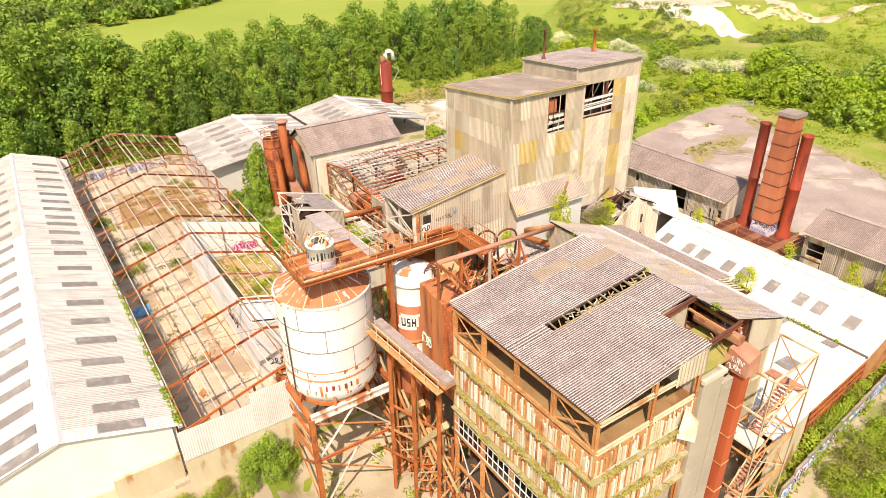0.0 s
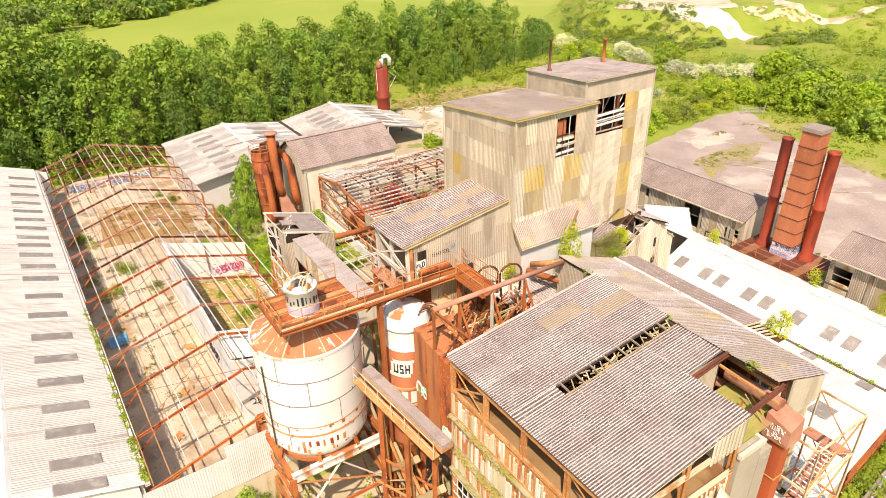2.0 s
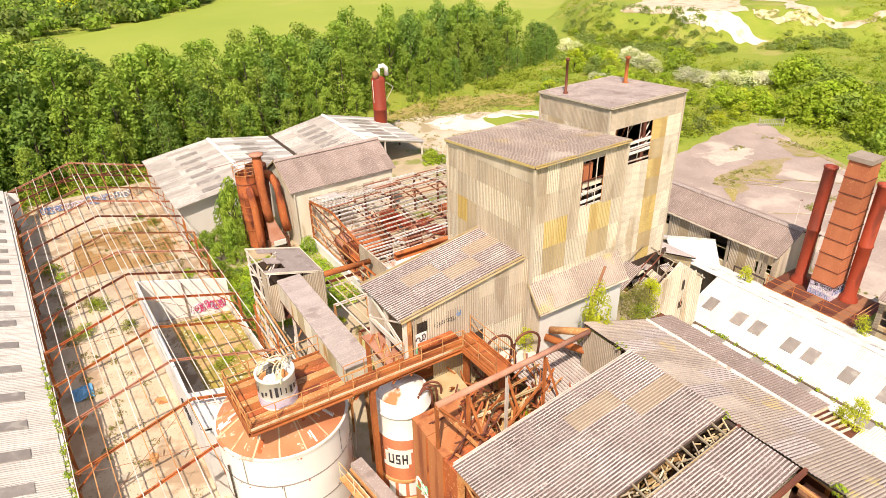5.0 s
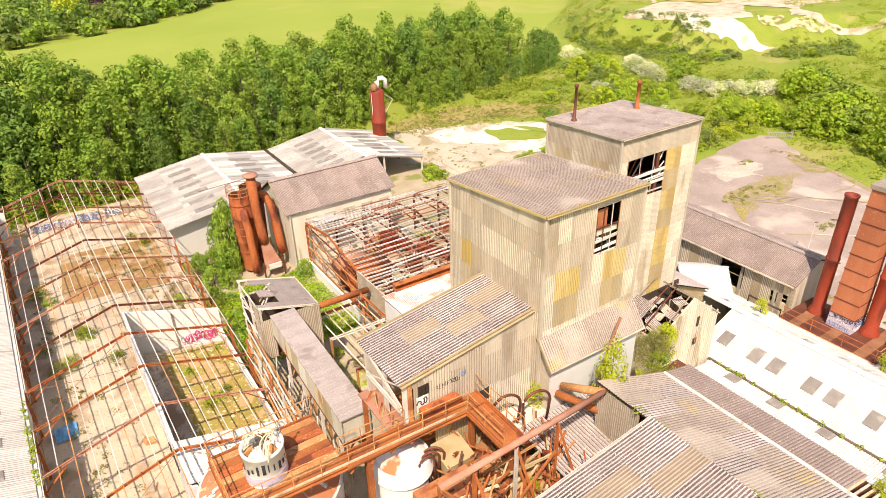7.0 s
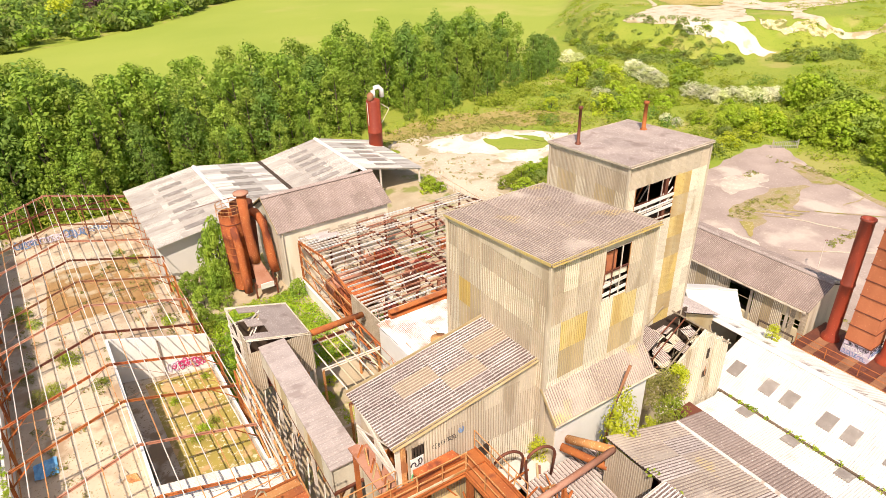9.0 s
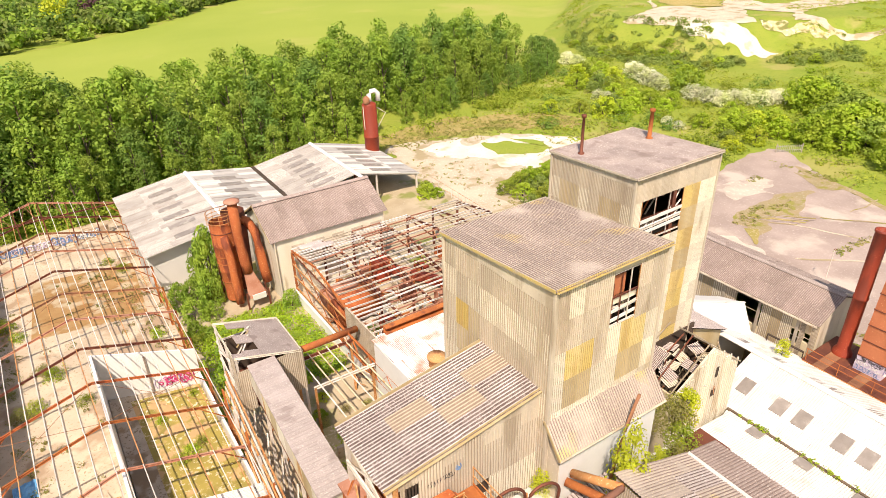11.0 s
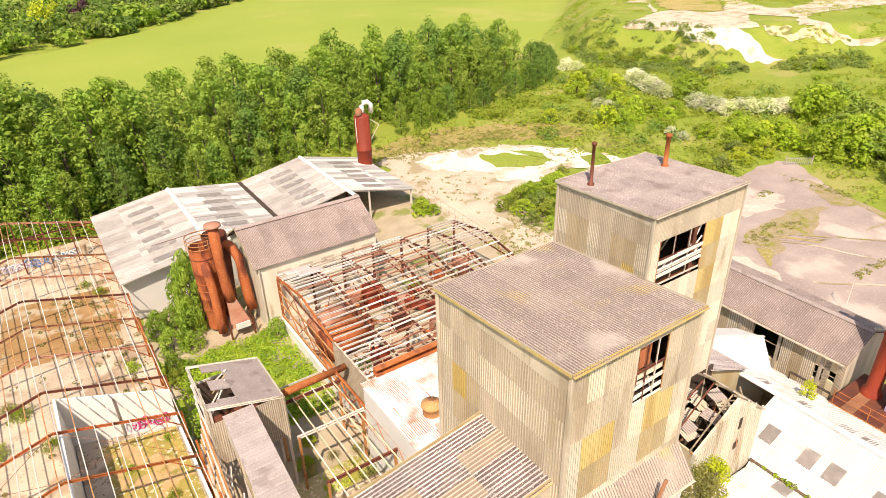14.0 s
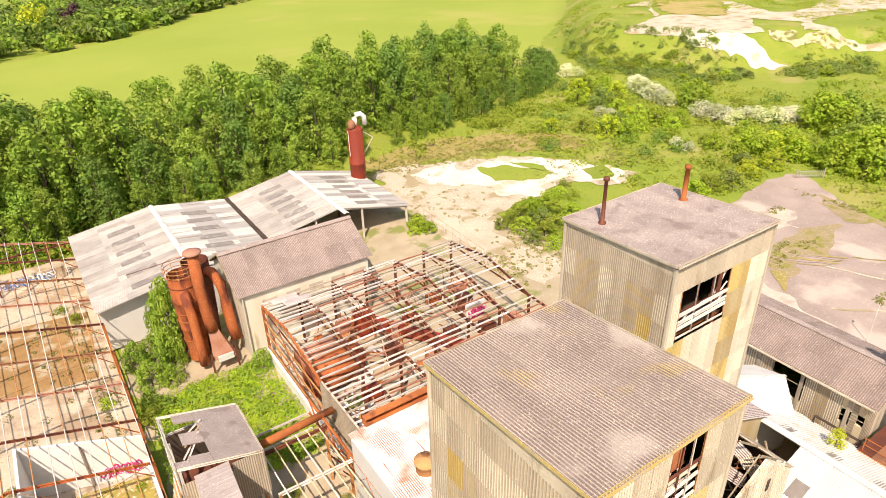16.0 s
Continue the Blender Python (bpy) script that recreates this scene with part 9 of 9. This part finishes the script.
for k in range(420):
    x, y = rng.uniform(84, 235), rng.uniform(30, 175)
    if 60 < x < 112 and y < 69 or y > 118 + .35 * (x - 84) or (140 < x < 240 and 92 < y < 175):
        continue
    kind = rng.choice((0, 0, 1, 2))
    for m in range(rng.randint(2, 5)):
        r = rng.uniform(.7, 1.7)
        px, py = x + rng.uniform(-2, 2), y + rng.uniform(-2, 2)
        mass[kind][0].append((px, py, ground(px, py) + r * .55))
        mass[kind][1].append(r)
# between and beside the buildings
for x, y, s, z in ((19.6, 76.5, .8, None), (20.6, 79.6, .9, None), (19.2, 80.4, .8, None), (21.4, 75.8, .6, None), (28.6, 72.6, .6, None), (18.9, 73.2, .6, None), (6.4, 35.3, .7, None), (7.4, 35.6, .85, None), (8.5, 35.5, .65, None), (5.6, 34.9, .55, None), (6.9, 34.3, .5, None), (5.2, 33.7, .4, None), (8.0, 34.6, .45, None)):
    plant(lush if y < 40 else ivy, x, y, s, rng, 1.25, z)
for x, y, s, tall in ((22.7, 79.4, 1.1, 2.7), (22.3, 81.2, 1.0, 2.3), (21.8, 78.2, .8, 2.0)):
    plant(ivy, x, y, s, rng, tall)
for x, y, s, z in ((25.9, 31.7, .36, 14.25), (22.6, 28.0, .3, 13.1), (20.9, 27.2, .25, 13.1), (23.3, 30.2, .25, 13.1), (54.6, 35.6, .5, 6.1), (55.6, 26.2, .55, 5.6), (34.45, 18.2, .45, 14.3), (34.3, 18.7, .3, 14.3), (56.0, 20.5, .7, 5.5), (57.5, 18.2, .9, 4.5)):
    plant(yellow, x, y, s, rng, 1.1, z)
for x, y, s, tall in ((28.75, 29.3, .72, 1.85), (28.4, 29.0, .5, 1.8), (29.1, 28.6, .45, 1.5)):
    plant(yellow, x, y, s, rng, tall, 14.0)
for k in range(9):
    plant((fine, amber, yellow)[k % 3], 29.4 + .55 * k, rng.uniform(29.5, 30.4), rng.uniform(.28, .45), rng, 1.2, 13.0)
for x, y, s in ((34.4, 32.3, .5), (34.9, 31.4, .65), (35.5, 31.9, .6)):
    plant(amber, x, y, s, rng, 1.15, 13.0)
for k in range(64):
    x = rng.uniform(36, 47)
    plant(fine if k % 3 else amber, x, 9.2 + .08 * (x - 37) + rng.uniform(-2.2, 1.9), rng.uniform(.4, .75), rng, .85)
for k in range(9):
    plant(amber if k % 2 else fine, rng.uniform(.5, 5.2), rng.uniform(33.4, 35.6), rng.uniform(.35, .6), rng, .8)
plant(fine, 34.2, 30.4, .5, rng, 1.1, 13.2)
plant(yellow, 35.9, 31.5, .62, rng, 1.0, 13.2)
plant(yellow, 36.4, 31.8, .45, rng, 1.0, 13.4)
for k in range(44):
    x = rng.uniform(37, 62)
    plant(fine, x, rng.uniform(4.5, 8.6) + .08 * (x - 37), rng.uniform(.6, 1.0), rng, .9)
for k in range(14):
    x = 37.8 + .72 * k + rng.uniform(-.3, .3)
    plant(fine, x, 13.35 + .08 * (x - 38), rng.uniform(.35, .75), rng, 1.15)
for k in range(10):
    plant(fine, rng.uniform(-6, 4.5), rng.uniform(29, 35), rng.uniform(.35, .7), rng, .8)
for x, y, s in ((5.8, 75.8, .55), (6.6, 74.7, .6), (4.7, 70.6, .55), (3.6, 70.1, .6), (2.9, 73.8, .45), (8.5, 69.2, .45), (3.2, 86, .6), (3.0, 87, .5), (16.9, 69.3, .5), (4.2, 83.3, .45), (15.5, 92, .5), (14.2, 95, .4), (12.5, 41, .35), (15.8, 76, .45)):
    plant(amber if rng.random() < .45 else fine, x, y, s, rng, .75, .9)
for x, y, s in ((13.2, 61.6, .28), (13.6, 56.4, .34), (14.4, 56.9, .4), (15.2, 57.4, .3), (16.2, 63.5, .25), (15.8, 51, .3)):
    plant(fine, x, y, s, rng, .7, 2.15)
for k in range(10):
    plant(bushes, rng.uniform(18.2, 22), rng.uniform(61, 74), rng.uniform(.4, .7), rng, .8)
for k in range(9):
    plant(amber if k % 3 else bright, rng.uniform(23, 28), rng.uniform(42, 58), rng.uniform(.25, .5), rng, .7, 1.5)
for k in range(9):
    plant(bushes, rng.uniform(32, 51), rng.uniform(56, 72), rng.uniform(.3, .5), rng, .8, 1.8)
for x, y, s in ((53.8, 85.6, .8), (54.6, 84.2, .6), (54.4, 86.8, .7), (52.8, 84.9, .5)):
    plant(bright, x, y, s, rng, .8)
drop_models(poplars + darker + bushes + bright + tall_bushes + yellow + hawthorn + fine + amber + lush + broom + ivy)


def spread(name, places, radii, per, size, material, label, category, seed, squash=.7, flat=.8, stray=.45):
    return tagged(solid(name, leaves(name, places, radii, per, size, material, seed, squash, flat, stray), None), label, category, kind="stuff")


EDGE = [(-160, 216), (-80, 238), (14, 258), (39, 265), (59, 271), (71, 287), (101, 317), (119, 332), (180, 396), (300, 480)]


def edge_y(x):
    for (xa, ya), (xb, yb) in zip(EDGE, EDGE[1:]):
        if xa <= x <= xb:
            return ya + (yb - ya) * (x - xa) / (xb - xa)
    return 500


wood = random.Random(5)
crowns = {}
for k in range(900):
    x = wood.uniform(-70, 200)
    d = wood.uniform(0, 1) ** 1.4 * 95
    r = wood.uniform(3.8, 6.2) * (.7 if d < 6 else 1)
    y = edge_y(x) + d + r * .9
    kind = wood.choice((0, 0, 1, 1, 2, 3, 3))
    for m in range(7):
        a, h = wood.uniform(0, 6.3), wood.uniform(0, 1)
        q = r * .75 * math.sqrt(1 - h * h * .8)
        crowns.setdefault(kind, ([], []))[0].append((x + q * math.cos(a), y + q * math.sin(a), ground(x, y) + r * (.35 + 1.05 * h)))
        crowns[kind][1].append(r * wood.uniform(.3, .46))
for kind, (pts, rr) in crowns.items():
    spread("far_wood", pts, rr, 15, .92, (LEAF, LEAF_DARK, LEAF_MID, LEAF_GREY)[kind], "distant mixed green wood beyond the pasture", "wood", 70 + kind, .9, .4, .3)
for x, y, r, material, words in ((30, 292, 6.0, LEAF_YELLOW, "yellow-green tree in fresh leaf in the far wood"), (42, 300, 5.0, LEAF_PURPLE, "dark copper-leaved tree in the far wood"), (47, 297, 5.0, LEAF_DARK, "dark green tree in the far wood")):
    t = thing("far_tree", (x, y, ground(x, y)), words, "tree")
    cs, rs = [], []
    for m in range(16):
        a, h = wood.uniform(0, 6.3), wood.uniform(0, 1)
        q = r * .75 * math.sqrt(1 - h * h * .8)
        cs.append((x + q * math.cos(a), y + q * math.sin(a), ground(x, y) + r * (.6 + 1.3 * h)))
        rs.append(r * wood.uniform(.3, .45))
    solid("crown", leaves("crown", cs, rs, 40, .62, material, 80 + int(x), .9, .4, .3), t)
    part("trunk", tube(bmesh.new(), [(x, y, ground(x, y) - .3), (x, y, ground(x, y) + r * 1.2)], .35, 6), BARK, t)
pts2 = []
while len(pts2) < 2700:
    x, y = rng.uniform(84, 250), rng.uniform(30, 180)
    if (y < 69 and x < 102.5 + .5 * (y - 54)) or y > 118 + .4 * (x - 84) or (146 < x < 300 and 90 < y < 210):
        continue
    pts2.append((x, y, ground(x, y) + .1))
thicket = ([], [])
for k in range(620):
    a = rng.uniform(23, 46.5)
    r = foot_at(a) + (rng.gauss(1, 2.5) if k % 2 or a < 34 else rng.uniform(-2, 18))
    x, y = 16 + r * math.cos(radians(a)), 20 + r * math.sin(radians(a))
    if 157 < x < 171 and 103 < y < 118:
        continue
    h = rng.uniform(.5, 1.3)
    thicket[0].append((x, y, ground(x, y) + h * .5))
    thicket[1].append(h)
spread("bank_thicket", *thicket, 40, .24, LEAF_GREY, "low grey-green thicket on the quarry bank", "scrub", 46, .7, .5, .35)
hill = []
while len(hill) < 1500:
    x, y = rng.uniform(125, 240), rng.uniform(60, 190)
    if bank(x, y) > .5 and noise.noise(Vector((x * .09, y * .09, 2))) > .02 and not (148 < x < 192 and 105 < y < 146):
        hill.append((x, y, ground(x, y) + .08))
spread("hill_herbage", hill, [rng.uniform(.5, 1.8) for _ in hill], 26, .2, LEAF_SCRUB, "rough herbage on the hillside", "scrub", 47, .25)
spread("scrub", pts2, [rng.uniform(.7, 2.6) for _ in pts2], 34, .23, LEAF_SCRUB, "low green scrub and rough herbage", "scrub", 6, .35)
for kind, material in ((0, LEAF_SCRUB), (1, LEAF_DARK), (2, LEAF_LIGHT)):
    spread("scrub_bushes", mass[kind][0], mass[kind][1], 64, .21, material, "scattered scrub bushes over the rough hillside", "scrub", 41 + kind, .8)
pts3 = [(rng.uniform(23.4, 29.6), rng.uniform(42.5, 53.5), 1.5) for _ in range(60)] + [(rng.uniform(18.5, 29.2), rng.uniform(60.5, 74), 1.35) for _ in range(560)]
spread("creeper", pts3, [rng.uniform(.4, .9) for _ in pts3], 52, .115, LEAF_LIGHT, "bright green creeper covering the ground by the cyclones", "creeper", 7, .3)
pts3 = [(rng.uniform(18.5, 29), rng.uniform(60.5, 73.5), 1.5) for _ in range(90)]
spread("creeper", pts3, [rng.uniform(.3, 1.1) for _ in pts3], 70, .12, LEAF, "darker bramble clumps in the creeper by the cyclones", "creeper", 17, .6)
pts4 = [(x, 12.9 + .08 * (x - 36) + rng.uniform(-.2, .6), ground(x, 13) + .2) for x in [rng.uniform(33, 60) for _ in range(120)]] + [(rng.uniform(36, 66), rng.uniform(-2, 9.6), 2.2) for _ in range(160)]
spread("verge_growth", pts4, [rng.uniform(.5, 1.1) for _ in pts4], 40, .16, LEAF_SCRUB, "tangled green growth along the wall", "undergrowth", 8, .5)
pts5 = [(valley_x(y) + rng.uniform(-.05, .3), y, 5.5 + .0085 * (y - 37)) for y in [37.5 + 24 * rng.random() ** 1.6 for _ in range(70)]] + [(27.4, rng.uniform(15, 27), 17.0) for _ in range(5)] + [(47.2, rng.uniform(16, 34), 5.6) for _ in range(26)]
spread("gutter_weeds", pts5, [rng.uniform(.15, .35) for _ in pts5], 22, .09, LEAF_LIGHT, "small weeds growing in gutters and joints", "weeds", 9, .6)


LEDGE_LEAF = leaf_mat("ledge_moss", (0.58, 0.47, 0.2), (0.5, 0.42, 0.12), (0.42, 0.4, 0.08))
ledge = []
for z, n in ((12.12, 40), (9.92, 130), (8.2, 70)):
    for _ in range(n):
        ledge.append((16.85 + rng.uniform(-.1, .1), rng.choice((rng.uniform(14, 25.5), rng.gauss(22, 1.5), rng.gauss(17, 1.5))), z))
    for _ in range(n // 2):
        ledge.append((rng.uniform(17, 23.5), 13.75, z))
spread("ledge_growth", [(x, min(25.4, max(13.8, y)), z + .03) for x, y, z in ledge], [rng.uniform(.06, .26) for _ in ledge], 30, .055, LEDGE_LEAF, "moss and weeds growing on the ledges", "weeds", 35, .6)
under = []
while len(under) < 420:
    x = rng.uniform(-45, 100)
    y = 106.5 + (max(0, x - 55) * .2) + rng.uniform(-2.2, 3.5)
    if 1.5 < x < 18.2 and y < 110.5:
        y += 4.5
    if 54 < x < 84 and rng.random() < .7:
        continue
    under.append((x, y, ground(x, y) + rng.uniform(.2, 1.4)))
spread("undergrowth", under, [rng.uniform(.7, 1.6) for _ in under], 46, .24, LEAF_SCRUB, "dense bramble undergrowth along the wood's edge", "undergrowth", 31, .8)
tufts = []
for cx, cy, dx, dy, n in ((81, 55, 2.6, 1.2, 22), (86, 54.6, 3.5, .7, 22), (84, 56, 2, .8, 12), (93, 62, 1.6, .8, 12), (67.3, 40, .4, 12, 70), (67, 50, .7, 5, 50), (101, 58, .8, 5, 40), (84, 44, 4, .4, 24), (64, 74, 4, 3, 60), (60, 71, 4, 4, 70), (61, 90, 4, 8, 50), (66, 106, 7, 3, 220), (78, 104, 8, 4, 260), (90, 100, 7, 5, 200), (94, 88, 5, 5, 120), (57, 72, 2, 4, 40), (80, 90, 6, 5, 60)):
    for _ in range(n):
        x, y = rng.gauss(cx, dx * .6), rng.gauss(cy, dy * .6)
        tufts.append((x, y, ground(x, y) + .12))
spread("yard_weeds", tufts, [rng.uniform(.15, .55) for _ in tufts], 16, .13, LEAF_STRAW, "dry weeds and grass in the cracks of the yard", "weeds", 32, .35)
tufts = []
for _ in range(420):
    x, y = rng.uniform(-9, 20), rng.uniform(22, 36)
    if noise.noise(Vector((x * .25, y * .25, 5))) > -.02:
        tufts.append((x, y, ground(x, y) + .12))
for _ in range(160):
    x, y = rng.uniform(30, 60), rng.uniform(40, 56)
    tufts.append((x, y, ground(x, y) + .12))
spread("rough_weeds", tufts, [rng.uniform(.2, .6) for _ in tufts], 26, .13, LEAF_SCRUB, "tufts of weeds on the rubble ground", "weeds", 33, .5)
tufts = []
for cx, cy, dx, dy, n in ((13.5, 88, 3, 6, 40), (15.5, 78, 1.5, 8, 36), (4, 62, 1.2, 7, 16), (5, 56, 1.5, 5, 14), (3.4, 80, .8, 12, 24), (11, 42, 2, 3, 20), (13, 45, 2, 2, 14), (8, 70, 4, 14, 20)):
    for _ in range(n):
        x, y = min(17.2, max(2.7, rng.gauss(cx, dx * .6))), min(101, max(37.5, rng.gauss(cy, dy * .6)))
        if not (9.4 < x < 17.4 and 47 < y < 65.4):
            tufts.append((x, y, 1.05))
spread("floor_weeds", tufts, [rng.uniform(.2, .6) for _ in tufts], 34, .09, LEAF_STRAW, "weeds growing on the shed floor", "weeds", 34, .5)


# ---- boundary wall, gate and lamp posts ----
def boundary_wall():
    t = thing("boundary_wall", (42, 11, 1.5), "low boundary wall covered in blue and white spray paint", "wall")
    a, b = Vector((29.0, 11.9, 0)), Vector((60, 14.3, 0))
    n = 20
    for i in range(n):
        p, q = a.lerp(b, i / n), a.lerp(b, (i + .985) / n)
        z = ground(p.x, p.y)
        part("panel", hull(bmesh.new(), [(p.x, p.y, z - .3), (q.x, q.y, z - .3), (q.x, q.y + .15, z - .3), (p.x, p.y + .15, z - .3), (p.x, p.y, z + 1.5), (q.x, q.y, z + 1.5), (q.x, q.y + .15, z + 1.5), (p.x, p.y + .15, z + 1.5)]), BRICK, t)
        scribble(t, (p.x, p.y - .02, z + .25), q - p, (0, 0, 1), (q - p).length * .95, 1.05, 6, .055, (PAINT_BLUE, PAINT_VIOLET, PAINT_BLUE)[i % 3], 120 + i)
        scribble(t, (p.x, p.y - .035, z + .3), q - p, (0, 0, 1), (q - p).length * .95, .9, 5, .035, (RENDERED, PAINT_BLACK, RENDERED)[i % 3], 150 + i)


boundary_wall()
g = thing("yard_gate", (107, 65.3, 3.1), "low grey steel palisade gate at the end of the yard", "gate")
for k in range(13):
    bar("pale", g, (105.6 + .24 * k, 66.2 - .16 * k, 3.0), (105.6 + .24 * k, 66.2 - .16 * k, 4.3), .09, .04, "B", GREY_ROOF)
for z in (3.5, 4.1):
    bar("rail", g, (105.5, 66.3, z), (108.6, 64.2, z), .06, .06, "B", GREY_ROOF)
for x, y in ((105.4, 66.35), (108.7, 64.15)):
    bar("gatepost", g, (x, y, 2.9), (x, y, 4.5), .14, .14, "B", CONCRETE)
for x, y in ((73.5, 41.6),):
    p = thing("lamp_post", (x, y, 3.0), "thin grey lamp post behind the long building", "lamp post")
    bar("pole", p, (x, y, 2.9), (x, y, 7.0), .06, .06, "O", STEEL_PALE)
    bar("arm", p, (x, y, 6.95), (x + .4, y + .1, 7.0), .04, .04, "O", STEEL_PALE)
    part("head", block(bmesh.new(), x + .3, y + .05, 6.93, x + .6, y + .2, 7.0), RUST_DARK, p)
for x, y in ((57.0, 36.4), (57.0, 25.2)):
    p = thing("bent_rail", (x, y, 5.4), "short bent rusty rail on the roof edge", "rail")
    bm = bmesh.new()
    tube(bm, [(x - .2, y + 1.6, 5.35), (x - .2, y + 1.6, 6.2), (x - .2, y - 1.4, 6.2), (x - .2, y - 1.4, 5.35)], .09, 8)
    part("tube", bm, DARK, p)
# -- stains, wall paint and a tarpaulin in the roofless shed
patch_bm = bmesh.new()
slab(patch_bm, (5.2, 82.5, .975), (15.8, 80.8, .975), (16.6, 93.5, .975), (6.2, 95.0, .975), .02)
tagged(part("oxide_stain", patch_bm, OXIDE, None), "broad brown oxide stain on the concrete floor", "stain", kind="structure")
p = thing("painted_partition", (9, 103.8, .95), "low white partition with blue and violet spray paint", "partition")
part("panel", block(bmesh.new(), 3.2, 103.6, .95, 15.8, 103.8, 2.3), FLOOR, p)
rng = random.Random(51)
for k in range(4):
    scribble(p, (3.6 + 2.8 * k, 103.58, 1.1), (1, 0, 0), (0, 0, 1), 2.7, 1.1, 6, .09, (PAINT_BLUE, PAINT_VIOLET, PAINT_BLUE, RENDERED)[k], 101 + k)
    scribble(p, (3.8 + 2.8 * k, 103.56, 1.2), (1, 0, 0), (0, 0, 1), 2.4, .9, 5, .06, (PAINT_VIOLET, RENDERED, PAINT_VIOLET, PAINT_BLUE)[k], 111 + k)
p = thing("blue_tarpaulin", (3.4, 61.2, .95), "crumpled blue tarpaulin on the shaded floor", "tarpaulin")
bm = bmesh.new()
grid = {}
for i in range(9):
    for j in range(7):
        x, y = 2.6 + i * .2, 60.2 + j * .32
        grid[i, j] = bm.verts.new((x, y, 1.0 + .35 * abs(noise.noise(Vector((x * 2.1, y * 2.1, 2)))) + .25 * math.exp(-((i - 4) ** 2 + (j - 3) ** 2) / 6)))
for i in range(8):
    for j in range(6):
        bm.faces.new((grid[i, j], grid[i + 1, j], grid[i + 1, j + 1], grid[i, j + 1]))
part("sheet", bm, mat("blue_tarpaulin_sheet", (0.1, 0.3, 0.55), (0.16, 0.4, 0.66), s1=2, s2=8, rough=.45), p)
for k in range(16):
    x, y = rng.uniform(3.2, 8.8), rng.uniform(39, 60)
    r = thing("rubble_slab", (x, y, .95), "broken piece of pale concrete on the floor", "rubble", "rubble on the shed floor")
    a, s = rng.uniform(0, 3), rng.uniform(.25, .7)
    c, d = math.cos(a) * s, math.sin(a) * s
    part("slab", hull(bmesh.new(), [(x - c, y - d, .95), (x + d * .7, y - c * .7, .95), (x + c, y + d, .95), (x - d * .6, y + c * .6, .95), (x - c * .9, y - d * .9, 1.1), (x + d * .6, y - c * .6, 1.16), (x + c * .9, y + d * .9, 1.12), (x - d * .5, y + c * .5, 1.14)]), rng.choice((CONCRETE, FLOOR, RUST_PALE)), r)
